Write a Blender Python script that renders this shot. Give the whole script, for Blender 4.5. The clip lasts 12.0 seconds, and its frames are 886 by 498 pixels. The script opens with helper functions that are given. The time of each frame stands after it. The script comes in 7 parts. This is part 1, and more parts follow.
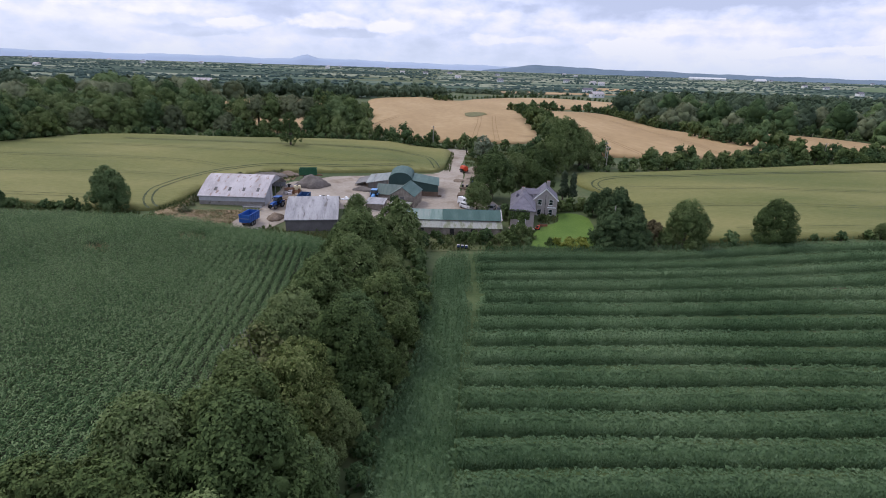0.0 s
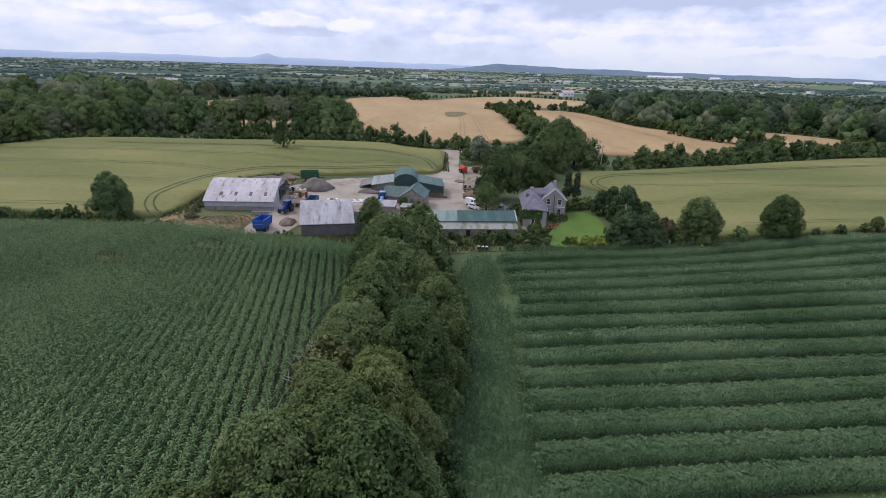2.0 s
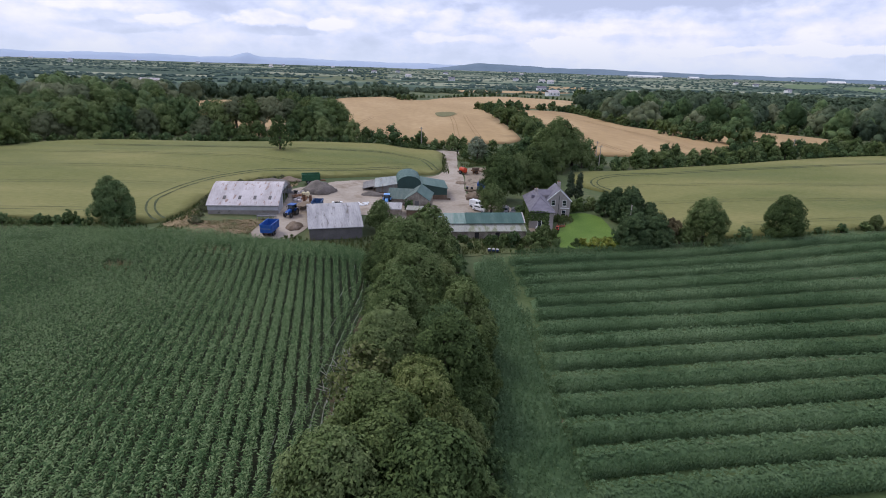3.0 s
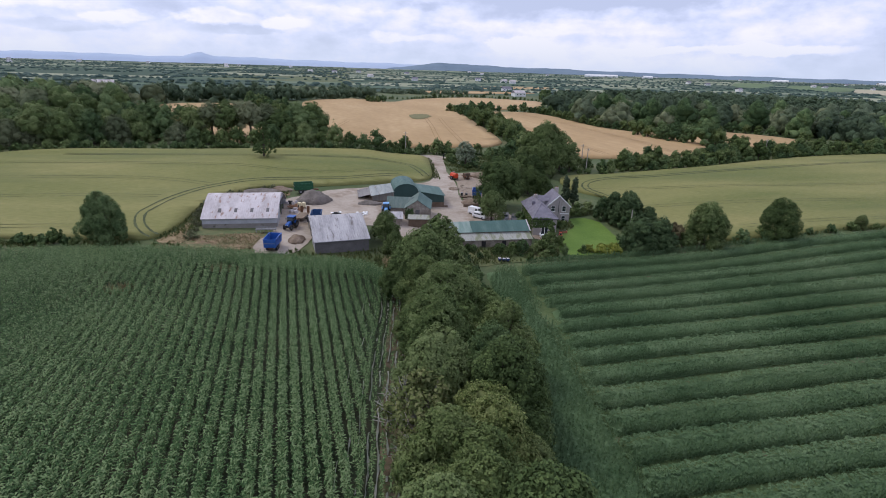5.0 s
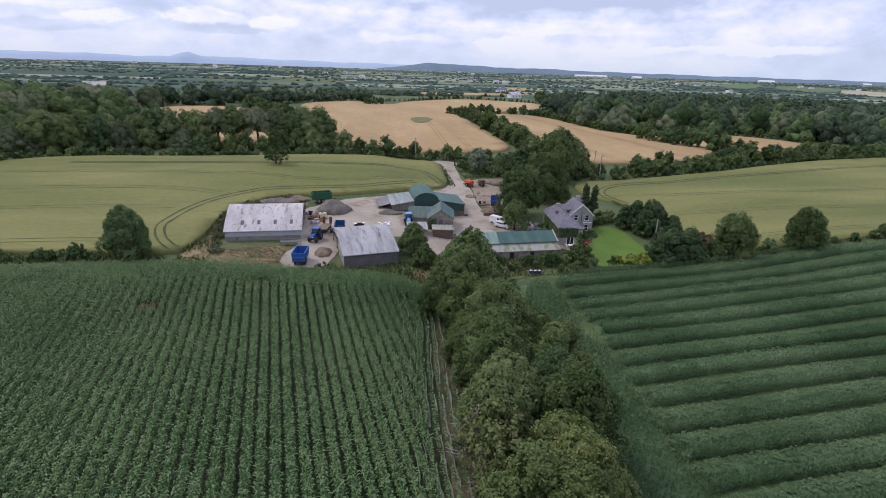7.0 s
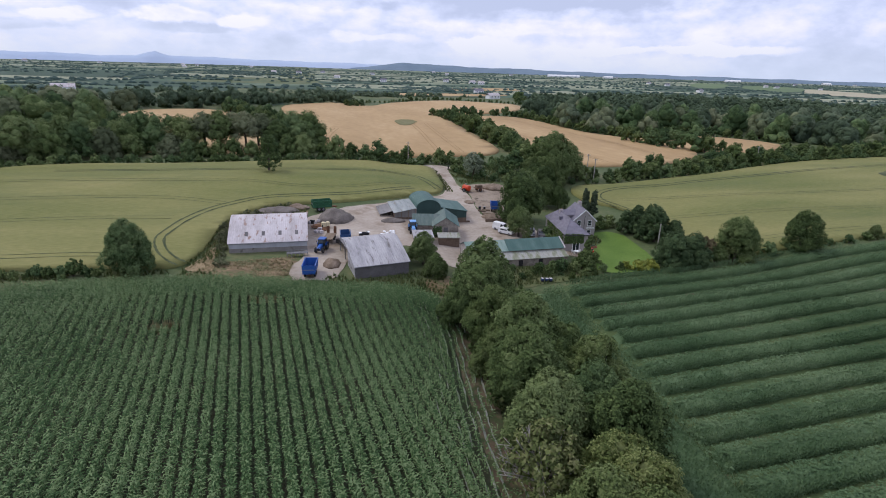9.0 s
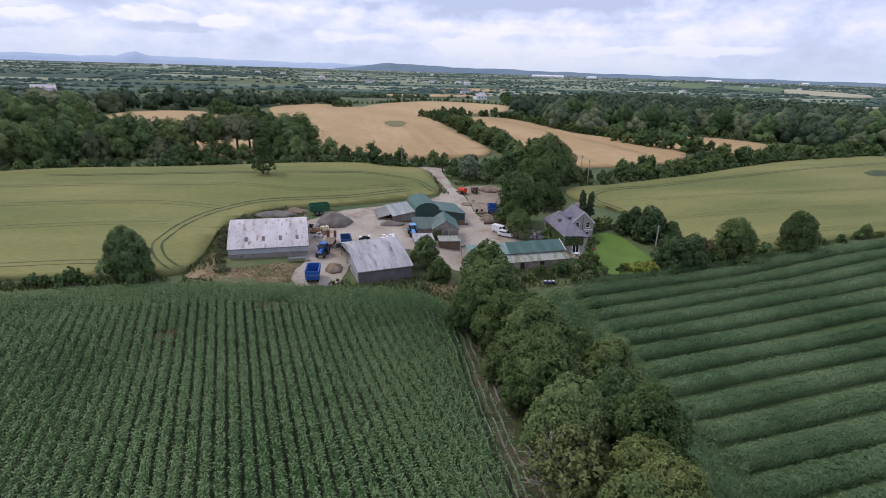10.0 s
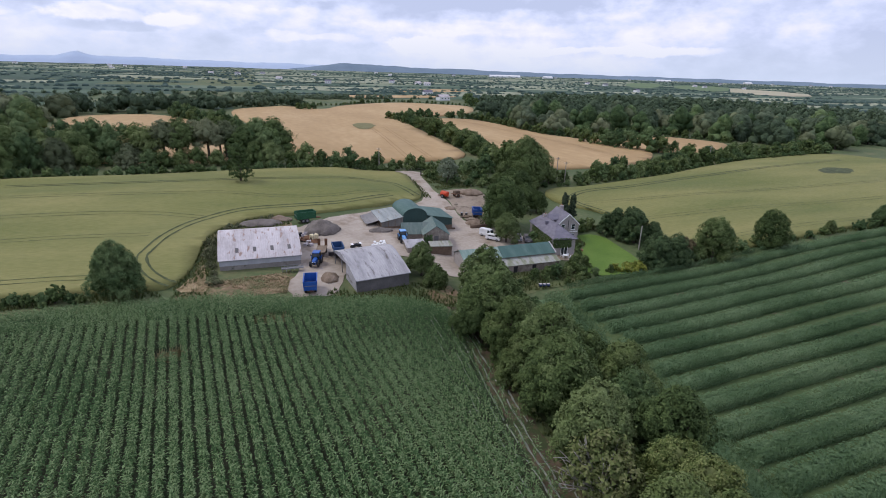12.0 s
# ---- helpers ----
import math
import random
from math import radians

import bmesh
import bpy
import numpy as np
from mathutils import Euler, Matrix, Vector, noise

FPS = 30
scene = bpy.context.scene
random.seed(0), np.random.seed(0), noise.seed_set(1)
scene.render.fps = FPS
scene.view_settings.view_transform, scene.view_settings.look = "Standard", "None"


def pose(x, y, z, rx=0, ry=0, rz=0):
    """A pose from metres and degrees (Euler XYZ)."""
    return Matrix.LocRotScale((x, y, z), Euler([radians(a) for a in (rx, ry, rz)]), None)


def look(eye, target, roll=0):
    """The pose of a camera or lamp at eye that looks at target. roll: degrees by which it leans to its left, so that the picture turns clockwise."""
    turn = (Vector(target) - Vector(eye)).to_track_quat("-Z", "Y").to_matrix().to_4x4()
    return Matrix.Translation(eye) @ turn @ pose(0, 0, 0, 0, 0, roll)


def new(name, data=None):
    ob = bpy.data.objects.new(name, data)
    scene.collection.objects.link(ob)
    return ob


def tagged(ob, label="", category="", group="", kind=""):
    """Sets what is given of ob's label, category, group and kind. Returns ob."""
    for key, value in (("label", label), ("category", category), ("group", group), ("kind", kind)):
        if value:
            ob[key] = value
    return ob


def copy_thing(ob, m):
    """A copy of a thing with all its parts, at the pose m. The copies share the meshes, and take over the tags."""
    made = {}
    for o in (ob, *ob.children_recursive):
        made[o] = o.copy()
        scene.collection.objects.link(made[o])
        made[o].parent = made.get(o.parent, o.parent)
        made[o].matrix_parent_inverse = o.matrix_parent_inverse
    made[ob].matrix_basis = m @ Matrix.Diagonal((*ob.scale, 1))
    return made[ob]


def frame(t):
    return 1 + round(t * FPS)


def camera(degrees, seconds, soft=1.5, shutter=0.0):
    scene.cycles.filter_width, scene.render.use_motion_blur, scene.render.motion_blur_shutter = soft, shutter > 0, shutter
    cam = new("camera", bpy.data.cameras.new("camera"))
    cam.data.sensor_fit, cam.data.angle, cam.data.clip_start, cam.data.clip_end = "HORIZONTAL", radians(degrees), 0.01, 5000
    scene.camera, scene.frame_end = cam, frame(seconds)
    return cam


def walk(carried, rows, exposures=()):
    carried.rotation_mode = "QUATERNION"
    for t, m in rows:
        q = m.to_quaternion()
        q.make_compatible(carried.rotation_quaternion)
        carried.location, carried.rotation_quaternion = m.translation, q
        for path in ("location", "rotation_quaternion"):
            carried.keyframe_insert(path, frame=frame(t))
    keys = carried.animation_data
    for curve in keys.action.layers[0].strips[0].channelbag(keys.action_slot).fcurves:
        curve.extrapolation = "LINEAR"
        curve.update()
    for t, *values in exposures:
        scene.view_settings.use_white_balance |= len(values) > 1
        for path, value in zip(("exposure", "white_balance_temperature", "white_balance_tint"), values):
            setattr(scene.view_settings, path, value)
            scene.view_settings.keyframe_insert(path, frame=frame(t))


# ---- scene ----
# ---- camera and walk ----
cam = camera(79.6, 12.0, soft=0.95)
METRES, EYE, TILT, LEAN, TURN = 52.0, 36.0, -19.0, -1.75, 0.0
ROWS = [
    (0.0, 0.0, 0.0, 0.0, 0.0, 0.0, -0.0),
    (0.5, -0.0521, 0.0007, 0.0024, -1.6, -0.06, 0.57),
    (1.0, -0.1033, 0.0033, 0.0054, -2.61, -0.11, 0.94),
    (1.5, -0.1551, 0.008, 0.0091, -3.26, -0.13, 1.19),
    (2.0, -0.2072, 0.0143, 0.0133, -3.62, -0.14, 1.3),
    (2.5, -0.2594, 0.0226, 0.0198, -4.29, -0.19, 1.52),
    (3.0, -0.3096, 0.0324, 0.0301, -5.4, -0.26, 1.9),
    (5.0, -0.4802, 0.088, 0.0805, -9.39, -0.5, 3.29),
    (5.5, -0.5176, 0.1034, 0.0944, -9.9, -0.53, 3.46),
    (6.0, -0.5533, 0.1179, 0.1087, -10.17, -0.54, 3.54),
    (6.5, -0.5883, 0.1317, 0.1231, -10.32, -0.55, 3.56),
    (7.0, -0.6217, 0.1441, 0.1362, -10.48, -0.57, 3.61),
    (9.0, -0.7456, 0.1894, 0.1817, -13.13, -0.79, 4.46),
    (9.5, -0.7759, 0.1995, 0.1915, -13.85, -0.85, 4.7),
    (10.0, -0.8044, 0.2081, 0.2003, -14.65, -0.9, 4.98),
    (10.5, -0.8377, 0.2173, 0.2096, -15.66, -0.97, 5.29),
    (11.0, -0.8668, 0.2248, 0.2178, -16.58, -1.08, 5.59),
    (11.5, -0.8978, 0.2326, 0.227, -17.69, -1.19, 5.96),
    (12.0, -0.9288, 0.2407, 0.2363, -18.87, -1.32, 6.33),
]
walk(cam, [(t, pose(0, 0, EYE, TILT, LEAN, TURN) @ pose(METRES * x, METRES * y, METRES * z, 90 + pitch, roll, yaw)) for t, x, y, z, yaw, pitch, roll in ROWS])

# ---- world, sun ----
SUN_ELEVATION, SUN_AZIMUTH = 52.0, -55.0   # degrees; azimuth from +y towards +x

world = bpy.data.worlds.new("world")
scene.world = world
world.use_nodes = True
wn, wl = world.node_tree.nodes, world.node_tree.links
wn.clear()


def wnode(kind, **values):
    n = wn.new(kind)
    for k, v in values.items():
        n.inputs[k].default_value = v
    return n


w_out = wnode("ShaderNodeOutputWorld")
sky = wn.new("ShaderNodeTexSky")
sky.sky_type = "NISHITA"
sky.sun_disc = False
sky.sun_elevation, sky.sun_rotation = radians(SUN_ELEVATION), radians(SUN_AZIMUTH)
bg_sky = wnode("ShaderNodeBackground", Strength=0.1)
wl.new(sky.outputs[0], bg_sky.inputs[0])
# an overcast of layered cloud, flat-bottomed, laid out on a plane high above
coord = wn.new("ShaderNodeTexCoord")
sep = wn.new("ShaderNodeSeparateXYZ")
wl.new(coord.outputs["Generated"], sep.inputs[0])


def wmath(op, a, b=None, c=None):
    n = wn.new("ShaderNodeMath")
    n.operation = op
    for i, v in enumerate((a, b, c)):
        if v is None:
            continue
        if isinstance(v, (int, float)):
            n.inputs[i].default_value = v
        else:
            wl.new(v, n.inputs[i])
    return n.outputs[0]


plane = wn.new("ShaderNodeCombineXYZ")
wl.new(sep.outputs[0], plane.inputs[0])
wl.new(sep.outputs[1], plane.inputs[1])
wl.new(wmath("MULTIPLY", sep.outputs[2], 4.6), plane.inputs[2])
big = wnode("ShaderNodeTexNoise", Scale=3.4, Detail=2.0, Roughness=0.45, Distortion=0.0)
puffs = wnode("ShaderNodeTexNoise", Scale=16.0, Detail=8.0, Roughness=0.56, Distortion=0.0)
wl.new(plane.outputs[0], big.inputs["Vector"])
rounder = wn.new("ShaderNodeCombineXYZ")
wl.new(sep.outputs[0], rounder.inputs[0])
wl.new(sep.outputs[1], rounder.inputs[1])
wl.new(wmath("MULTIPLY", sep.outputs[2], 2.0), rounder.inputs[2])
wl.new(rounder.outputs[0], puffs.inputs["Vector"])
cover = wmath("ADD", wmath("MULTIPLY", big.outputs[0], 0.5), wmath("MULTIPLY_ADD", puffs.outputs[0], 0.42, 0.045))


def wvec(op, a, b):
    n = wn.new("ShaderNodeVectorMath")
    n.operation = op
    for i, v in enumerate((a, b)):
        if isinstance(v, tuple):
            n.inputs[i].default_value = v
        else:
            wl.new(v, n.inputs[i])
    return n.outputs["Value"] if op == "DISTANCE" else n.outputs[0]


# single clouds: a grey shelf high up, and bright tops above the horizon; bearing as x, height as z, half sizes, brighter or darker
torn = wvec("ADD", coord.outputs["Generated"], wvec("MULTIPLY", wvec("SUBTRACT", puffs.outputs["Color"], (0.5, 0.5, 0.5)), (0.13, 0.0, 0.032)))
for cx, cz, wide, high, amount in ((0.40, 0.134, 0.36, 0.052, -0.15), (0.36, 0.108, 0.15, 0.018, -0.06), (0.63, 0.038, 0.10, 0.010, 0.17), (0.30, 0.041, 0.055, 0.012, 0.17), (0.50, 0.035, 0.08, 0.008, 0.12), (0.42, 0.068, 0.32, 0.014, 0.05),
                                   (-0.20, 0.066, 0.07, 0.016, 0.13), (-0.10, 0.062, 0.06, 0.013, 0.12), (-0.16, 0.048, 0.10, 0.010, -0.09), (-0.40, 0.042, 0.09, 0.011, -0.08), (0.05, 0.098, 0.14, 0.014, -0.09), (-0.45, 0.078, 0.16, 0.016, 0.09),
                                   (-0.33, 0.058, 0.05, 0.009, 0.10), (0.12, 0.045, 0.10, 0.009, 0.07)):
    near = wn.new("ShaderNodeMapRange")
    near.interpolation_type = "SMOOTHSTEP"
    for key, value in (("From Min", 0.5), ("From Max", 1.0), ("To Min", amount), ("To Max", 0.0)):
        near.inputs[key].default_value = value
    wl.new(wvec("DISTANCE", wvec("MULTIPLY", torn, (1 / wide, 0.0, 1 / high)), (cx / wide, 0.0, cz / high)), near.inputs[0])
    cover = wmath("ADD", cover, near.outputs[0])
ramp = wn.new("ShaderNodeValToRGB")
el = ramp.color_ramp.elements
el[0].position, el[0].color = 0.40, (0.52, 0.58, 0.83, 1)
el[1].position, el[1].color = 0.61, (0.93, 0.91, 1.02, 1)
e = el.new(0.462); e.color = (0.61, 0.67, 0.94, 1)
e = el.new(0.505); e.color = (0.70, 0.75, 1.03, 1)
e = el.new(0.545); e.color = (0.80, 0.81, 1.02, 1)
wl.new(cover, ramp.inputs[0])
# thicker, bluer air low down
low_air = wn.new("ShaderNodeMapRange")
low_air.inputs["From Min"].default_value, low_air.inputs["From Max"].default_value = 0.0, 0.07
low_air.inputs["To Min"].default_value, low_air.inputs["To Max"].default_value = 0.75, 0.0
wl.new(sep.outputs[2], low_air.inputs[0])
air = wn.new("ShaderNodeMixRGB")
air.inputs[2].default_value = (0.60, 0.69, 0.90, 1)
wl.new(low_air.outputs[0], air.inputs[0])
wl.new(ramp.outputs[0], air.inputs[1])
bg_cloud = wnode("ShaderNodeBackground", Strength=1.0)
wl.new(air.outputs[0], bg_cloud.inputs[0])
mix = wnode("ShaderNodeMixShader", Fac=0.9)
wl.new(bg_sky.outputs[0], mix.inputs[1])
wl.new(bg_cloud.outputs[0], mix.inputs[2])
wl.new(mix.outputs[0], w_out.inputs[0])

sun_data = bpy.data.lights.new("sun", "SUN")
sun_data.energy, sun_data.angle, sun_data.color = 1.3, radians(20), (1.0, 0.95, 0.86)
sun = new("sun", sun_data)
sun_from = Vector((math.sin(radians(SUN_AZIMUTH)) * math.cos(radians(SUN_ELEVATION)),
                   math.cos(radians(SUN_AZIMUTH)) * math.cos(radians(SUN_ELEVATION)), math.sin(radians(SUN_ELEVATION))))
sun.matrix_world = look(sun_from * 300, (0, 0, 0))
scene.view_settings.exposure = 0.10

# ---- materials ----
def material(name, colors, scale=1.0, fine=12.0, rough=0.85, bump=0.0, bump_scale=None, metal=0.0, island=0.0, per_object=0.0,
             see_through=0.0, spec=0.3, stretch=(1, 1, 1), bump_deep=0.1, stain=None, stain_scale=0.5, stain_at=(0.58, 0.68)):
    """Two-scale mottled surface. colors: two or three base colours, dark to light; stain: a third colour in patches."""
    m = bpy.data.materials.new(name)
    m.use_nodes = True
    n, l = m.node_tree.nodes, m.node_tree.links
    n.clear()
    out = n.new("ShaderNodeOutputMaterial")
    bsdf = n.new("ShaderNodeBsdfPrincipled")
    bsdf.inputs["Roughness"].default_value = rough
    bsdf.inputs["Metallic"].default_value = metal
    bsdf.inputs["Specular IOR Level"].default_value = spec
    tc = n.new("ShaderNodeTexCoord")
    mp = n.new("ShaderNodeMapping")
    mp.inputs["Scale"].default_value = stretch
    l.new(tc.outputs["Object"], mp.inputs["Vector"])
    coarse = n.new("ShaderNodeTexNoise")
    coarse.inputs["Scale"].default_value = scale
    coarse.inputs["Detail"].default_value = 4
    small = n.new("ShaderNodeTexNoise")
    small.inputs["Scale"].default_value = fine
    small.inputs["Detail"].default_value = 3
    for t in (coarse, small):
        l.new(mp.outputs[0], t.inputs["Vector"])

    def add(a, b, w):
        k = n.new("ShaderNodeMath")
        k.operation = "MULTIPLY_ADD"
        l.new(b, k.inputs[0])
        k.inputs[1].default_value = w
        if isinstance(a, float):
            k.inputs[2].default_value = a
        else:
            l.new(a, k.inputs[2])
        return k.outputs[0]

    geo = n.new("ShaderNodeNewGeometry") if island else None
    info = n.new("ShaderNodeObjectInfo") if per_object else None
    v = add(0.5 - 0.55 - 0.25 - island / 2 - per_object / 2, coarse.outputs[0], 1.1)
    v = add(v, small.outputs[0], 0.5)
    if island:
        v = add(v, geo.outputs["Random Per Island"], island)
    if per_object:
        v = add(v, info.outputs["Random"], per_object)
    r = n.new("ShaderNodeValToRGB")
    e = r.color_ramp.elements
    e[0].position, e[0].color = 0.25, (*colors[0], 1)
    e[1].position, e[1].color = 0.75, (*colors[-1], 1)
    if len(colors) == 3:
        k = e.new(0.5)
        k.color = (*colors[1], 1)
    l.new(v, r.inputs[0])
    color = r.outputs[0]
    if stain:
        st = n.new("ShaderNodeTexNoise")
        st.inputs["Scale"].default_value = stain_scale
        st.inputs["Detail"].default_value = 6
        st.inputs["Roughness"].default_value = 0.65
        l.new(mp.outputs[0], st.inputs["Vector"])
        mr = n.new("ShaderNodeMapRange")
        mr.inputs["From Min"].default_value, mr.inputs["From Max"].default_value = stain_at
        l.new(st.outputs[0], mr.inputs[0])
        mx = n.new("ShaderNodeMixRGB")
        l.new(mr.outputs[0], mx.inputs[0])
        l.new(color, mx.inputs[1])
        mx.inputs[2].default_value = (*stain, 1)
        color = mx.outputs[0]
    l.new(color, bsdf.inputs["Base Color"])
    if bump:
        b = n.new("ShaderNodeBump")
        b.inputs["Strength"].default_value = bump
        b.inputs["Distance"].default_value = bump_deep
        src = small
        if bump_scale:
            src = n.new("ShaderNodeTexNoise")
            src.inputs["Scale"].default_value = bump_scale
            src.inputs["Detail"].default_value = 4
            l.new(mp.outputs[0], src.inputs["Vector"])
        l.new(src.outputs[0], b.inputs["Height"])
        l.new(b.outputs[0], bsdf.inputs["Normal"])
    last = bsdf.outputs[0]
    if see_through:
        tr = n.new("ShaderNodeBsdfTranslucent")
        l.new(color, tr.inputs[0])
        ms = n.new("ShaderNodeMixShader")
        ms.inputs[0].default_value = see_through
        l.new(last, ms.inputs[1])
        l.new(tr.outputs[0], ms.inputs[2])
        last = ms.outputs[0]
    l.new(last, out.inputs[0])
    return m


def glass(name, tint=(0.02, 0.03, 0.035)):
    m = bpy.data.materials.new(name)
    m.use_nodes = True
    b = m.node_tree.nodes["Principled BSDF"]
    b.inputs["Base Color"].default_value = (*tint, 1)
    b.inputs["Roughness"].default_value = 0.06
    b.inputs["Specular IOR Level"].default_value = 0.6
    return m


M_GROUND = material("rough_grass", [(0.057, 0.086, 0.032), (0.086, 0.115, 0.046), (0.149, 0.149, 0.069)], 0.06, 0.9, bump=0.6, bump_scale=1.5)
M_SOIL = material("crop_soil", [(0.024, 0.038, 0.016), (0.036, 0.050, 0.022), (0.062, 0.060, 0.034)], 0.12, 1.4, bump=0.7, bump_scale=2.0)
M_WEEDS = material("weedy_soil", [(0.050, 0.080, 0.027), (0.072, 0.110, 0.037), (0.108, 0.142, 0.054)], 0.10, 1.6, bump=0.7, bump_scale=2.0,
                   stain=(0.17, 0.13, 0.085), stain_scale=0.16, stain_at=(0.62, 0.68))
M_WHEAT = material("green_wheat", [(0.140, 0.158, 0.050), (0.204, 0.204, 0.074), (0.264, 0.246, 0.098)], 0.03, 1.3, bump=0.9, bump_scale=4.0, stretch=(0.5, 1.6, 1), spec=0.15, stain=(0.115, 0.142, 0.052), stain_scale=0.022, stain_at=(0.50, 0.78))
M_WHEAT_RUT = material("wheel_rut", [(0.035, 0.049, 0.017), (0.061, 0.076, 0.029), (0.104, 0.122, 0.05)], 0.5, 2.0, bump=0.3)
M_WHEAT_FAINT = material("faint_wheel_rut", [(0.05, 0.07, 0.025), (0.087, 0.109, 0.042), (0.149, 0.174, 0.072)], 0.5, 2.0, bump=0.3)
M_BARLEY = material("ripe_barley", [(0.349, 0.232, 0.11), (0.419, 0.284, 0.14), (0.489, 0.349, 0.188)], 0.018, 0.25, bump=0.4, bump_scale=2.0, stretch=(1.3, 0.5, 1))
M_YARD = material("dusty_concrete", [(0.27, 0.225, 0.18), (0.37, 0.315, 0.26), (0.45, 0.39, 0.33)], 0.10, 1.2, bump=0.3, bump_scale=4.0,
                  stain=(0.24, 0.185, 0.135), stain_scale=0.13, stain_at=(0.52, 0.66))
M_DIRT = material("bare_earth", [(0.16, 0.11, 0.064), (0.24, 0.17, 0.10), (0.32, 0.235, 0.145)], 0.25, 2.0, bump=0.8, bump_scale=2.5,
                  stain=(0.10, 0.115, 0.046), stain_scale=0.35, stain_at=(0.44, 0.58))
M_TRACK = material("trodden_earth", [(0.085, 0.062, 0.040), (0.135, 0.098, 0.064), (0.20, 0.15, 0.10)], 0.3, 2.0, bump=0.8, bump_scale=2.5, stain=(0.062, 0.082, 0.032), stain_scale=0.5, stain_at=(0.46, 0.58))
M_LAWN = material("mown_lawn", [(0.078, 0.145, 0.020), (0.100, 0.174, 0.026), (0.130, 0.205, 0.038)], 0.12, 2.0, bump=0.4, bump_scale=6.0)
M_POND = material("reedy_hollow", [(0.13, 0.13, 0.05), (0.20, 0.18, 0.08)], 0.3, 1.0)

M_LEAF = material("broad_leaf", [(0.066, 0.102, 0.036), (0.112, 0.160, 0.056), (0.182, 0.232, 0.094)], 0.35, 1.6, rough=0.7, island=0.3, per_object=0.5, see_through=0.10, spec=0.07, bump=0.8, bump_scale=2.2, bump_deep=0.5)
M_LEAF_WARM = material("olive_leaf", [(0.071, 0.108, 0.036), (0.124, 0.168, 0.057), (0.189, 0.235, 0.094)], 0.35, 1.6, rough=0.7, island=0.3, per_object=0.45, see_through=0.10, spec=0.07, bump=0.8, bump_scale=2.2, bump_deep=0.5)
M_LEAF_YELLOW = material("yellow_green_leaf", [(0.078, 0.110, 0.033), (0.140, 0.178, 0.055), (0.222, 0.256, 0.096)], 0.35, 1.6, rough=0.7, island=0.6, see_through=0.2, spec=0.1, per_object=0.2)
M_LEAF_DARK = material("dark_leaf", [(0.058, 0.099, 0.041), (0.096, 0.151, 0.06), (0.156, 0.216, 0.091)], 0.35, 1.6, rough=0.7, island=0.3, per_object=0.5, see_through=0.10, spec=0.07, bump=0.8, bump_scale=2.2, bump_deep=0.5)
M_LEAF_GREY = material("willow_leaf", [(0.156, 0.195, 0.129), (0.235, 0.281, 0.188), (0.344, 0.39, 0.274)], 0.35, 1.6, rough=0.7, island=0.3, see_through=0.3, spec=0.12)
M_CONIFER = material("conifer_needles", [(0.029, 0.047, 0.023), (0.047, 0.072, 0.034), (0.075, 0.101, 0.049)], 0.5, 3.0, rough=0.7, island=0.4, see_through=0.08)
M_CONIFER_GREEN = material("evergreen_needles", [(0.040, 0.070, 0.030), (0.066, 0.104, 0.044), (0.105, 0.150, 0.066)], 0.5, 3.0, rough=0.7, island=0.4, see_through=0.08, spec=0.08)
# blue raised in the leaf colour to paint slight haze over the far woods
M_WOOD_FAR = material("hazed_woodland_leaf", [(0.072, 0.108, 0.064), (0.112, 0.158, 0.092), (0.164, 0.210, 0.130)], 0.07, 0.5, rough=0.8, island=0.12, per_object=0.55, see_through=0.2, spec=0.1, bump=1.0, bump_scale=1.2, bump_deep=0.9)
M_WOOD_OLIVE = material("olive_woodland_leaf", [(0.094, 0.118, 0.062), (0.142, 0.168, 0.090), (0.20, 0.222, 0.126)], 0.2, 1.2, rough=0.75, island=0.12, per_object=0.45, see_through=0.12, spec=0.1)
M_SHRUB_DULL = material("yellowish_leaf", [(0.15, 0.155, 0.060), (0.22, 0.215, 0.090), (0.30, 0.28, 0.13)], 0.35, 1.6, rough=0.75, island=0.3, see_through=0.15, spec=0.1)
# leaf green shifted to blue-grey: the haze over far hedges is in this colour
M_WOOD_HAZED = material("hazed_distant_leaf", [(0.052, 0.086, 0.074), (0.070, 0.108, 0.092), (0.096, 0.134, 0.112)], 0.01, 0.1, rough=0.9, island=0.3, spec=0.1)
M_BARK = material("bark", [(0.06, 0.05, 0.038), (0.11, 0.09, 0.07)], 2.0, 12.0, bump=0.5)
M_MAIZE = material("maize_leaf", [(0.052, 0.104, 0.039), (0.106, 0.178, 0.073), (0.192, 0.270, 0.126)], 0.05, 0.6, rough=0.6, island=0.85, see_through=0.2, spec=0.07)
M_BEAN = material("bean_leaf", [(0.080, 0.140, 0.065), (0.124, 0.196, 0.095), (0.184, 0.262, 0.138)], 0.05, 0.5, rough=0.7, island=0.26, see_through=0.22, spec=0.06, bump=0.5, bump_scale=5.0, bump_deep=0.15)
M_SCRUB = material("grey_green_scrub", [(0.085, 0.105, 0.052), (0.135, 0.150, 0.080), (0.20, 0.20, 0.12)], 0.5, 3.0, rough=0.8, island=0.6, see_through=0.1, spec=0.08)
M_RUSSET = material("russet_leaf", [(0.080, 0.070, 0.036), (0.125, 0.105, 0.056), (0.18, 0.15, 0.085)], 0.5, 3.0, rough=0.7, island=0.5, see_through=0.1, spec=0.08)
M_CREAM_LEAF = material("cream_blossom", [(0.50, 0.48, 0.36), (0.62, 0.60, 0.48)], 1.0, 5.0, see_through=0.2)
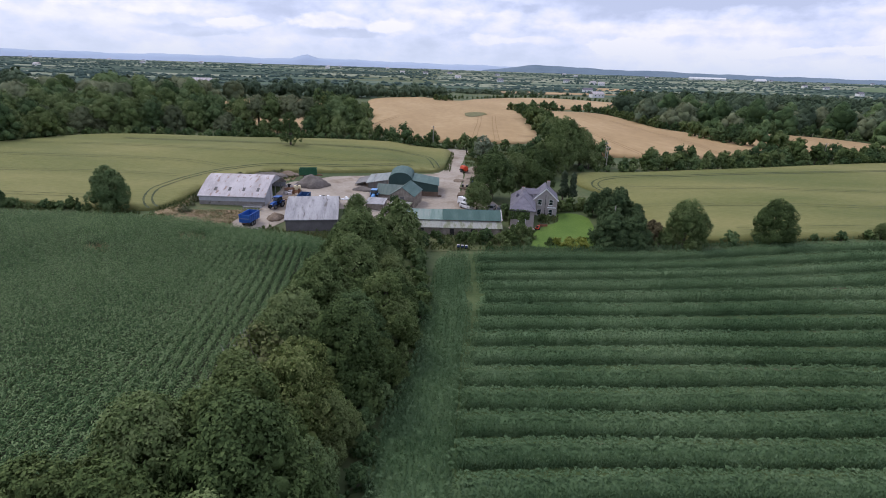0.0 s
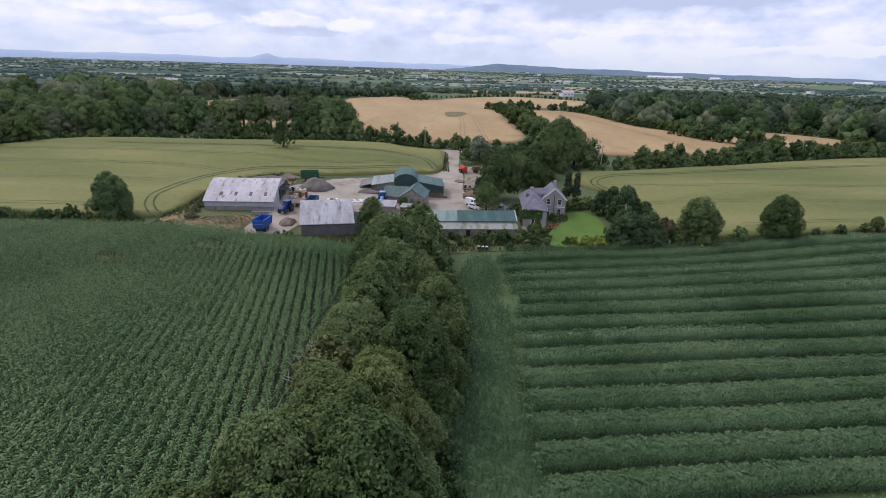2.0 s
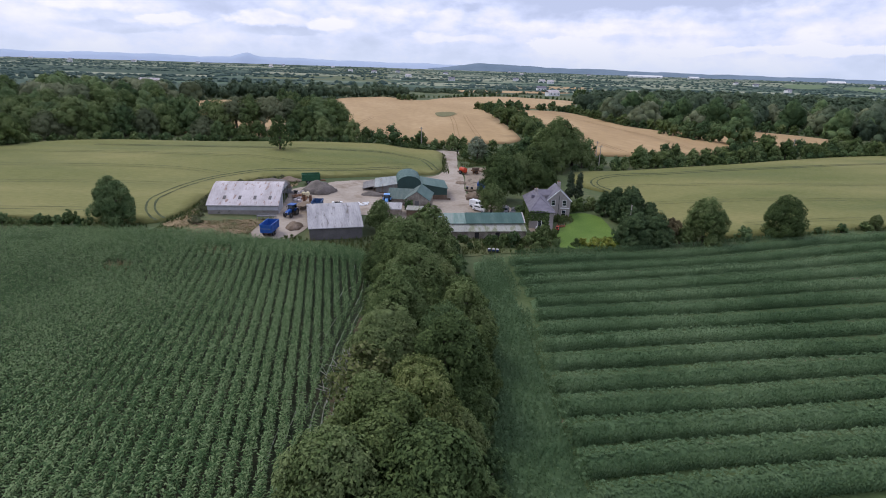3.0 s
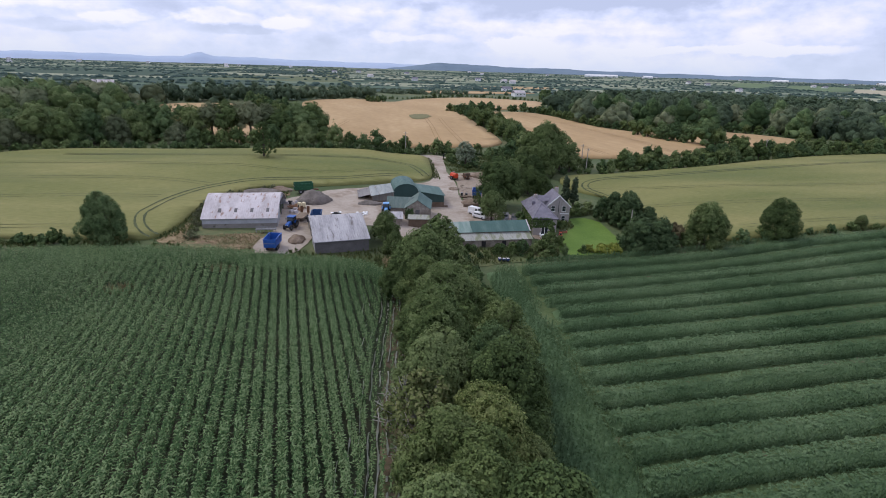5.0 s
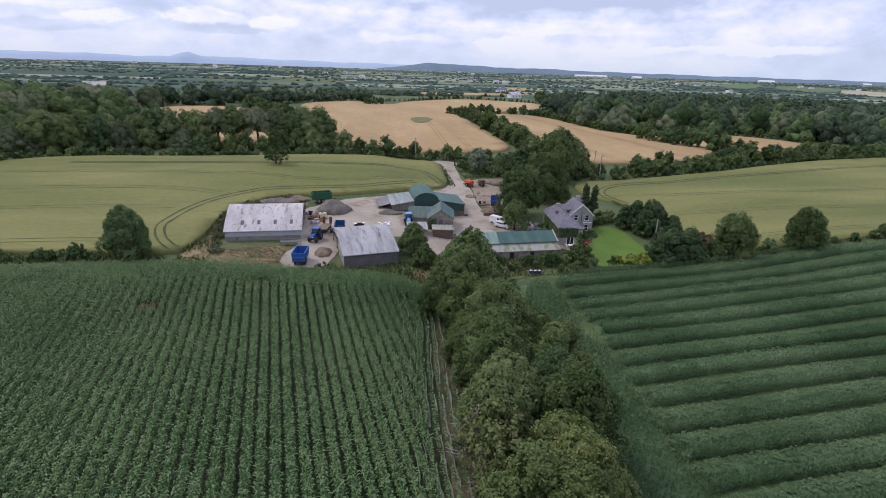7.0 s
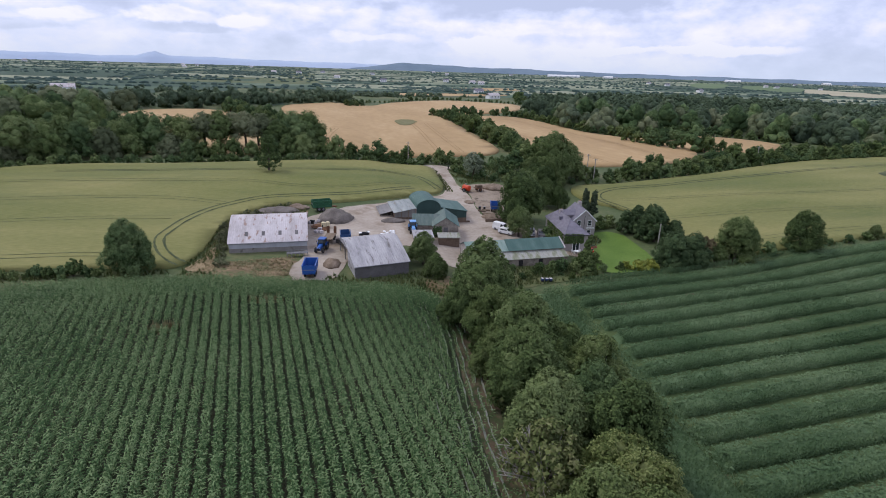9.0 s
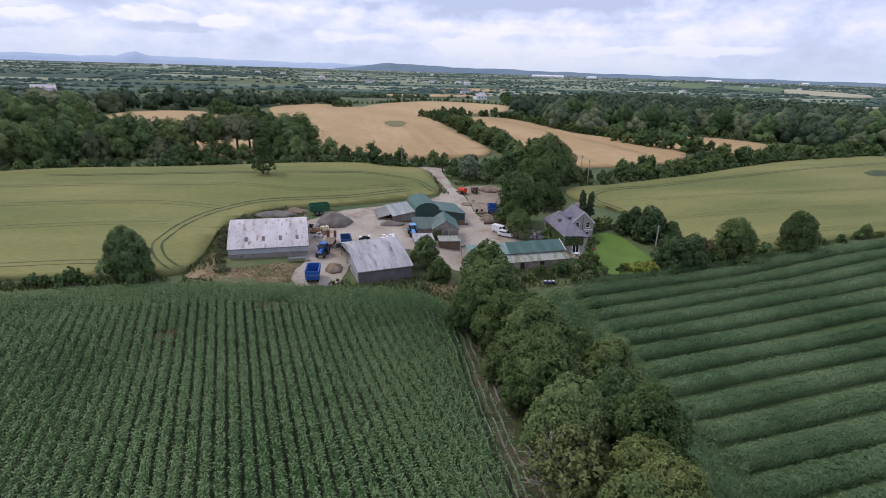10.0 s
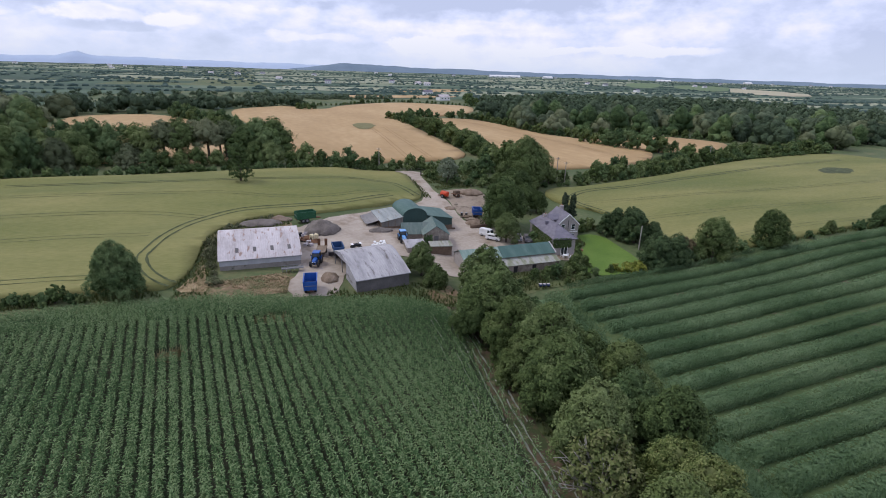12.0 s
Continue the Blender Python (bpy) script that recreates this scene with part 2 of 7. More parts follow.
M_SHRUB = material("yellow_shrub", [(0.13, 0.16, 0.02), (0.21, 0.24, 0.035), (0.30, 0.31, 0.06)], 0.6, 3.0, rough=0.6, island=0.5, see_through=0.2)
M_TWIG = material("olive_twigs", [(0.088, 0.115, 0.038), (0.140, 0.165, 0.060), (0.205, 0.215, 0.098)], 1.0, 4.0, island=0.5, see_through=0.1, spec=0.1)
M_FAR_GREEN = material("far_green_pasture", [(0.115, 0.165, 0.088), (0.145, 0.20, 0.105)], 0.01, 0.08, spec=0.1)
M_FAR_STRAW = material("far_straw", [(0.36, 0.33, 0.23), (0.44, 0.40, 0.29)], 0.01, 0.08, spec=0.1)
# pasture greens carry a bluish haze in their base colours
M_FIELDS = material("hazed_distant_pasture", [(0.060, 0.096, 0.068), (0.100, 0.148, 0.098), (0.27, 0.29, 0.20)], 0.0012, 0.01, island=1.0, spec=0.1)
# both hill colours have the blue of distance haze painted in
M_HILL = material("hazed_blue_hill", [(0.40, 0.48, 0.61), (0.44, 0.52, 0.65)], 0.002, 0.02, rough=1.0, spec=0.0)
M_HILL_NEAR = material("hazed_wooded_ridge", [(0.16, 0.215, 0.27), (0.20, 0.26, 0.32)], 0.006, 0.05, rough=1.0, spec=0.0)

M_FIBRE = material("weathered_fibre_cement", [(0.417, 0.38, 0.38), (0.523, 0.484, 0.494), (0.61, 0.57, 0.58)], 0.3, 2.5, bump=0.25, stretch=(1.6, 0.5, 1),
                   stain=(0.33, 0.235, 0.20), stain_scale=0.75, stain_at=(0.55, 0.64))
M_FIBRE_GREY = material("grey_fibre_cement", [(0.28, 0.275, 0.285), (0.38, 0.37, 0.385), (0.47, 0.46, 0.47)], 0.35, 2.5, bump=0.25, stretch=(2.2, 0.4, 1),
                        stain=(0.17, 0.155, 0.15), stain_scale=0.6, stain_at=(0.56, 0.66))
M_CLAD = material("grey_sheet_cladding", [(0.36, 0.37, 0.40), (0.45, 0.46, 0.49)], 0.4, 3.0, rough=0.6, stretch=(3, 3, 0.4))
M_BLOCK = material("block_wall", [(0.20, 0.185, 0.17), (0.29, 0.27, 0.25)], 0.5, 3.0, bump=0.3, stain=(0.13, 0.125, 0.10), stain_scale=0.7)
M_DARKWALL = material("dark_block_wall", [(0.11, 0.105, 0.105), (0.17, 0.16, 0.16)], 0.5, 3.0, bump=0.3)
M_GREEN = material("green_painted_sheet", [(0.050, 0.105, 0.092), (0.066, 0.130, 0.114), (0.10, 0.165, 0.148)], 0.3, 2.5, rough=0.55, stretch=(2.5, 0.4, 1))
M_GREEN_DARK = material("dark_green_sheet", [(0.028, 0.060, 0.055), (0.040, 0.078, 0.070)], 0.3, 2.5, rough=0.55, stretch=(2.5, 2.5, 0.4))
M_GREEN_PALE = material("faded_green_sheet", [(0.15, 0.235, 0.205), (0.23, 0.31, 0.275), (0.31, 0.35, 0.315)], 0.35, 2.5, rough=0.6, stretch=(2.5, 0.4, 1))
M_MESH_SHEET = material("perforated_sheet", [(0.17, 0.165, 0.155), (0.25, 0.24, 0.225)], 0.6, 4.0, stretch=(3, 3, 0.6))
M_STONE = material("rubble_stone", [(0.16, 0.135, 0.11), (0.25, 0.215, 0.18), (0.35, 0.31, 0.27)], 0.9, 4.0, bump=0.7)
M_BROWNWALL = material("brown_stone_wall", [(0.12, 0.085, 0.06), (0.18, 0.13, 0.095)], 0.9, 4.0, bump=0.7)
M_RENDER = material("grey_pebble_dash", [(0.33, 0.30, 0.285), (0.41, 0.375, 0.355)], 0.5, 8.0, bump=0.4, stain=(0.24, 0.215, 0.20), stain_scale=0.5)
M_SLATE = material("purple_slate", [(0.125, 0.12, 0.15), (0.165, 0.155, 0.19), (0.21, 0.195, 0.23)], 0.7, 5.0, rough=0.6, bump=0.3, stretch=(1, 1, 3))
M_WHITE = material("white_paint", [(0.74, 0.74, 0.74), (0.82, 0.82, 0.82)], 1.0, 6.0, rough=0.4)
M_CREAM = material("cream_plastic", [(0.62, 0.54, 0.34), (0.72, 0.64, 0.43)], 1.0, 6.0, rough=0.5)
M_GLASS = glass("dark_glass")
M_BLUE = material("blue_paint", [(0.020, 0.090, 0.34), (0.030, 0.125, 0.43)], 1.2, 6.0, rough=0.4, spec=0.5)
M_BLUE_LIGHT = material("light_blue_paint", [(0.12, 0.30, 0.60), (0.20, 0.42, 0.74)], 1.2, 6.0, rough=0.4, spec=0.5)
M_BLUE_IN = material("worn_blue_inside", [(0.03, 0.06, 0.16), (0.05, 0.09, 0.21)], 1.2, 6.0, rough=0.6)
M_TRAILER_GREEN = material("green_trailer_paint", [(0.018, 0.085, 0.042), (0.03, 0.12, 0.06)], 1.2, 6.0, rough=0.5)
M_BLUE_DULL = material("dull_blue_paint", [(0.022, 0.065, 0.16), (0.035, 0.092, 0.21)], 1.2, 6.0, rough=0.5)
M_RED = material("red_paint", [(0.50, 0.055, 0.022), (0.62, 0.085, 0.035)], 1.2, 6.0, rough=0.45)
M_RUST = material("rusty_steel", [(0.10, 0.05, 0.028), (0.19, 0.095, 0.05)], 2.0, 8.0, rough=0.85)
M_TYRE = material("tyre_rubber", [(0.022, 0.022, 0.024), (0.038, 0.037, 0.037)], 3.0, 12.0, rough=0.85)
M_STEEL = material("dull_steel", [(0.20, 0.20, 0.21), (0.30, 0.30, 0.31)], 2.0, 8.0, rough=0.5, metal=0.4)
M_BLACK = material("black_plastic", [(0.02, 0.02, 0.022), (0.035, 0.035, 0.037)], 2.0, 8.0, rough=0.6)
M_TIMBER = material("weathered_timber", [(0.16, 0.12, 0.085), (0.26, 0.20, 0.145)], 1.0, 6.0, bump=0.3)
M_POLE = material("pole_timber", [(0.30, 0.28, 0.25), (0.40, 0.37, 0.33)], 1.0, 6.0)
M_GRAVEL = material("grey_gravel", [(0.105, 0.09, 0.08), (0.155, 0.135, 0.12), (0.21, 0.185, 0.165)], 0.6, 5.0, bump=0.8)
M_STRAW = material("tan_scraped_earth", [(0.22, 0.155, 0.085), (0.33, 0.245, 0.14), (0.44, 0.345, 0.21)], 0.6, 4.0, bump=0.8)
M_SPOIL = material("brown_spoil", [(0.15, 0.11, 0.075), (0.22, 0.165, 0.12), (0.30, 0.235, 0.18)], 0.5, 3.0, bump=0.9)
M_BRICK = material("red_brick", [(0.25, 0.10, 0.06), (0.36, 0.16, 0.10)], 1.0, 6.0)
M_SPOILED = material("spoiled_ground", [(0.20, 0.155, 0.115), (0.29, 0.235, 0.18), (0.36, 0.30, 0.24)], 0.2, 1.6, bump=0.7, bump_scale=2.5, stain=(0.11, 0.085, 0.06), stain_scale=0.4, stain_at=(0.56, 0.66))
M_GARDEN = material("garden_grass", [(0.075, 0.095, 0.034), (0.11, 0.13, 0.05), (0.17, 0.16, 0.075)], 0.25, 2.0, bump=0.7, bump_scale=2.5, stain=(0.22, 0.15, 0.09), stain_scale=0.28, stain_at=(0.60, 0.68))
M_FILM = material("pale_film", [(0.19, 0.21, 0.17), (0.36, 0.36, 0.31)], 0.5, 4.0, rough=0.5, island=0.2, see_through=0.3)
M_GREEN_GREY = material("dull_green_sheet", [(0.085, 0.125, 0.112), (0.12, 0.165, 0.148), (0.17, 0.205, 0.185)], 0.35, 2.5, rough=0.6, stretch=(2.5, 0.4, 1))
M_OLD_SHEET = material("old_grey_sheet", [(0.17, 0.165, 0.165), (0.25, 0.24, 0.235)], 0.4, 2.5, stretch=(2.0, 0.4, 1), stain=(0.14, 0.10, 0.08), stain_scale=0.7)
M_GRASS = material("rough_grass_blade", [(0.070, 0.100, 0.034), (0.110, 0.140, 0.050), (0.180, 0.185, 0.080)], 0.25, 2.0, rough=0.7, island=0.5, see_through=0.3, spec=0.15)
M_DRYGRASS = material("dry_grass_blade", [(0.22, 0.19, 0.10), (0.33, 0.28, 0.16)], 0.25, 2.0, rough=0.8, island=0.5, see_through=0.2, spec=0.15)
M_LEAN = material("weathered_lean_to_sheet", [(0.20, 0.225, 0.225), (0.28, 0.305, 0.30), (0.35, 0.37, 0.36)], 0.35, 2.5, rough=0.6, stretch=(2.5, 0.4, 1), stain=(0.20, 0.165, 0.135), stain_scale=0.5, stain_at=(0.58, 0.68))
M_MOSSY = material("mossy_old_sheet", [(0.27, 0.275, 0.245), (0.36, 0.36, 0.33), (0.43, 0.42, 0.40)], 0.4, 2.5, stretch=(2.2, 0.5, 1), stain=(0.20, 0.215, 0.14), stain_scale=0.4, stain_at=(0.46, 0.60))
M_BARLEY_RUT = material("barley_rut", [(0.27, 0.17, 0.075), (0.35, 0.235, 0.11)], 0.3, 2.0)

# ---- mesh helpers ----
def thing(name, m, label, category, group="", kind=""):
    ob = new(name)
    ob.empty_display_size = 0.3
    ob.matrix_world = m
    return tagged(ob, label, category, group, kind)


def part(name, bm, mat, parent, label="", smooth=False):
    """Links a bmesh as one mesh object under a thing or a part, in the parent's frame."""
    bmesh.ops.recalc_face_normals(bm, faces=bm.faces)
    me = bpy.data.meshes.new(name)
    bm.to_mesh(me)
    bm.free()
    if smooth:
        me.polygons.foreach_set("use_smooth", [True] * len(me.polygons))
    me.materials.append(mat)
    ob = new(name, me)
    ob.parent = parent
    if label:
        ob["label"] = label
    return ob


def box(x0, x1, y0, y1, z0, z1, bevel=0.0, bm=None):
    bm = bm or bmesh.new()
    vs = [bm.verts.new((x, y, z)) for z in (z0, z1) for x, y in ((x0, y0), (x1, y0), (x1, y1), (x0, y1))]
    fs = [bm.faces.new([vs[i] for i in f]) for f in ((3, 2, 1, 0), (4, 5, 6, 7), (0, 1, 5, 4), (1, 2, 6, 5), (2, 3, 7, 6), (3, 0, 4, 7))]
    if bevel:
        es = list({e for f in fs for e in f.edges})
        bmesh.ops.bevel(bm, geom=es, offset=bevel, segments=2, affect="EDGES", profile=0.5)
    return bm


def extrude(outline, axis, a, b, bm=None):
    """A closed outline of (u, z) pairs pushed from a to b along axis 'x' or 'y'."""
    bm = bm or bmesh.new()
    put = (lambda u, z, d: (d, u, z)) if axis == "x" else (lambda u, z, d: (u, d, z))
    one = [bm.verts.new(put(u, z, a)) for u, z in outline]
    two = [bm.verts.new(put(u, z, b)) for u, z in outline]
    bm.faces.new(one)
    bm.faces.new(two[::-1])
    for i in range(len(outline)):
        j = (i + 1) % len(outline)
        bm.faces.new((one[i], two[i], two[j], one[j]))
    return bm


def slab(corners, thick, bm=None):
    """A sheet with thickness through three or four corners; it thickens downwards."""
    bm = bm or bmesh.new()
    p = [Vector(c) for c in corners]
    n = (p[1] - p[0]).cross(p[2] - p[0]).normalized()
    if n.z < 0:
        n = -n
    a, b = [bm.verts.new(q) for q in p], [bm.verts.new(q - n * thick) for q in p]
    bm.faces.new(a)
    bm.faces.new(b[::-1])
    for i in range(len(p)):
        j = (i + 1) % len(p)
        bm.faces.new((a[i], b[i], b[j], a[j]))
    return bm


def tube(a, b, r0, r1=None, sides=8, bm=None):
    bm = bm or bmesh.new()
    a, b = Vector(a), Vector(b)
    r1 = r0 if r1 is None else r1
    q = (b - a).to_track_quat("Z", "Y")
    rings = []
    for c, r in ((a, r0), (b, r1)):
        rings.append([bm.verts.new(c + q @ Vector((r * math.cos(2 * math.pi * i / sides), r * math.sin(2 * math.pi * i / sides), 0))) for i in range(sides)])
    bm.faces.new(rings[0][::-1])
    bm.faces.new(rings[1])
    for i in range(sides):
        j = (i + 1) % sides
        bm.faces.new((rings[0][i], rings[0][j], rings[1][j], rings[1][i]))
    return bm


def mesh_arrays(name, V, F, mat, smooth=False):
    """A mesh of triangles from arrays."""
    me = bpy.data.meshes.new(name)
    V, F = np.ascontiguousarray(V, np.float32), np.ascontiguousarray(F, np.int32)
    me.vertices.add(len(V))
    me.vertices.foreach_set("co", V.ravel())
    me.loops.add(F.size)
    me.loops.foreach_set("vertex_index", F.ravel())
    me.polygons.add(len(F))
    me.polygons.foreach_set("loop_start", np.arange(0, F.size, 3, dtype=np.int32))
    if smooth:
        me.polygons.foreach_set("use_smooth", np.ones(len(F), bool))
    me.update(calc_edges=True)
    me.validate()
    me.materials.append(mat)
    return me


def scatter(templates, places, rng, scale=(0.8, 1.2), flat=1.0):
    """Copies of the templates (V, F) at places (n, 3), each turned and sized by chance, as one pair of arrays."""
    Vs, Fs, base = [], [], 0
    pick = rng.integers(0, len(templates), len(places))
    for k, (V, F) in enumerate(templates):
        P = places[pick == k]
        if not len(P):
            continue
        a = rng.uniform(0, 2 * np.pi, len(P))
        s = rng.uniform(*scale, len(P))
        c, d = np.cos(a)[:, None], np.sin(a)[:, None]
        X = (V[None, :, 0] * c - V[None, :, 1] * d) * s[:, None] + P[:, :1]
        Y = (V[None, :, 0] * d + V[None, :, 1] * c) * s[:, None] + P[:, 1:2]
        Z = V[None, :, 2] * s[:, None] * flat + P[:, 2:3]
        Vs.append(np.stack([X, Y, Z], -1).reshape(-1, 3))
        Fs.append((F[None] + (np.arange(len(P)) * len(V))[:, None, None]).reshape(-1, 3) + base)
        base += len(P) * len(V)
    return np.concatenate(Vs), np.concatenate(Fs)


def ease(a, b, x):
    u = np.clip((np.asarray(x, float) - a) / (b - a), 0, 1)
    return u * u * (3 - 2 * u)


def lie(x, y):
    """The height of the land."""
    z = 1.6 * ease(80, 105, y) + 1.2 * ease(112, 140, y) + 2.0 * ease(138, 178, y)
    z = z + 1.9 * ease(2, 22, -np.asarray(x, float)) * ease(98, 120, y)
    near = 1 - ease(88, 105, y)
    z = z + 2.2 * (ease(4, 34, -np.asarray(x, float)) * near + ease(10, 60, -np.asarray(x, float)) * (1 - near)) * (1 - 0.8 * ease(90, 120, y)) * ease(-20, 40, y)
    west = ease(0, 50, -np.asarray(x, float))
    z = z + 1.3 * ease(125, 190, y) * west
    east = ease(30, 95, x)
    z = z + 3.0 * east * ease(70, 110, y) * (1 - 0.5 * ease(130, 190, y))
    z = z + 1.6 * ease(150, 260, y) * (1 - west) * (1 - east)
    return z


def ground(x, y, up=0.0):
    return float(lie(x, y)) + up


def inside(poly, X, Y):
    """Which points lie in the polygon."""
    hit = np.zeros(np.shape(X), bool)
    n = len(poly)
    for i in range(n):
        (xa, ya), (xb, yb) = poly[i], poly[(i + 1) % n]
        if ya == yb:
            continue
        hit ^= ((ya > Y) != (yb > Y)) & (X < (xb - xa) * (Y - ya) / (yb - ya) + xa)
    return hit


def fill(poly, gap, rng, jitter=0.5):
    """Places in a polygon on a shaken grid."""
    p = np.array(poly)
    lo, hi = p.min(0), p.max(0)
    X, Y = np.meshgrid(np.arange(lo[0], hi[0], gap), np.arange(lo[1], hi[1], gap))
    X = X.ravel() + rng.uniform(-jitter, jitter, X.size) * gap
    Y = Y.ravel() + rng.uniform(-jitter, jitter, Y.size) * gap
    k = inside(poly, X, Y)
    return np.stack([X[k], Y[k]], -1)


def along(line, gap, rng=None, wander=0.0):
    """Places every so many metres along a line of points."""
    out = []
    for (xa, ya), (xb, yb) in zip(line, line[1:]):
        n = max(1, int(math.hypot(xb - xa, yb - ya) / gap))
        for i in range(n):
            u = i / n
            out.append((xa + (xb - xa) * u, ya + (yb - ya) * u))
    out.append(line[-1])
    out = np.array(out, float)
    if rng is not None:
        out = out + rng.uniform(-wander, wander, out.shape)
    return out


def smooth_ring(points, rounds=2):
    """Rounds a closed outline by cutting its corners."""
    p = np.array(points, float)
    for _ in range(rounds):
        q = np.roll(p, -1, 0)
        p = np.stack([p * 0.75 + q * 0.25, p * 0.25 + q * 0.75], 1).reshape(-1, 2)
    return p


from mathutils.geometry import delaunay_2d_cdt


def sheet(name, poly, mat, up, gap, label, category, kind="structure", skirt=0.0, ragged=0.0, rounds=2):
    """A field or paved area that follows the land, a little above it, with an edge that goes down."""
    rng = np.random.default_rng(len(name) + int(abs(poly[0][0])))
    ring = smooth_ring(poly, rounds)
    edge = along([tuple(p) for p in ring] + [tuple(ring[0])], gap)[:-1]
    if ragged:
        edge = edge + rng.normal(0, ragged, edge.shape)
    core = fill([tuple(p) for p in ring], gap, rng, 0.15)
    n = len(edge)
    pts = [Vector(p) for p in np.concatenate([edge, core])]
    v, _, f, _, _, _ = delaunay_2d_cdt(pts, [(i, (i + 1) % n) for i in range(n)], [], 1, 0.01)
    V = np.array([(p.x, p.y) for p in v])
    Z = lie(V[:, 0], V[:, 1]) + up
    V = np.column_stack([V, Z])
    F = [list(t) for t in f if len(t) == 3]
    if skirt:
        count = {}
        for t in F:
            for i in range(3):
                count[(t[i], t[(i + 1) % 3])] = 1
        rim = [k for k in count if (k[1], k[0]) not in count]
        low = {}
        extra = []
        for a, b in rim:
            for k in (a, b):
                if k not in low:
                    low[k] = len(V) + len(extra)
                    extra.append(V[k] - (0, 0, skirt))
            F += [[b, a, low[a]], [b, low[a], low[b]]]
        V = np.concatenate([V, np.array(extra)])
    ob = new(name, mesh_arrays(name, V, np.array(F), mat, smooth=not skirt))
    return tagged(ob, label, category, kind=kind)

# ---- the land ----
gx = np.concatenate([-np.geomspace(160, 5200, 30)[::-1], np.arange(-156, 240, 4.0), np.geomspace(244, 5200, 30)])
gy = np.concatenate([-np.geomspace(40, 3000, 16)[::-1], np.arange(-37, 262, 3.0), np.geomspace(266, 4850, 44)])
GX, GY = np.meshgrid(gx, gy)
GZ = lie(GX, GY)
nx, ny = len(gx), len(gy)
I = (np.arange(ny - 1)[:, None] * nx + np.arange(nx - 1)[None]).ravel()
land = new("ground", mesh_arrays("ground", np.stack([GX, GY, GZ], -1).reshape(-1, 3),
                                 np.concatenate([np.stack([I, I + 1, I + nx + 1], -1), np.stack([I, I + nx + 1, I + nx], -1)]), M_GROUND, smooth=True))
tagged(land, "gently rolling rough grass land out to the horizon", "ground", kind="structure")

FAR_X, FAR_Y = [-130, -85, -72, -64, -54, -45, -41, -33, -25, -20.5, -17.4], [106.5, 107.6, 107.4, 107.0, 106.3, 103.8, 102.8, 101.3, 100.2, 97.0, 91.0]
MAIZE = [(-130, 10), (-130, 106.5), (-100, 107.2), (-85, 107.6), (-72, 107.4), (-64, 107), (-54, 106.3), (-45, 103.8), (-41, 102.8), (-33, 101.3), (-25, 100.2), (-20.5, 97.5), (-17.4, 92.5), (-16.8, 86), (-17.6, 78),
         (-18.6, 70), (-19.9, 57), (-20.8, 47), (-24.6, 10)]
BEANS = [(-6, 10), (-6, 46), (-3, 60), (-1.5, 75), (-1, 92), (4, 98), (18, 100), (43, 101), (61, 102.5), (77, 103), (93, 104), (150, 106), (190, 60), (160, 10)]
sheet("maize_soil", MAIZE, M_SOIL, 0.08, 4, "dark soil under the maize crop", "soil", ragged=0.1)
sheet("bare_patch", [(-62.4, 89.2), (-61, 90.6), (-59.4, 90.0), (-60, 88.9)], M_GARDEN, 0.12, 1.0, "pale bare patch where the maize has failed", "earth", ragged=0.2)
sheet("bare_patch", [(-49, 97), (-47, 97.5), (-44.6, 96.8), (-46.5, 96.3)], M_SPOILED, 0.12, 1.0, "pale bare streak where the maize has failed", "earth", ragged=0.2)
sheet("bean_soil", BEANS, M_WEEDS, 0.08, 4, "weedy soil between the bean strips, bare in places", "soil")
WHEAT_WEST = [(-175, 120), (-175, 165), (-140, 171), (-128, 193), (-110, 199), (-82, 197), (-58, 199), (-34, 203), (-17, 204), (0, 205), (4.5, 199), (2.5, 182),
              (1.2, 166), (-9, 163), (-16, 156), (-29, 152.5), (-39, 151), (-48, 150), (-56, 144), (-59, 136), (-60, 122), (-63, 113), (-70, 114), (-84, 115), (-98, 117)]
sheet("wheat_field", WHEAT_WEST, M_WHEAT, 0.75, 4, "even stand of green wheat just turning, with wheel ruts", "wheat field", skirt=0.9)
WHEAT_EAST = [(190, 108), (119, 108.5), (104, 108), (79, 105), (60, 105), (50, 108), (46, 118), (50, 132), (47, 145), (41, 152), (40, 163), (46, 168), (57, 166), (75, 168),
              (97, 172), (128, 185), (160, 196), (203, 204), (235, 207), (245, 180), (240, 130)]
sheet("wheat_field", WHEAT_EAST, M_WHEAT, 0.75, 4, "even stand of green wheat behind the trees, with wheel ruts", "wheat field", skirt=0.9)
sheet("thin_patch", [(168, 163), (174, 171), (186, 172), (192, 167), (184, 161), (175, 160)], M_WHEAT_RUT, 0.80, 2.5, "dark thin patch where the wheat has failed", "wheat patch", ragged=0.5)
GOLD = [(-62, 452), (-30, 490), (3, 520), (14, 480), (37, 537), (107, 596), (150, 560), (174, 534), (132, 440), (60, 412), (50, 320), (46, 257), (41, 224), (7, 222), (-37, 222), (-34, 287), (-45, 340)]
sheet("barley_field", GOLD, M_BARLEY, 0.7, 9, "wide golden field of ripe barley with faint drill lines", "barley field", skirt=0.9)
GOLD_EAST = [(70, 400), (96, 405), (115, 397), (120, 347), (119, 300), (134, 272), (130, 245), (140, 229), (120, 206), (98, 196), (67, 194), (52, 205), (56, 260), (60, 330)]
sheet("barley_field", GOLD_EAST, M_BARLEY, 0.7, 9, "golden field of ripe barley beyond the field hedge", "barley field", skirt=0.9)
sheet("barley_field", [(142, 297), (190, 285), (212, 250), (185, 228), (150, 216), (126, 250)], M_BARLEY, 0.7, 9, "small golden barley field at the edge of the wood", "barley field", skirt=0.9)
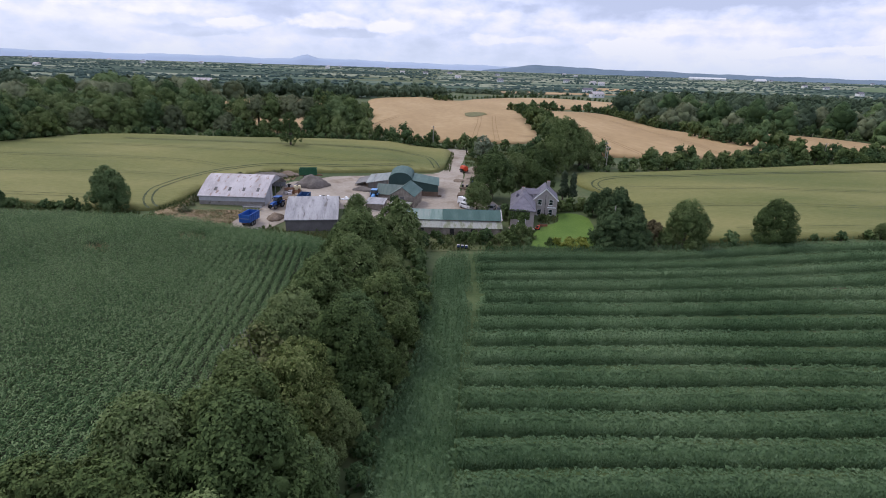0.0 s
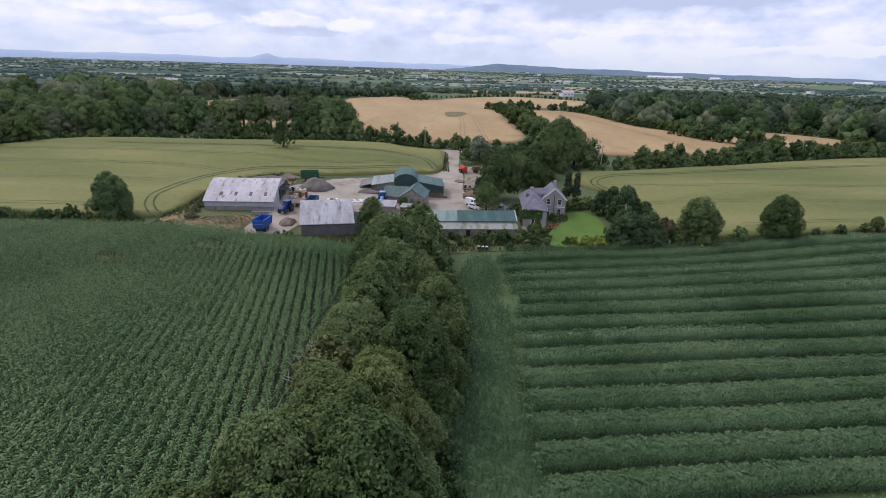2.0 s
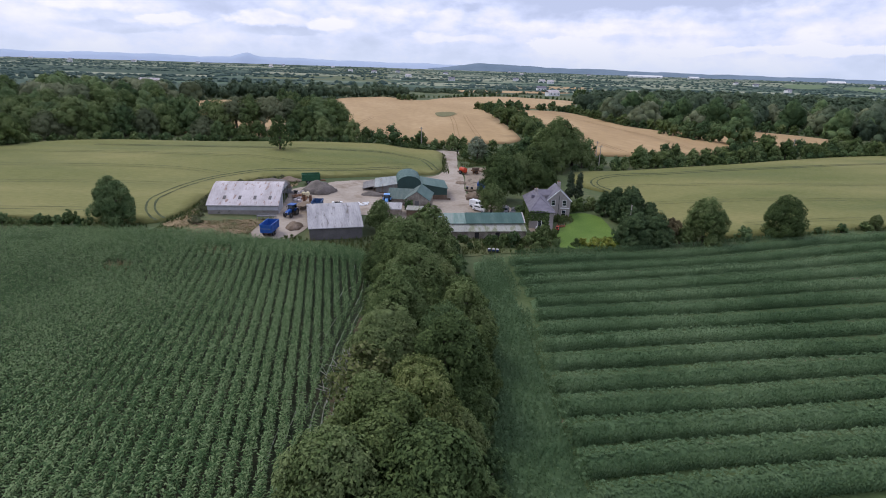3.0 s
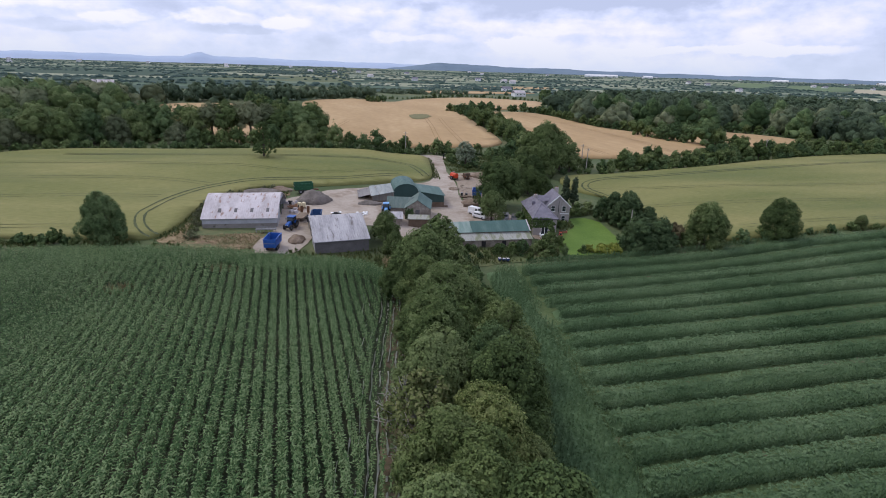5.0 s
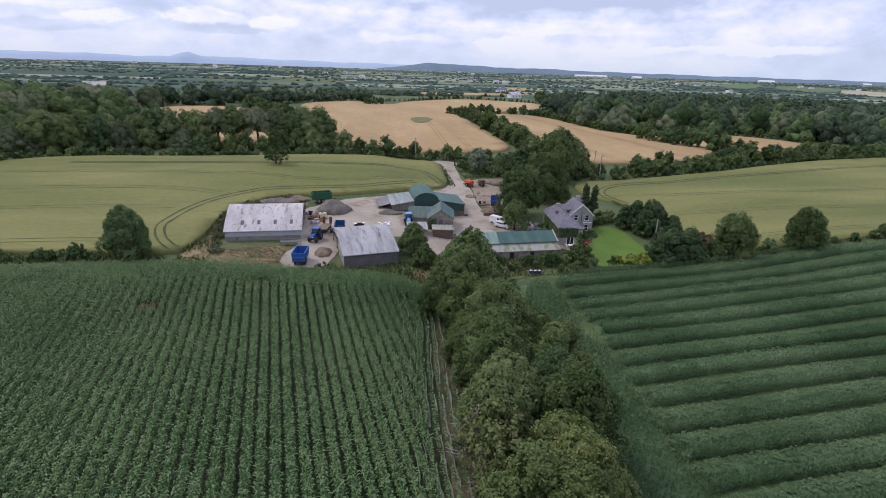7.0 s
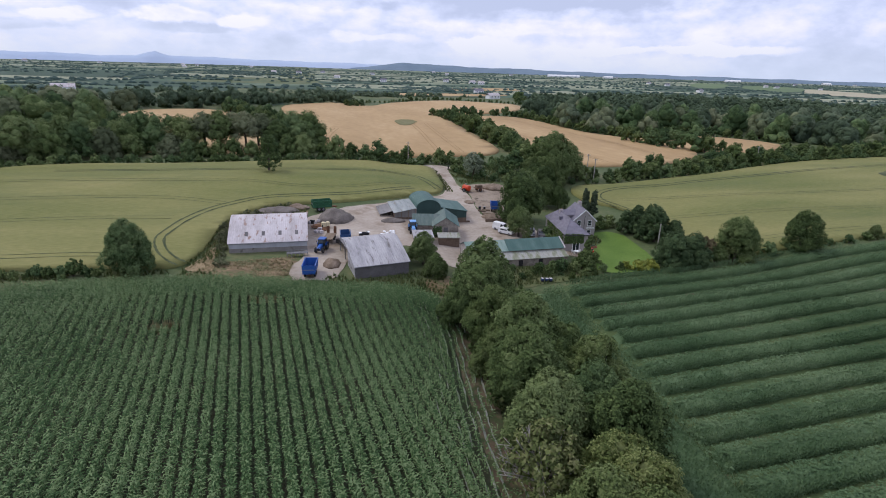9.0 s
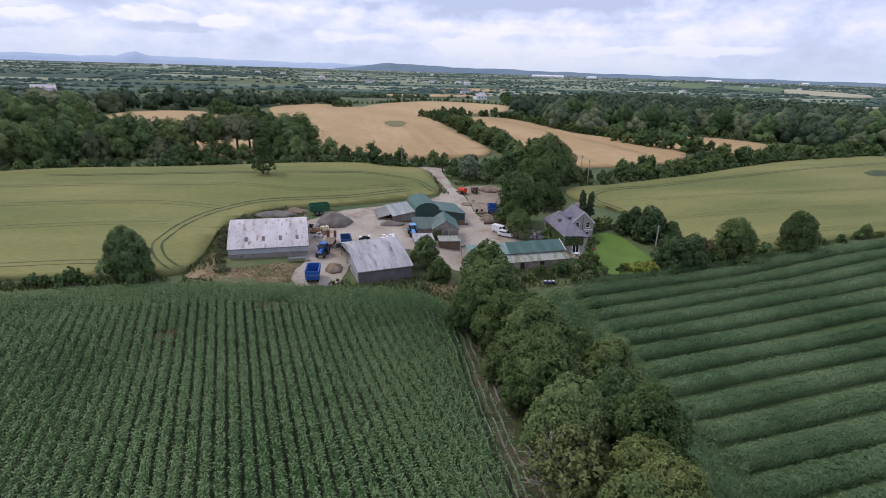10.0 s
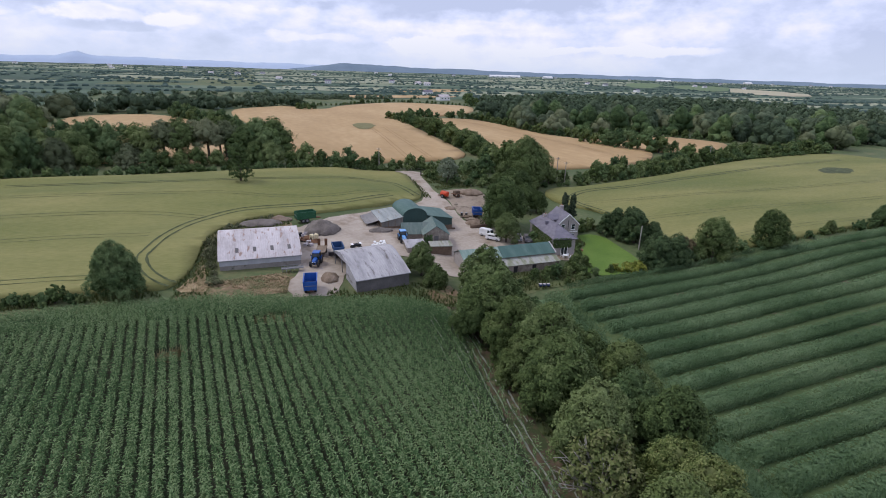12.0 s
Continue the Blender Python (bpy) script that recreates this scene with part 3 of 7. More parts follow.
sheet("barley_field", [(-132, 297), (-150, 391), (-127, 414), (-94, 410), (-62, 330), (-45, 288), (-41, 215), (-74, 219), (-109, 226)], M_BARLEY, 0.7, 9,
      "golden barley field half hidden behind the trees", "barley field", skirt=0.9)
sheet("barley_field", [(40, 660), (220, 700), (240, 760), (60, 730)], M_BARLEY, 0.7, 20, "far strip of ripe barley beyond the hedges", "barley field", skirt=0.9)
sheet("barley_field", [(150, 830), (330, 900), (360, 1000), (180, 960)], M_BARLEY, 0.7, 20, "far strip of pale barley beyond the hedges", "barley field", skirt=0.9)
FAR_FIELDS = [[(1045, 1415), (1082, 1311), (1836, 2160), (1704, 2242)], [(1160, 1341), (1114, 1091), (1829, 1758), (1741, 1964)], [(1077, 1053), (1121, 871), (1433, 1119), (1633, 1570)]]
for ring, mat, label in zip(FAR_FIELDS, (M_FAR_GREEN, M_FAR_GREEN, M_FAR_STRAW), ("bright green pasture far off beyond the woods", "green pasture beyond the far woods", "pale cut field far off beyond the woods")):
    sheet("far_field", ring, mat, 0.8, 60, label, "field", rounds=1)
sheet("hollow", [(15, 362), (26, 371), (31, 359), (21, 331), (14, 335)], M_POND, 0.9, 3, "weedy green hollow in the ripe barley", "hollow", ragged=0.5)

YARD = [(1, 206.5), (9, 206), (12, 201), (9.5, 196), (7.5, 182), (7, 168), (7.5, 160), (6, 152), (5.5, 143), (9, 139), (14, 137), (16, 128), (15, 118), (6, 117), (-4, 118), (-6, 113), (-9, 109),
        (-13, 110), (-14, 117), (-20, 121), (-31, 117), (-35, 106), (-37, 105), (-44, 106), (-43, 112), (-40.5, 117), (-40.3, 128), (-41, 140), (-36, 144), (-29, 149.5), (-20, 151), (-8, 160), (1.6, 165), (3.2, 182), (4.3, 198), (0, 205.5)]
sheet("farmyard", YARD, M_YARD, 0.12, 2.5, "dusty pale concrete and gravel farmyard with its lane", "yard", ragged=0.18)
sheet("bare_ground", [(-64, 108), (-58, 114), (-48, 116.5), (-40, 116), (-42, 108), (-50, 107.5)], M_DIRT, 0.10, 2.5, "scraped earth and dry grass before the shed", "earth", ragged=0.3)
sheet("bare_ground", [(-61, 112), (-58, 120), (-59, 130), (-57, 143), (-46, 149), (-40, 149), (-40, 140), (-57, 138)], M_DIRT, 0.09, 2.5, "rough earth behind the shed", "earth", ragged=0.3)
sheet("bare_ground", [(-20, 103), (-16, 106), (-12.5, 105), (-14, 99), (-17.5, 98)], M_DIRT, 0.10, 2, "brown earth at the corner of the maize", "earth", ragged=0.3)
sheet("field_track", [(-17.8, 98), (-14.8, 96), (-15.2, 86), (-17.0, 70), (-18.5, 57), (-19.2, 47), (-22.5, 10), (-27.5, 10), (-22.9, 47), (-22.1, 57), (-20.8, 70), (-18.4, 84)], M_TRACK, 0.12, 2.5,
      "bare brown track between maize and hedge", "track", ragged=0.15)
sheet("bare_ground", [(-63, 112.2), (-60.8, 115.6), (-58.6, 123), (-57.5, 122.4), (-57.7, 116), (-56.3, 112), (-58, 110.6)], M_STRAW, 0.15, 0.8, "tan scraped earth and straw at the wheat corner", "earth", ragged=0.3, rounds=1)
sheet("bare_ground", [(-63, 89.6), (-61, 90.9), (-58.8, 90.2), (-59.2, 88.9), (-61.4, 88.7)], M_DIRT, 0.14, 0.6, "pale bare patch where the maize has failed", "earth", ragged=0.15)
sheet("bare_ground", [(-49.8, 97), (-47, 97.7), (-44, 97.2), (-44.6, 96.3), (-48, 96.2)], M_DIRT, 0.14, 0.6, "pale bare patch where the maize has failed", "earth", ragged=0.15)
sheet("bare_ground", [(8.3, 172), (14, 176), (22, 173), (21, 163), (14, 153), (12, 140), (6.5, 140.5), (6.2, 152), (7.6, 161)], M_SPOILED, 0.10, 2.5, "brown spoiled ground with ruts beside the lane", "earth", ragged=0.3)
sheet("lawn", [(28, 127.5), (37, 127), (35, 110), (32, 102.5), (17, 102), (20, 110), (24, 117.5), (29, 121)], M_LAWN, 0.15, 2.5, "bright mown lawn beside the farmhouse", "lawn", ragged=0.08)
sheet("garden", [(-8, 99), (6, 99.5), (17, 102), (20, 110), (14, 108), (-6, 107)], M_GARDEN, 0.11, 2.5, "overgrown garden ground with dry grass", "garden", ragged=0.2)


def rut(points, width=0.4, pair=1.9, up=0.80, mat=None, what="green wheat"):
    """Two wheel ruts along a rounded line."""
    p = np.array(points, float)
    for _ in range(3):
        q = np.concatenate([p[:1], np.stack([p[:-1] * 0.75 + p[1:] * 0.25, p[:-1] * 0.25 + p[1:] * 0.75], 1).reshape(-1, 2), p[-1:]])
        p = q
    p = along([tuple(a) for a in p], 3.0)
    d = np.gradient(p, axis=0)
    d = d / np.maximum(np.linalg.norm(d, axis=1, keepdims=True), 1e-6)
    side = np.stack([-d[:, 1], d[:, 0]], -1)
    for off in (-pair / 2, pair / 2):
        rng = np.random.default_rng(int(abs(p[0, 0]) * 7 + off * 3 + 50))
        w = width * rng.uniform(0.55, 1.2, (len(p), 1))
        a, b = p + side * (off - w / 2), p + side * (off + w / 2)
        V = np.concatenate([np.column_stack([a, lie(a[:, 0], a[:, 1]) + up]), np.column_stack([b, lie(b[:, 0], b[:, 1]) + up])])
        n = len(p)
        i = np.arange(n - 1)
        ob = new("wheel_rut", mesh_arrays("wheel_rut", V, np.concatenate([np.stack([i, i + 1, i + n + 1], -1), np.stack([i, i + n + 1, i + n], -1)]), mat or M_WHEAT_RUT))
        tagged(ob, "dark wheel rut pressed through the " + what, "wheel rut", "wheel ruts in the " + what, "structure")


for line in ([(-9, 168), (-23, 158.5), (-35, 157), (-46, 156), (-52, 155), (-58, 151), (-63, 147), (-67, 140), (-69, 132), (-70, 128), (-68, 121), (-65, 116), (-63, 114)],
             [(-170, 140), (-92, 144), (-70, 141.5)], [(-170, 157), (-96, 159), (-73, 157), (-60, 151)],
             [(-140, 173), (-100, 174), (-65, 171), (-54, 170), (-43, 164), (-25, 164), (-8, 174)], [(-160, 122), (-85, 121.5), (-76, 120)],
             [(-1, 168), (-2.5, 178), (-5, 186), (-16, 186), (-60, 185), (-110, 186)], [(44, 151), (87, 145), (146, 146), (225, 150)],
             [(48, 131), (55, 131.5), (91, 128), (149, 128), (230, 132)], [(66, 112), (97, 112), (119, 113), (180, 113)],
             [(48, 134), (47.5, 144), (44.5, 152), (48, 159), (58, 162), (75, 160), (130, 172), (152, 178), (215, 188)]):
    curved = len(line) > 8 or line[0] == (-1, 168)
    rut(line, 0.55 if curved else 0.2, 1.75 if curved else 1.8, mat=M_WHEAT_RUT if curved else M_WHEAT_FAINT)

for line in ([(33, 345), (29, 300), (26, 260), (24, 230)], [(24, 345), (21, 300), (17, 262), (14, 228)], [(-24, 300), (-29, 275), (-32, 245), (-33, 228)], [(100, 380), (104, 330), (108, 280), (112, 240), (108, 206)],
             [(70, 385), (72, 320), (74, 260), (76, 202)]):
    rut(line, 0.5, 1.9, 0.76, M_BARLEY_RUT, "ripe barley")

# distant country: a patchwork of small fields with hedges, out to hills coloured blue for haze
rng = np.random.default_rng(11)
far_v, far_f, hedge_lines = [], [], []
row, depth = 470.0, 70.0
while row < 4600:
    step = depth * rng.uniform(0.8, 1.25)
    x, end = -1.0 * row - 200, 1.75 * row + 300
    while x < end:
        wide = rng.uniform(90, 260) * (1 + row / 2500)
        skew = rng.uniform(-0.12, 0.12) * step
        quad = [(x, row), (x + wide, row + skew), (x + wide + skew, row + step), (x + skew, row + step)]
        c = np.mean(quad, 0)
        if math.hypot(*c) < 4750 and not (row < 640 and -160 < c[0] < 400):
            k = len(far_v)
            far_v += [(a, b, ground(a, b, 0.35)) for a, b in quad]
            far_f += [(k, k + 1, k + 2), (k, k + 2, k + 3)]
            hedge_lines += [(quad[0], quad[1]), (quad[1], quad[2])]
        x += wide
    row += step
    depth *= 1.05
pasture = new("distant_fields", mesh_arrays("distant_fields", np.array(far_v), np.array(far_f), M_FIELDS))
tagged(pasture, "patchwork of distant green and straw-coloured fields, greens made bluish for haze", "fields", kind="stuff")


def hill_range(name, label, start, end, radius, tops, mat, rough):
    """A long low range of hills at the horizon: bearings in degrees from +y, height by bearing."""
    rng = np.random.default_rng(len(label))
    n = 160
    ang = np.radians(np.linspace(start, end, n))
    top = np.interp(np.degrees(ang), [t[0] for t in tops], [t[1] for t in tops])
    wob = sum(np.sin(ang * f + rng.uniform(0, 6)) * a for f, a in ((60, 1.0), (140, 0.6), (310, 0.35), (700, 0.2))) * rough
    rows = []
    for r, k in ((radius - 120, 0.0), (radius - 70, 0.5), (radius, 1.0), (radius + 60, 0.55)):
        rows.append(np.stack([np.sin(ang) * r, np.cos(ang) * r, 5 + np.maximum(top + wob, 1.0) * k], -1))
    V = np.concatenate(rows)
    F = []
    for j in range(3):
        i = np.arange(n - 1) + j * n
        F += [np.stack([i, i + 1, i + n + 1], -1), np.stack([i, i + n + 1, i + n], -1)]
    ob = new(name, mesh_arrays(name, V, np.concatenate(F), mat, smooth=True))
    return tagged(ob, label, "hills", kind="structure")


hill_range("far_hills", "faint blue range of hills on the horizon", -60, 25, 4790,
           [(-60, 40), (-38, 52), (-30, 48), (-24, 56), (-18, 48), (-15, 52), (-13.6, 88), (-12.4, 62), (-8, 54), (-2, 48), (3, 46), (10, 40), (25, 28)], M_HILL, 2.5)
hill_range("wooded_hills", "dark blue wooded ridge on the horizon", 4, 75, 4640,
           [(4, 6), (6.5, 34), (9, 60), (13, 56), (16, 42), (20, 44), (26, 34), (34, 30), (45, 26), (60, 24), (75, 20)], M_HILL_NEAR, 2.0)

# ---- trees and crops ----
def ball(sub):
    bm = bmesh.new()
    bmesh.ops.create_icosphere(bm, subdivisions=sub, radius=1.0)
    V = np.array([v.co for v in bm.verts])
    F = np.array([[v.index for v in f.verts] for f in bm.faces])
    bm.free()
    return V, F


BALL0, BALL1 = ball(1), ball(2)


def leaves(C, N, size, rng):
    """Leaf sprays at C that face N: one pointed blade each."""
    n = len(C)
    t = np.cross(N, rng.normal(size=(n, 3)))
    t /= np.maximum(np.linalg.norm(t, axis=1, keepdims=True), 1e-6)
    b = np.cross(N, t)
    s = size[:, None]
    V = np.stack([C - t * s * 0.9 + b * s * rng.uniform(-0.3, 0.3, (n, 1)), C + t * s * rng.uniform(0.1, 0.5, (n, 1)) + b * s * 0.8, C + t * s * rng.uniform(0.6, 1.0, (n, 1)) - b * s * 0.7], 1).reshape(-1, 3)
    return V, np.arange(n)[:, None] * 3 + np.array([[0, 1, 2]])


def crown_arrays(seed, radius, low, high, lobes, count, leaf, squash=1.0, pointed=0.0, loose=0.0, core=None, tuft=26, solid=0.78, lobe=(0.20, 0.36), sleek=0.25):
    """A crown of lobes, each set with tufts of leaf sprays, round an open core."""
    rng = np.random.default_rng(seed)
    core = BALL0 if core is None else core
    tall = high - low
    C, R = [], []
    for i in range(lobes):
        h = rng.uniform(0.06, 0.94) ** 0.85
        a = i * 2.4 + rng.uniform(-0.5, 0.5)
        wide = min(0.82 + 0.7 * h, 1.0) * (1 - h ** 1.6) ** 0.55 * (1 - pointed * h)
        r = rng.uniform(*lobe) * radius * (1 - 0.45 * pointed * h)
        k = max(0.0, wide * radius - r * 0.8) * rng.uniform(0.82, 1.12)
        C.append((math.cos(a) * k, math.sin(a) * k * squash, low + h * tall - r * 0.45 * (h > 0.7)))
        R.append(r)
    C.append((0, 0, low + tall * 0.42)), R.append(0.52 * radius * (1 - 0.4 * pointed))
    C.append((0, 0, low + tall * 0.70)), R.append(0.40 * radius * (1 - 0.5 * pointed))
    C, R = np.array(C), np.array(R)
    tufts = max(8, count // tuft)
    w = R ** 2
    pick = rng.choice(len(C), tufts * 4, p=w / w.sum())
    D = rng.normal(size=(tufts * 4, 3))
    D[:, 2] += 0.3
    D /= np.linalg.norm(D, axis=1, keepdims=True)
    P = C[pick] + D * R[pick][:, None] * rng.uniform(0.80, 1.02 + 0.5 * loose, (tufts * 4, 1))
    keep = P[:, 2] > low * 0.6
    for c, r in zip(C, R):
        keep &= np.linalg.norm(P - c, axis=1) > r * 0.84
    P, D = P[keep][:tufts], D[keep][:tufts]
    each = max(1, count // max(1, len(P)))
    tr = radius * rng.uniform(0.075, 0.15, len(P))
    E = rng.normal(size=(len(P), each, 3)) + D[:, None] * 0.75
    E /= np.linalg.norm(E, axis=2, keepdims=True)
    Q = (P[:, None] + E * (tr[:, None, None] * rng.uniform(0.55, 1.12 + loose, (len(P), each, 1)))).reshape(-1, 3)
    N = (D[:, None] * sleek + E * (0.9 - sleek) + rng.normal(size=E.shape) * (0.42 - 0.32 * sleek) + (0, 0, 0.25)).reshape(-1, 3)
    N /= np.linalg.norm(N, axis=1, keepdims=True)
    V, F = leaves(Q, N, leaf * rng.uniform(0.6, 1.3, len(Q)), rng)
    Vs, Fs, base = [V], [F], len(V)
    for c, r in zip(C, R):
        B = core[0] * (r * (solid - 0.25 * loose)) * rng.uniform(0.66, 1.12, (len(core[0]), 1)) + c
        B[:, 2] = np.maximum(B[:, 2], low * 0.8)
        Vs.append(B), Fs.append(core[1] + base)
        base += len(B)
    return np.concatenate(Vs), np.concatenate(Fs), C, R


def make_tree(name, seed, height, radius, mat, label, low=0.12, lobes=16, count=2500, leaf=0.4, squash=1.0, pointed=0.0, loose=0.0, group="", category="tree", solid=0.78, lobe=(0.20, 0.36), sleek=0.25, core=None, tuft=26):
    """A tree: tapered trunk with limbs, and a crown of leaf sprays."""
    top = thing(name, pose(0, 0, 0), label, category, group)
    V, F, C, R = crown_arrays(seed, radius, height * low, height, lobes, count, leaf, squash, pointed, loose, solid=solid, lobe=lobe, sleek=sleek, core=core, tuft=tuft)
    rng = np.random.default_rng(seed + 1)
    bm = bmesh.new()
    fork = Vector((rng.uniform(-0.2, 0.2), rng.uniform(-0.2, 0.2), height * max(low + 0.08, 0.22)))
    tr = 0.022 * height + 0.03 * radius
    tube((0, 0, -0.3), (0, 0, 0.5), tr * 1.35, tr, 8, bm)
    tube((0, 0, 0.5), fork, tr, tr * 0.75, 8, bm)
    order = np.argsort(-C[:, 2])[:9]
    for k in order:
        c = Vector(C[k])
        bend = fork.lerp(c, 0.5) + Vector((0, 0, 0.1 * height * rng.uniform(-0.2, 0.5)))
        tube(fork, bend, tr * 0.5, tr * 0.32, 6, bm)
        tube(bend, c, tr * 0.32, tr * 0.1, 6, bm)
    part("trunk", bm, M_BARK, top)
    ob = new("crown", mesh_arrays("crown", V, F, mat))
    ob.parent = top
    return top


def plant_copies(kinds, places, rng, size=(0.85, 1.15)):
    """The first of each kind goes to a place of its own, the rest are copies. places: rows of x, y and, where given, a size."""
    used = set()
    for i, p in enumerate(places):
        k = kinds[(i * 7 + int(rng.integers(0, 3))) % len(kinds)] if len(kinds) > 1 else kinds[0]
        s = p[2] if len(p) > 2 else rng.uniform(*size)
        m = Matrix.LocRotScale((p[0], p[1], ground(p[0], p[1])), Euler((0, 0, rng.uniform(0, 6.28))), (s * rng.uniform(0.92, 1.08), s * rng.uniform(0.92, 1.08), s))
        if k not in used:
            used.add(k)
            k.matrix_world = m
        else:
            copy_thing(k, m @ Matrix.Diagonal((1 / k.scale.x, 1 / k.scale.y, 1 / k.scale.z, 1)))
    for k in kinds:
        if k not in used:
            for o in (*k.children, k):
                bpy.data.objects.remove(o)


rng = np.random.default_rng(21)

# the double hedgerow of trees between the maize and the beans
row_kinds = [make_tree("hedgerow_tree", 100 + i, h, r, mat, label, low=0.03, lobes=46, count=28000, leaf=0.15, group="trees of the hedgerow", solid=0.60, lobe=(0.17, 0.31), sleek=0.34, tuft=40)
             for i, (h, r, mat, label) in enumerate((
                 (11.0, 5.0, M_LEAF, "broad green hedgerow tree with a rounded bushy crown"),
                 (10.8, 4.8, M_LEAF_WARM, "olive-green hedgerow tree with a domed crown"),
                 (11.0, 4.8, M_LEAF_DARK, "dark green hedgerow tree with a dense crown"),
                 (10.4, 5.2, M_LEAF_YELLOW, "wide yellowish-green hedgerow tree with a loose crown"),
                 (10.6, 4.8, M_LEAF, "green hedgerow tree with a lobed crown")))]
HEDGEROW = [(-12.6, 94.5, 0.62, 0), (-8.8, 91, 0.55, 1), (-13.6, 86, 1.16, 4), (-17.0, 85.5, 0.7, 0), (-8.0, 84, 0.62, 0), (-14.2, 78, 0.98, 1), (-7.2, 77.5, 0.72, 1), (-12.2, 71, 1.12, 0), (-16.2, 71.5, 0.72, 1),
            (-6.4, 70.5, 0.8, 4), (-14.9, 63.5, 1.08, 0), (-7.0, 62, 1.02, 1), (-10.8, 66, 0.85, 4), (-9.6, 57.2, 0.95, 2), (-16.2, 54.2, 1.06, 4), (-5.9, 54.5, 0.55, 1), (-9.6, 50.6, 1.08, 0), (-13.2, 46.2, 0.92, 3),
            (-17.6, 41.2, 0.98, 1), (-13.4, 42.2, 1.02, 3), (-15.6, 38.2, 1.0, 1), (-9.6, 42.6, 0.62, 1), (-16.8, 33, 1.14, 1), (-13.2, 29.8, 1.26, 0), (-20.0, 30.5, 1.16, 0), (-10.4, 34.5, 0.7, 2), (-24, 25.5, 1.05, 1),
            (-18.5, 24, 1.2, 1), (-12.5, 22, 1.15, 0), (-29, 20, 0.9, 4), (-23.5, 18, 1.15, 1), (-17, 15.5, 1.2, 0)]
for k, kind in enumerate(row_kinds):
    plant_copies([kind], [p[:3] for p in HEDGEROW if p[3] == k], rng)
under_kinds = [make_tree("hedge_bush", 140 + i, 3.4, 2.3, mat, "low tangled bush under the hedgerow trees", low=0.0, lobes=9, count=2000, leaf=0.2, group="bushes of the hedgerow", category="bush")
               for i, mat in enumerate((M_LEAF_DARK, M_LEAF))]
plant_copies(under_kinds, np.concatenate([along([(-14.6, 96), (-13.8, 84), (-15.8, 66), (-16.9, 52), (-20.4, 34), (-24.5, 14)], 3.4, rng, 0.5),
                                          along([(-3.5, 94), (-2.5, 75), (-4, 60), (-6.5, 46), (-7.5, 30), (-8.5, 14)], 3.6, rng, 0.5)]), rng, (0.7, 1.2))
dead = make_tree("dead_bush", 160, 4.5, 2.8, M_TWIG, "half-dead olive-brown bush with pale bare twigs in the hedge", low=0.1, lobes=14, count=2600, leaf=0.15, loose=0.7, group="bushes of the hedgerow", category="bush", solid=0.5)
bm = bmesh.new()
rb = np.random.default_rng(161)
for k in range(34):
    a, e = rb.uniform(0, 6.28), rb.uniform(0.25, 1.3)
    d = Vector((math.cos(a) * math.cos(e), math.sin(a) * math.cos(e), math.sin(e)))
    foot, tip = Vector((0, 0, 1.2)) + d * 0.5, Vector((0, 0, 1.4)) + d * rb.uniform(2.4, 3.4)
    tube(foot, tip, 0.05, 0.02, 5, bm)
    for j in range(3):
        q = foot.lerp(tip, rb.uniform(0.4, 0.9))
        tube(q, q + d * 0.5 + Vector(rb.normal(0, 0.35, 3)), 0.025, 0.012, 4, bm)
part("deadwood", bm, M_POLE, dead, "pale bare twigs")
plant_copies([dead], [(-18.5, 49.8, 1.75), (-19.0, 46.2, 1.0)], rng)

# single trees round the farm and along the far side of the beans
edge_kinds = [make_tree("field_tree", 200 + i, 10, 5, mat, label, low=0.02, lobes=36, count=24000, leaf=0.15, solid=0.64, tuft=40, group="trees on the field edge")
              for i, (mat, label) in enumerate(((M_LEAF, "round green tree standing on the field edge"), (M_LEAF_DARK, "dense dark green tree on the field edge")))]
plant_copies([edge_kinds[0]], [(50.2, 103, 0.98), (68.6, 104, 0.9), (92.5, 106, 0.34)], rng)
plant_copies([edge_kinds[1]], [(-71, 112, 0.99), (113, 106, 0.66), (-97, 114, 0.39), (-103, 113, 0.43), (-109, 114, 0.47)], rng)
yard_kinds = [make_tree("yard_tree", 220 + i, 13, 6.2, mat, label, low=0.04, lobes=40, count=22000, leaf=0.18, solid=0.68, sleek=0.45, tuft=44, group="trees round the farmyard")
              for i, (mat, label) in enumerate(((M_LEAF, "large dense tree shading the farmyard"), (M_LEAF, "tall leafy tree behind the farmhouse")))]
plant_copies([yard_kinds[0]], [(13.8, 138.5, 1.0), (9.3, 127, 0.58), (22, 153, 0.75), (26.5, 151, 0.62), (29.5, 148, 0.5), (24.5, 158, 0.6), (38, 170, 0.9), (32, 163, 0.66)], rng)
plant_copies([yard_kinds[1]], [(40.8, 177.5, 1.22), (47, 179, 0.95), (28, 162, 0.72), (33, 178, 0.6), (-17.6, 110.8, 0.52)], rng)
elder = make_tree("elder", 230, 9, 4.8, M_LEAF, "leafy elder with pale blossom beside the sheds", low=0.03, lobes=34, count=9500, leaf=0.24, group="elders by the sheds")
rb = np.random.default_rng(231)
crown = [o for o in elder.children if o.name.startswith("crown")][0]
co = np.array([v.co for v in crown.data.vertices])
pick = co[rb.choice(len(co) - 800, 420)]
pick = pick[np.sin(pick[:, 0] * 1.3) + np.cos(pick[:, 1] * 1.1 + pick[:, 2]) > 0.5]
V, F = leaves(pick * 1.02, np.tile((0.1, -0.3, 0.95), (len(pick), 1)), rb.uniform(0.10, 0.18, len(pick)), rb)
new("blossom", mesh_arrays("blossom", V, F, M_CREAM_LEAF)).parent = elder
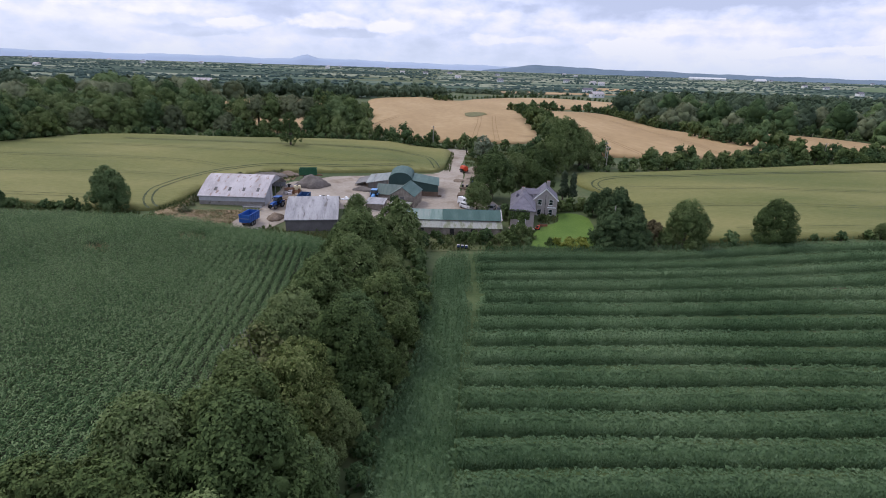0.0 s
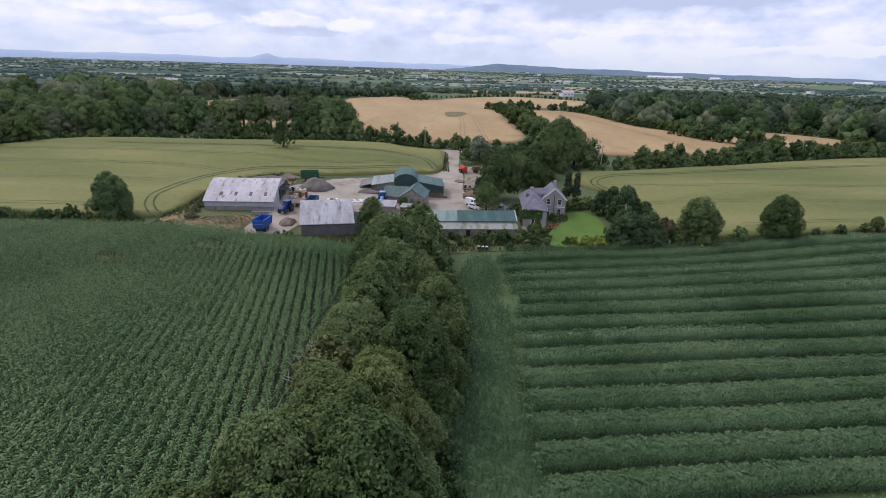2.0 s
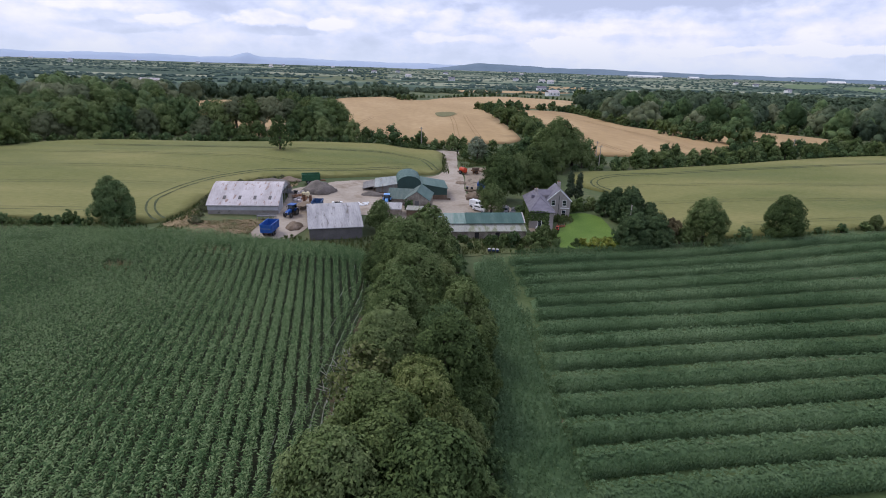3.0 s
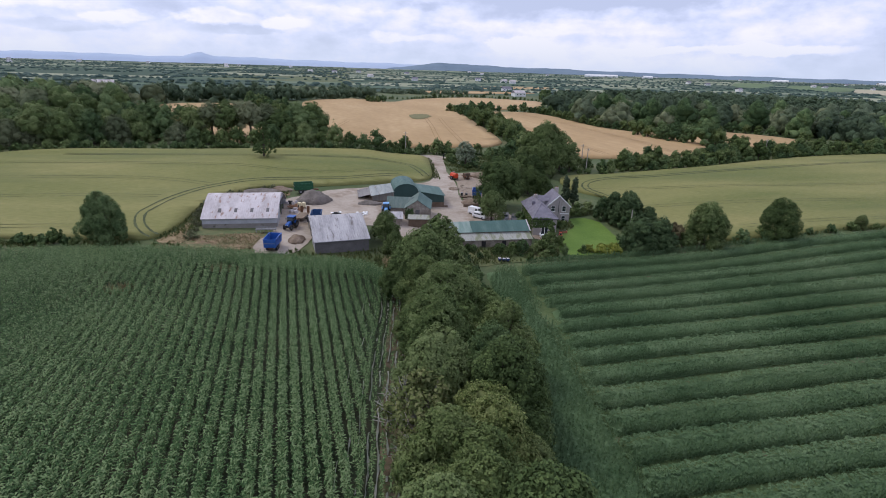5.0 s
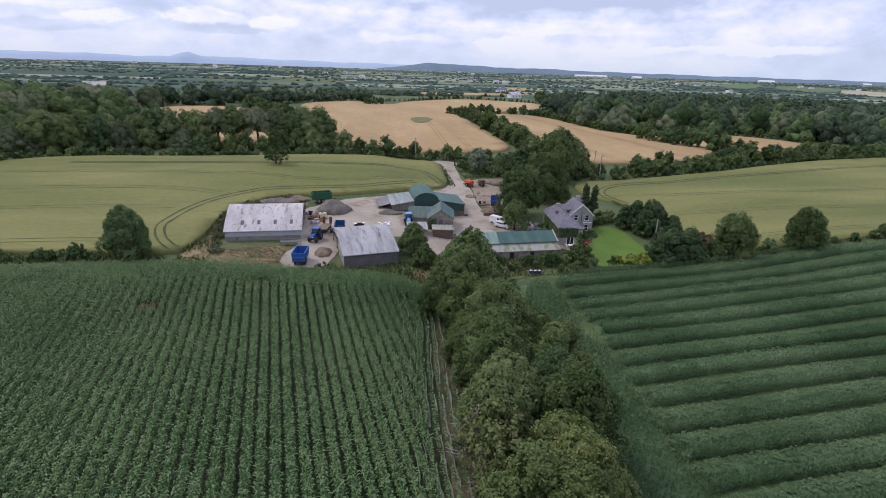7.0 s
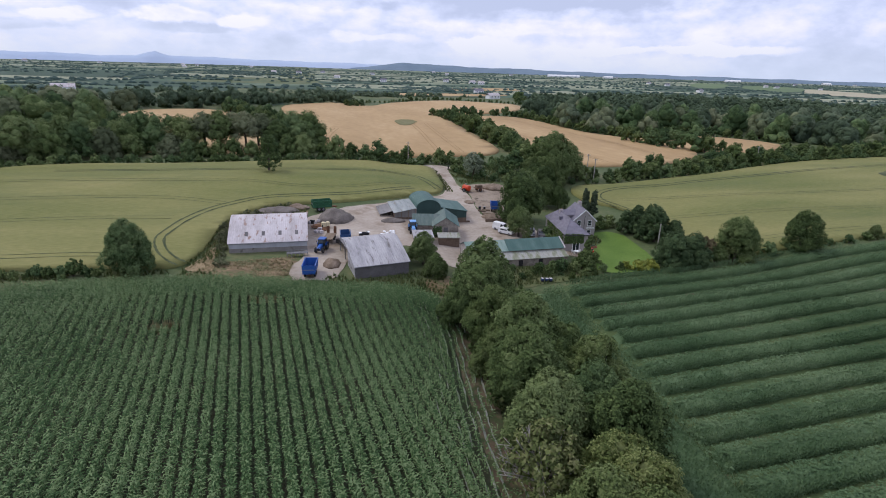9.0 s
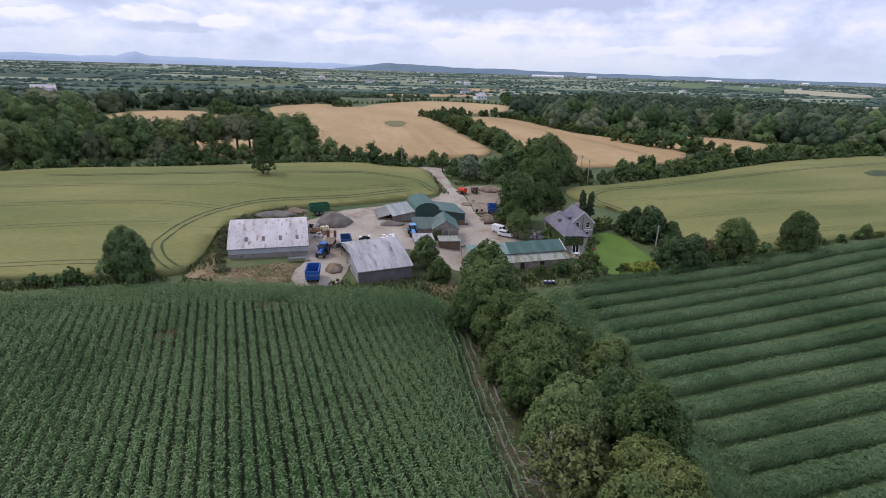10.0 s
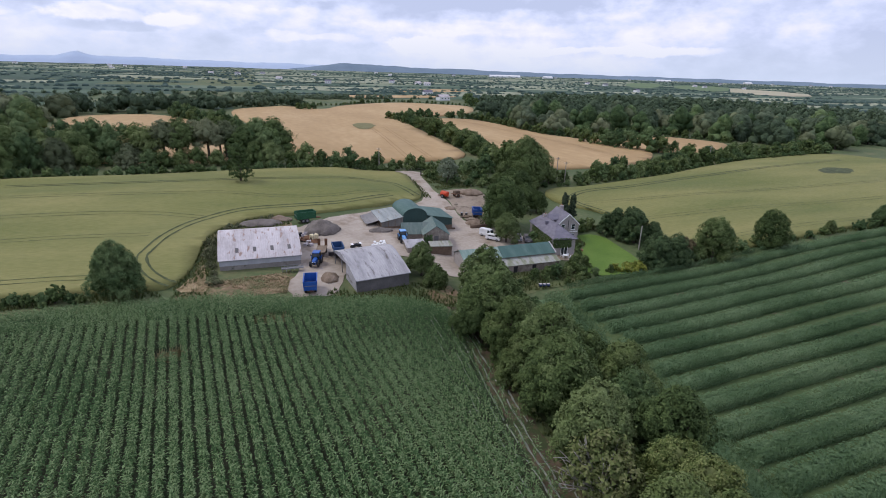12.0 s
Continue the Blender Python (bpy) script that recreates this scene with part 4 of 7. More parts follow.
plant_copies([elder], [(-7.9, 101.3, 1.02), (-16.2, 105.8, 0.5), (-12.5, 97.2, 0.5), (-6.0, 98.3, 0.7)], rng)
spire = make_tree("young_conifer", 232, 5.2, 1.5, M_LEAF, "young light green conifer beside the house", low=0.0, lobes=16, count=2400, leaf=0.16, pointed=0.75)
plant_copies([spire], [(17.6, 108.6, 1.25), (15.6, 107.0, 0.8)], rng)
lone = make_tree("lone_tree", 240, 12.5, 3.7, M_LEAF, "airy lone tree standing in the wheat", low=0.1, lobes=20, count=4200, leaf=0.24, loose=0.5, solid=0.55)
plant_copies([lone], [(-51, 182.5, 0.95)], rng)
grey = make_tree("willow", 241, 7.5, 3.6, M_LEAF_GREY, "feathery grey-green willow beside the lane", low=0.1, lobes=18, count=4200, leaf=0.2, loose=0.35, solid=0.6)
plant_copies([grey], [(14.5, 183, 1.15)], rng)
cypress = make_tree("cypress", 242, 8.2, 1.5, M_CONIFER, "slim dark cypress beside the farmhouse", low=0.0, lobes=46, count=5200, leaf=0.13, pointed=0.3, solid=0.95, lobe=(0.42, 0.6), group="pair of cypresses")
plant_copies([cypress], [(33.0, 139, 1.0), (35.4, 138.6, 0.96)], rng)
conifer = make_tree("garden_conifer", 243, 7.5, 3.3, M_CONIFER_GREEN, "dark evergreen beside the lawn", low=0.0, lobes=36, count=9000, leaf=0.16, pointed=0.12, solid=0.84, tuft=40, group="evergreens round the lawn")
plant_copies([conifer], [(41.2, 119, 1.12), (42.6, 122.5, 1.08), (37.6, 126, 0.8), (40.4, 125.5, 0.95), (44.6, 116.5, 0.8), (39.6, 121.5, 0.8)], rng)
broad = make_tree("broad_evergreen", 246, 7.6, 4.5, M_CONIFER_GREEN, "broad dark evergreen with drooping boughs beside the lawn", low=0.0, lobes=40, count=13000, leaf=0.15, pointed=0.08, solid=0.8, tuft=44, group="evergreens round the lawn")
plant_copies([broad], [(35.2, 104.2, 0.98), (40.0, 103.9, 0.92)], rng)
russet = make_tree("russet_bush", 247, 5.6, 2.6, M_RUSSET, "dull reddish-leaved bush beside the evergreens", low=0.0, lobes=20, count=5000, leaf=0.14, solid=0.7, tuft=36, category="bush")
plant_copies([russet], [(44.6, 105.4, 1.0)], rng)
gold_shrub = make_tree("golden_shrub", 244, 2.0, 1.7, M_SHRUB, "clipped golden-green shrub on the lawn", low=0.0, lobes=8, count=1300, leaf=0.12, category="shrub")
plant_copies([gold_shrub], [(29.4, 102.9, 1.25), (26.8, 103.2, 1.15), (24.6, 104.4, 0.95)], rng)
shrub_kinds = [make_tree("garden_shrub", 250 + i, 3.0, 1.9, mat, "leafy overgrown garden shrub", low=0.0, lobes=9, count=1900, leaf=0.16, group="shrubs of the garden", category="shrub")
               for i, mat in enumerate((M_LEAF, M_LEAF_DARK, M_LEAF_WARM))]
SHED_SHRUBS = [(-6, 105, 1.1), (-3, 104, 0.8), (0, 106.5, 0.6), (-8, 105.5, 1.2), (6, 106.6, 0.6), (9, 106.4, 0.7), (13.5, 106.4, 0.7), (17.0, 107.2, 0.9), (19.4, 108.4, 0.9), (-1, 107, 0.6)]
LAWN_SHRUBS = [(7.5, 104.4, 0.9), (10, 104.8, 1.05), (12.6, 104.2, 0.85), (4.6, 104.6, 0.8), (14.8, 105.4, 1.0), (17, 108, 1.2), (18.5, 110.5, 0.8), (14, 101.5, 0.7), (10.5, 101, 0.6), (18.5, 103, 0.7), (23, 104, 0.6), (2, 103, 0.6), (30.5, 129.5, 1.0), (33, 130.5, 1.1),
                           (36, 131, 1.1), (39.5, 127.5, 1.1), (42, 124, 1.0), (24.5, 121.5, 0.6), (26, 122, 0.5), (-10, 97.5, 1.0), (-5.5, 97.5, 0.9), (12, 117, 0.6), (15, 122, 0.8), (16, 126, 0.9), (15.8, 103.4, 0.8), (0.5, 102.6, 0.5), (-3, 101, 0.8)]
plant_copies(shrub_kinds, SHED_SHRUBS + LAWN_SHRUBS, rng)
brush = make_tree("bramble_patch", 256, 1.5, 1.7, M_SCRUB, "grey-green bramble and weeds beside the shed", low=0.0, lobes=9, count=1500, leaf=0.13, loose=0.5, group="brambles round the shed", category="brambles", solid=0.45)
plant_copies([brush], along([(-56.6, 113.5), (-56.9, 118), (-57.4, 125), (-57.2, 133), (-55, 140), (-50, 146.5), (-44, 148.5)], 2.5, rng, 0.6), rng, (0.5, 1.0))
scrub = [make_tree("scrub_bush", 260 + i, 2.6, 2.2, mat, "scrubby bush on the field margin", low=0.0, lobes=8, count=700, leaf=0.22, group="scrub on the margins", category="bush")
         for i, mat in enumerate((M_LEAF, M_LEAF_DARK))]
plant_copies(scrub, np.concatenate([along([(-120, 112.5), (-98, 113.5), (-86, 112.5), (-76, 112)], 1.7, rng, 0.6), along([(46, 103.8), (60, 104), (78, 105), (90, 105.5), (104, 106), (140, 107)], 5.0, rng, 0.5),
                                    
                                    along([(11, 196), (12, 188), (16, 180), (24, 176), (27, 168), (22, 158)], 4.0, rng, 1.0), 
                                    along([(-142, 174), (-130, 196.5), (-110, 201.5), (-75, 200), (-40, 204.5), (-12, 207), (3, 207)], 2.0, rng, 1.0), along([(12, 207.5), (24, 206.5), (40, 205)], 2.0, rng, 0.8), along([(46, 171), (70, 170), (97, 174.5), (128, 187), (160, 198), (235, 209)], 3.6, rng, 0.8),
                                    fill([(11.5, 202), (12, 190), (15, 180), (24, 177), (33, 181), (32, 200), (20, 206)], 4.8, rng, 0.4)]), rng, (0.5, 1.2))

# belts of trees at the back of the wheat
belt_kinds = [make_tree("belt_tree", 300 + i, h, r, mat, label, low=0.0, lobes=26, count=6500, leaf=0.18, solid=0.84, lobe=(0.22, 0.36), sleek=0.6, group="tree belt behind the wheat")
              for i, (h, r, mat, label) in enumerate(((10, 5.6, M_LEAF_DARK, "dark round-crowned tree in the belt behind the wheat"), (10.5, 5.8, M_LEAF, "green broad-crowned tree in the belt behind the wheat"),
                                                      (9, 5.8, M_LEAF, "spreading green tree in the belt behind the wheat"), (8.4, 5.0, M_WOOD_OLIVE, "dull olive tree in the belt behind the wheat"), (9.5, 5.4, M_LEAF_WARM, "olive-green tree in the belt behind the wheat")))]
BELT = [(-112, 212, 1.18), (-104.5, 213, 1.2), (-97, 214, 0.72), (-85.5, 213, 0.8), (-79, 212, 0.62), (-74.5, 213, 0.62), (-69.5, 213, 0.62), (-64.5, 213, 0.62), (-58.5, 213.5, 0.6), (-52, 214, 0.74), (-46, 215, 0.85), (-40.5, 214, 0.9),
        (-119, 208, 1.1), (-119, 221, 1.25), (-127, 214, 1.2), (-128, 226, 1.2), (-111, 224, 1.15), (-103, 225, 1.05), (-83, 227, 0.9), (-47.5, 228, 1.1), (-41.5, 226, 1.15), (-39.5, 236, 1.15), (-38, 248, 1.05), (-37.5, 261, 0.95),
        (-44.5, 233, 1.42), (-38.5, 231, 1.36), (-45.5, 240, 1.2), (-53, 236, 0.8), (-100, 222, 1.15), (-92, 222.5, 1.05), (-107, 232, 1.1), (-86, 221, 0.85)]
BELT += [tuple(p) + (rng.uniform(0.85, 1.35),) for p in fill([(-190, 178), (-142, 176), (-130, 199), (-124, 206), (-131, 232), (-150, 262), (-195, 240)], 8.6, rng, 0.4)]
plant_copies(belt_kinds, BELT, rng)
tall = make_tree("belt_tree", 306, 11.5, 5.0, M_LEAF_DARK, "tall dark tree standing out of the belt", low=0.0, lobes=28, count=6500, leaf=0.2, solid=0.82, sleek=0.6, group="tree belt behind the wheat")
plant_copies([tall], [(-93, 231, 1.15), (-98.5, 235, 1.22), (-104, 240, 1.12), (-111, 246, 1.12), (-90, 238, 1.05)], rng)
pale = make_tree("belt_tree", 307, 9.5, 4.2, M_SHRUB_DULL, "pale yellowish open-crowned tree in the belt", low=0.08, lobes=20, count=4200, leaf=0.2, loose=0.4, solid=0.55, group="tree belt behind the wheat")
plant_copies([pale], [(-88.5, 228.5, 0.95), (-69, 223, 0.55)], rng)
grove_kinds = [make_tree("grove_tree", 310 + i, 11.5, 5.4, mat, "spreading tree with bare trunk in the open grove", low=0.34, lobes=22, count=6500, leaf=0.2, solid=0.76, lobe=(0.24, 0.38), sleek=0.6, squash=0.95, group="open grove behind the wheat")
               for i, mat in enumerate((M_WOOD_OLIVE, M_LEAF_WARM, M_LEAF))]
plant_copies(grove_kinds, [(-81, 225, 1.05), (-76, 227, 1.18), (-70.5, 227, 1.24), (-66, 230, 1.16), (-61.5, 226, 1.22), (-55.5, 228, 1.16), (-50, 222.5, 1.02), (-73, 236, 1.12), (-58, 236, 1.1), (-85, 233, 1.08)], rng)
hedge_kinds = [make_tree("hedge_tree", 320 + i, 7.0, 3.5, mat, "bushy tree in the field hedge", low=0.0, lobes=16, count=2200, leaf=0.22, solid=0.80, lobe=(0.24, 0.38), sleek=0.5, group="trees in the field hedges")
               for i, mat in enumerate((M_LEAF_DARK, M_LEAF, M_LEAF_WARM))]
back_hedge = [(-34, 211, 0.85), (-29, 209, 1.2), (-24, 209, 0.85), (-19, 208.5, 0.85), (-14, 208, 1.18), (-9, 209, 0.7), (-3.2, 210.5, 0.95), (2.5, 210, 0.6), (5.5, 211, 0.5), (9, 208.5, 0.86), (13.5, 209, 0.72), (18, 210, 0.42),
              (21, 209.5, 0.5), (25, 208, 0.66), (30, 208.5, 0.42), (34, 208, 0.5), (38, 207, 0.7), (-31, 216, 0.7), (-22, 215, 0.6), (-6, 215, 0.55), (12, 215, 0.5)]


def sized(line, gap, jitter, low, high):
    P = along(line, gap, rng, jitter)
    return [(x, y, (low + (high - low) * rng.random() ** 1.6) * (1.25 if rng.random() < 0.12 else 0.9)) for x, y in P]


HEDGES = back_hedge + [(125, 266, 1.2), (126, 258, 1.0), (129, 252, 1.35), (131, 244, 1.2), (134, 237, 1.1), (137, 230, 1.9), (141, 226, 1.3), (146, 229, 1.0), (152, 228, 0.8)]
for line, gap, jitter, low, high in (([(50, 176), (70, 173), (96, 177), (126, 190), (160, 201), (205, 209), (240, 211)], 3.1, 1.6, 0.6, 1.05),
                                     ([(70, 178), (98, 183), (126, 196), (160, 208), (240, 218)], 5.0, 2.0, 0.75, 1.2),
                                     ([(46, 218), (50, 260)], 4.4, 2.0, 0.9, 1.35), ([(50, 260), (54, 320), (57, 385), (52, 402)], 4.4, 1.8, 0.85, 1.3),
                                     ([(52, 225), (56, 260), (59, 310), (61, 360)], 5.5, 2.2, 0.9, 1.4), ([(36, 196), (41, 203), (46, 212), (60, 200), (44, 214)], 4.6, 2.0, 0.85, 1.4),
                                     ([(-92, 412), (-70, 350), (-50, 296), (-40, 268)], 4.5, 2.5, 0.8, 1.3), ([(-84, 412), (-60, 345), (-42, 300)], 7, 3.0, 0.8, 1.3),
                                     ([(118, 405), (120, 345), (121, 303), (134, 278)], 5.0, 1.5, 0.7, 1.2), ([(150, 303), (195, 290), (217, 252)], 5.0, 1.5, 0.6, 1.1),
                                     ([(4, 528), (38, 547), (108, 606), (150, 572), (176, 543)], 4.5, 1.5, 0.3, 0.75), ([(-5, 490), (3, 488), (8, 492)], 4.0, 1.0, 0.8, 1.1),
                                     ([(178, 545), (210, 640), (235, 700)], 7.0, 4.0, 0.8, 1.4)):
    HEDGES += sized(line, gap, jitter, low, high)
plant_copies(hedge_kinds, HEDGES, rng)
plant_copies([make_tree("hedge_bush_far", 340, 4.0, 3.0, M_LEAF_DARK, "low bush in the barley-field hedge", low=0.0, lobes=8, count=800, leaf=0.36, group="bushes in the barley hedge", category="bush")],
             np.concatenate([along([(66, 404), (82, 407), (98, 409), (114, 402)], 5.5, rng, 1.5), along([(128, 250), (140, 262), (152, 268), (168, 272)], 4.0, rng, 2.0)]), rng, (0.9, 1.9))

# woods: separate trees on the near side, one mesh each beyond
def wood_kind(seed, h, r, mat, label):
    return make_tree("woodland_tree", seed, h, r, mat, label, low=0.0, lobes=11, count=2800, leaf=0.29, solid=0.94, lobe=(0.36, 0.54), sleek=0.85, core=BALL1, group="trees of the far woods")


east_kinds = [wood_kind(400, 13.0, 8.0, M_WOOD_FAR, "tall green woodland tree with a domed crown"), wood_kind(401, 14.0, 7.2, M_WOOD_FAR, "tall grey-green woodland tree"), wood_kind(402, 12.0, 8.2, M_WOOD_OLIVE, "broad olive woodland tree"),
              wood_kind(403, 12.5, 7.4, M_WOOD_FAR, "rounded green woodland tree"), wood_kind(404, 11.0, 8.0, M_WOOD_OLIVE, "low spreading olive woodland tree"), wood_kind(405, 13.5, 7.6, M_LEAF_DARK, "dark woodland tree with a dense crown")]
west_kinds = [wood_kind(410, 13.5, 7.8, M_LEAF_DARK, "dark tall woodland tree with a domed crown"), wood_kind(411, 12.5, 7.4, M_LEAF, "green rounded woodland tree"), wood_kind(412, 12.0, 8.0, M_WOOD_OLIVE, "broad dull olive woodland tree")]
WOODLAND_EAST, WOODLAND_WEST = [], []
thin_templates = []
for i in range(6):
    V, F, _, _ = crown_arrays(420 + i, 6.4, 0.0, 9.0, 7, 380, 0.46, tuft=20, solid=0.78, lobe=(0.34, 0.50), sleek=0.7)
    thin_templates.append((V, F))


def wood(label, poly, gap, size=(0.75, 1.25)):
    P = fill(poly, gap, rng, 0.42)
    P = P[np.hypot(P[:, 0] + 214, P[:, 1] - 478) > 52]  # a clearing before the white shed
    front = np.hypot(P[:, 0], P[:, 1]) < 430
    (WOODLAND_EAST if poly[0][0] > 0 else WOODLAND_WEST).extend((x, y, rng.uniform(*size)) for x, y in P[front])
    P = P[~front]
    if not len(P):
        return
    V, F = scatter(thin_templates, np.column_stack([P, lie(P[:, 0], P[:, 1]) - 0.5]), rng, (size[0] * 1.3, size[1] * 1.3))
    tagged(new("wood", mesh_arrays("wood", V, F, M_WOOD_FAR, smooth=True)), label, "wood", kind="stuff")


wood("dense broadleaf wood beyond the barley", [(119, 405), (121, 345), (125, 300), (145, 301), (195, 290), (218, 252), (225, 222), (262, 216), (330, 230), (420, 330), (430, 480), (300, 560), (190, 540), (140, 440)],
     14.0, (0.6, 1.3))
wood("dense broadleaf wood behind the left barley", [(-152, 395), (-127, 418), (-95, 414), (-70, 440), (-62, 456), (-40, 480), (-90, 500), (-165, 450), (-250, 370), (-230, 290), (-195, 245), (-142, 266), (-136, 300)],
     14.0, (0.6, 1.3))
wood("line of trees beyond the barley", [(-60, 462), (-28, 498), (2, 526), (8, 545), (-30, 560), (-70, 500)], 11, (0.5, 1.1))
wood("distant mixed wood", [(430, 330), (330, 228), (420, 225), (560, 330), (600, 430), (560, 640), (400, 720), (220, 640), (190, 545), (300, 560), (430, 480)], 14.5, (0.55, 1.0))
wood("distant mixed wood", [(-300, 400), (-330, 430), (-360, 460), (-470, 430), (-420, 340), (-300, 270), (-235, 280)], 14.5, (0.8, 1.5))

plant_copies(east_kinds, WOODLAND_EAST, rng)
plant_copies(west_kinds, WOODLAND_WEST, rng)

blob = []
for i in range(6):
    r2 = np.random.default_rng(500 + i)
    V = BALL0[0] * r2.uniform(0.75, 1.2, (len(BALL0[0]), 1)) * (5.0, 5.0, 2.9) + (0, 0, 1.6)
    blob.append((V, BALL0[1]))
P = []
for a, b in hedge_lines:
    d = math.hypot(a[0], a[1])
    n = int(math.hypot(b[0] - a[0], b[1] - a[1]) / (5.0 + d / 240))
    if rng.random() < 0.85:
        u = rng.random((n, 1))
        P.append(np.array(a) * (1 - u) + np.array(b) * u + rng.normal(0, 1.2, (n, 2)))
P = np.concatenate(P)
for (x, y, r, n) in [(rng.uniform(-0.95, 1.7) * y, y, rng.uniform(25, 80), 70) for y in 650 + 3700 * rng.random(95) ** 1.6]:
    P = np.concatenate([P, np.array((x, y)) + rng.normal(0, 1, (n, 2)) * (r * 1.1, r * 0.3)])
P = P[(np.hypot(P[:, 0], P[:, 1]) < 4780) & (np.hypot(P[:, 0] - 60, P[:, 1] - 250) > 330)]
for ring in FAR_FIELDS:
    P = P[~inside(ring, P[:, 0], P[:, 1])]
P = np.column_stack([P, lie(P[:, 0], P[:, 1]) - 0.5])
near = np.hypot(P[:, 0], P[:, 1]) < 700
for sel, tm, mat, label, size in ((near, thin_templates, M_WOOD_FAR, "hedgerow trees of the middle distance", (0.25, 0.75)), (~near, blob, M_WOOD_HAZED, "far hedgerow trees out to the horizon, coloured bluish for haze", (0.4, 1.0))):
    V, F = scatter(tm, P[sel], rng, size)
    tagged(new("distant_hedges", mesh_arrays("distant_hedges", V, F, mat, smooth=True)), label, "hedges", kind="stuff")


# maize: double rows of arching leaves
def maize_plant(seed):
    r = np.random.default_rng(seed)
    V, F = [], []
    for i in range(7):
        z = 0.62 + 0.16 * i
        a = i * np.pi + r.uniform(-0.6, 0.6) + seed
        d, s = np.array((np.cos(a), np.sin(a), 0)), np.array((-np.sin(a), np.cos(a), 0))
        L, w = r.uniform(0.26, 0.44), r.uniform(0.05, 0.085)
        p0, p1, p2 = np.array((0, 0, z)), d * L * 0.5 + (0, 0, z + L * 0.30), d * L + (0, 0, z + L * r.uniform(-0.2, 0.15))
        k = len(V)
        V += [p0 - s * w * 0.5, p0 + s * w * 0.5, p1 - s * w, p1 + s * w, p2]
        F += [(k, k + 1, k + 3), (k, k + 3, k + 2), (k + 2, k + 3, k + 4)]
    return np.array(V), np.array(F)


maize_templates = [maize_plant(i) for i in range(6)]
pts = []
EDGE_Y, EDGE_X = [10, 47, 51, 57, 65, 70, 76, 83, 90, 100], [-24.8, -21.1, -20.9, -20.5, -19.7, -19.1, -18.2, -17.4, -17.2, -17.4]
for k in range(-4, 82):
    base = -16.28 - 1.362 * k
    for off in (-0.28, 0.0, 0.28):
        y = np.concatenate([np.arange(13, 26, 0.6), np.arange(26, 62, 0.30), np.arange(62, 102, 0.34)])
        y = y + rng.uniform(-0.08, 0.08, y.size)
        x = base + off - 0.1 * (y - 70) + rng.normal(0, 0.05, y.size)
        inset = np.interp(y, EDGE_Y, EDGE_X) - x
        thin = (rng.random(y.size) < np.interp(inset, [0, 4.5, 8], [0.4, 0.75, 1.0])) & (inset > 3.2) & (y < np.interp(x, FAR_X, FAR_Y) - 7.3)
        pts.append(np.stack([x, y], -1)[thin])
# the outermost rows bend along the hedge, with strips of pale plastic film left between them
for k in range(5):
    y = np.arange(24, 97, 0.42)
    x = np.interp(y, EDGE_Y, EDGE_X) + 0.5 - 0.95 * k + rng.normal(0, 0.08, y.size)
    ok = rng.random(y.size) < (0.25, 0.45, 0.6, 0.75, 0.85)[k]
    pts.append(np.stack([x, y + rng.uniform(-0.1, 0.1, y.size)], -1)[ok])
for k in range(8):
    y = np.arange(26, 95, 0.7)
    x = np.interp(y, EDGE_Y, EDGE_X) + 0.95 - 0.95 * k + 0.07 * np.sin(y * 0.9 + k) + rng.normal(0, 0.02, y.size)
    half = (0.05 + 0.10 * rng.random(len(x)) ** 1.5) * (1.0 if k < 5 else 0.7)
    z = lie(x, y) + 0.2 + 0.05 * np.sin(y * 2.3 + k)
    V = np.concatenate([np.stack([x - half, y, z], -1), np.stack([x + half, y, z + 0.06], -1)])
    i, n = np.arange(len(x) - 1), len(x)
    i = i[np.sin(i * 0.23 + 2.1 * k) + rng.random(len(i)) * 1.6 > (0.9, 0.2, 0.0, 0.2, 0.5, 0.7, 0.8, 0.9)[k]]
    strip = new("plastic_film", mesh_arrays("plastic_film", V, np.concatenate([np.stack([i, i + n, i + n + 1], -1), np.stack([i, i + n + 1, i + 1], -1)]), M_FILM))
    tagged(strip, "torn pale plastic film lying between maize rows", "plastic film", "film strips in the maize", "structure")
# the headland rows follow the far edge
for k in range(9):
    for off in (-0.2, 0.2):
        x = np.arange(-118, -18, 0.27)
        y = np.interp(x, FAR_X, FAR_Y) - 0.35 - 0.8 * k + off
        pts.append(np.stack([x + rng.uniform(-0.08, 0.08, x.size), y + rng.normal(0, 0.09, y.size)], -1))
pts = np.concatenate(pts)
keep = inside([tuple(p) for p in smooth_ring(MAIZE, 2)], pts[:, 0], pts[:, 1])
keep &= (pts[:, 0] > -1.25 * pts[:, 1] - 8)
gone = np.hypot((pts[:, 0] + 60.9) / 1.9, (pts[:, 1] - 89.8) / 1.0) < 0.9 + 0.3 * rng.random(len(pts))
gone |= np.hypot((pts[:, 0] + 46.8) / 2.8, (pts[:, 1] - 96.9) / 0.7) < 0.9 + 0.3 * rng.random(len(pts))
pts = pts[keep & ~gone & (rng.random(len(pts)) < 0.97)]
pts = np.column_stack([pts, lie(pts[:, 0], pts[:, 1]) + 0.05])
V, F = scatter(maize_templates, pts, rng, (0.8, 1.2))
tagged(new("maize", mesh_arrays("maize", V, F, M_MAIZE)), "tall green maize in double rows", "maize", kind="stuff")


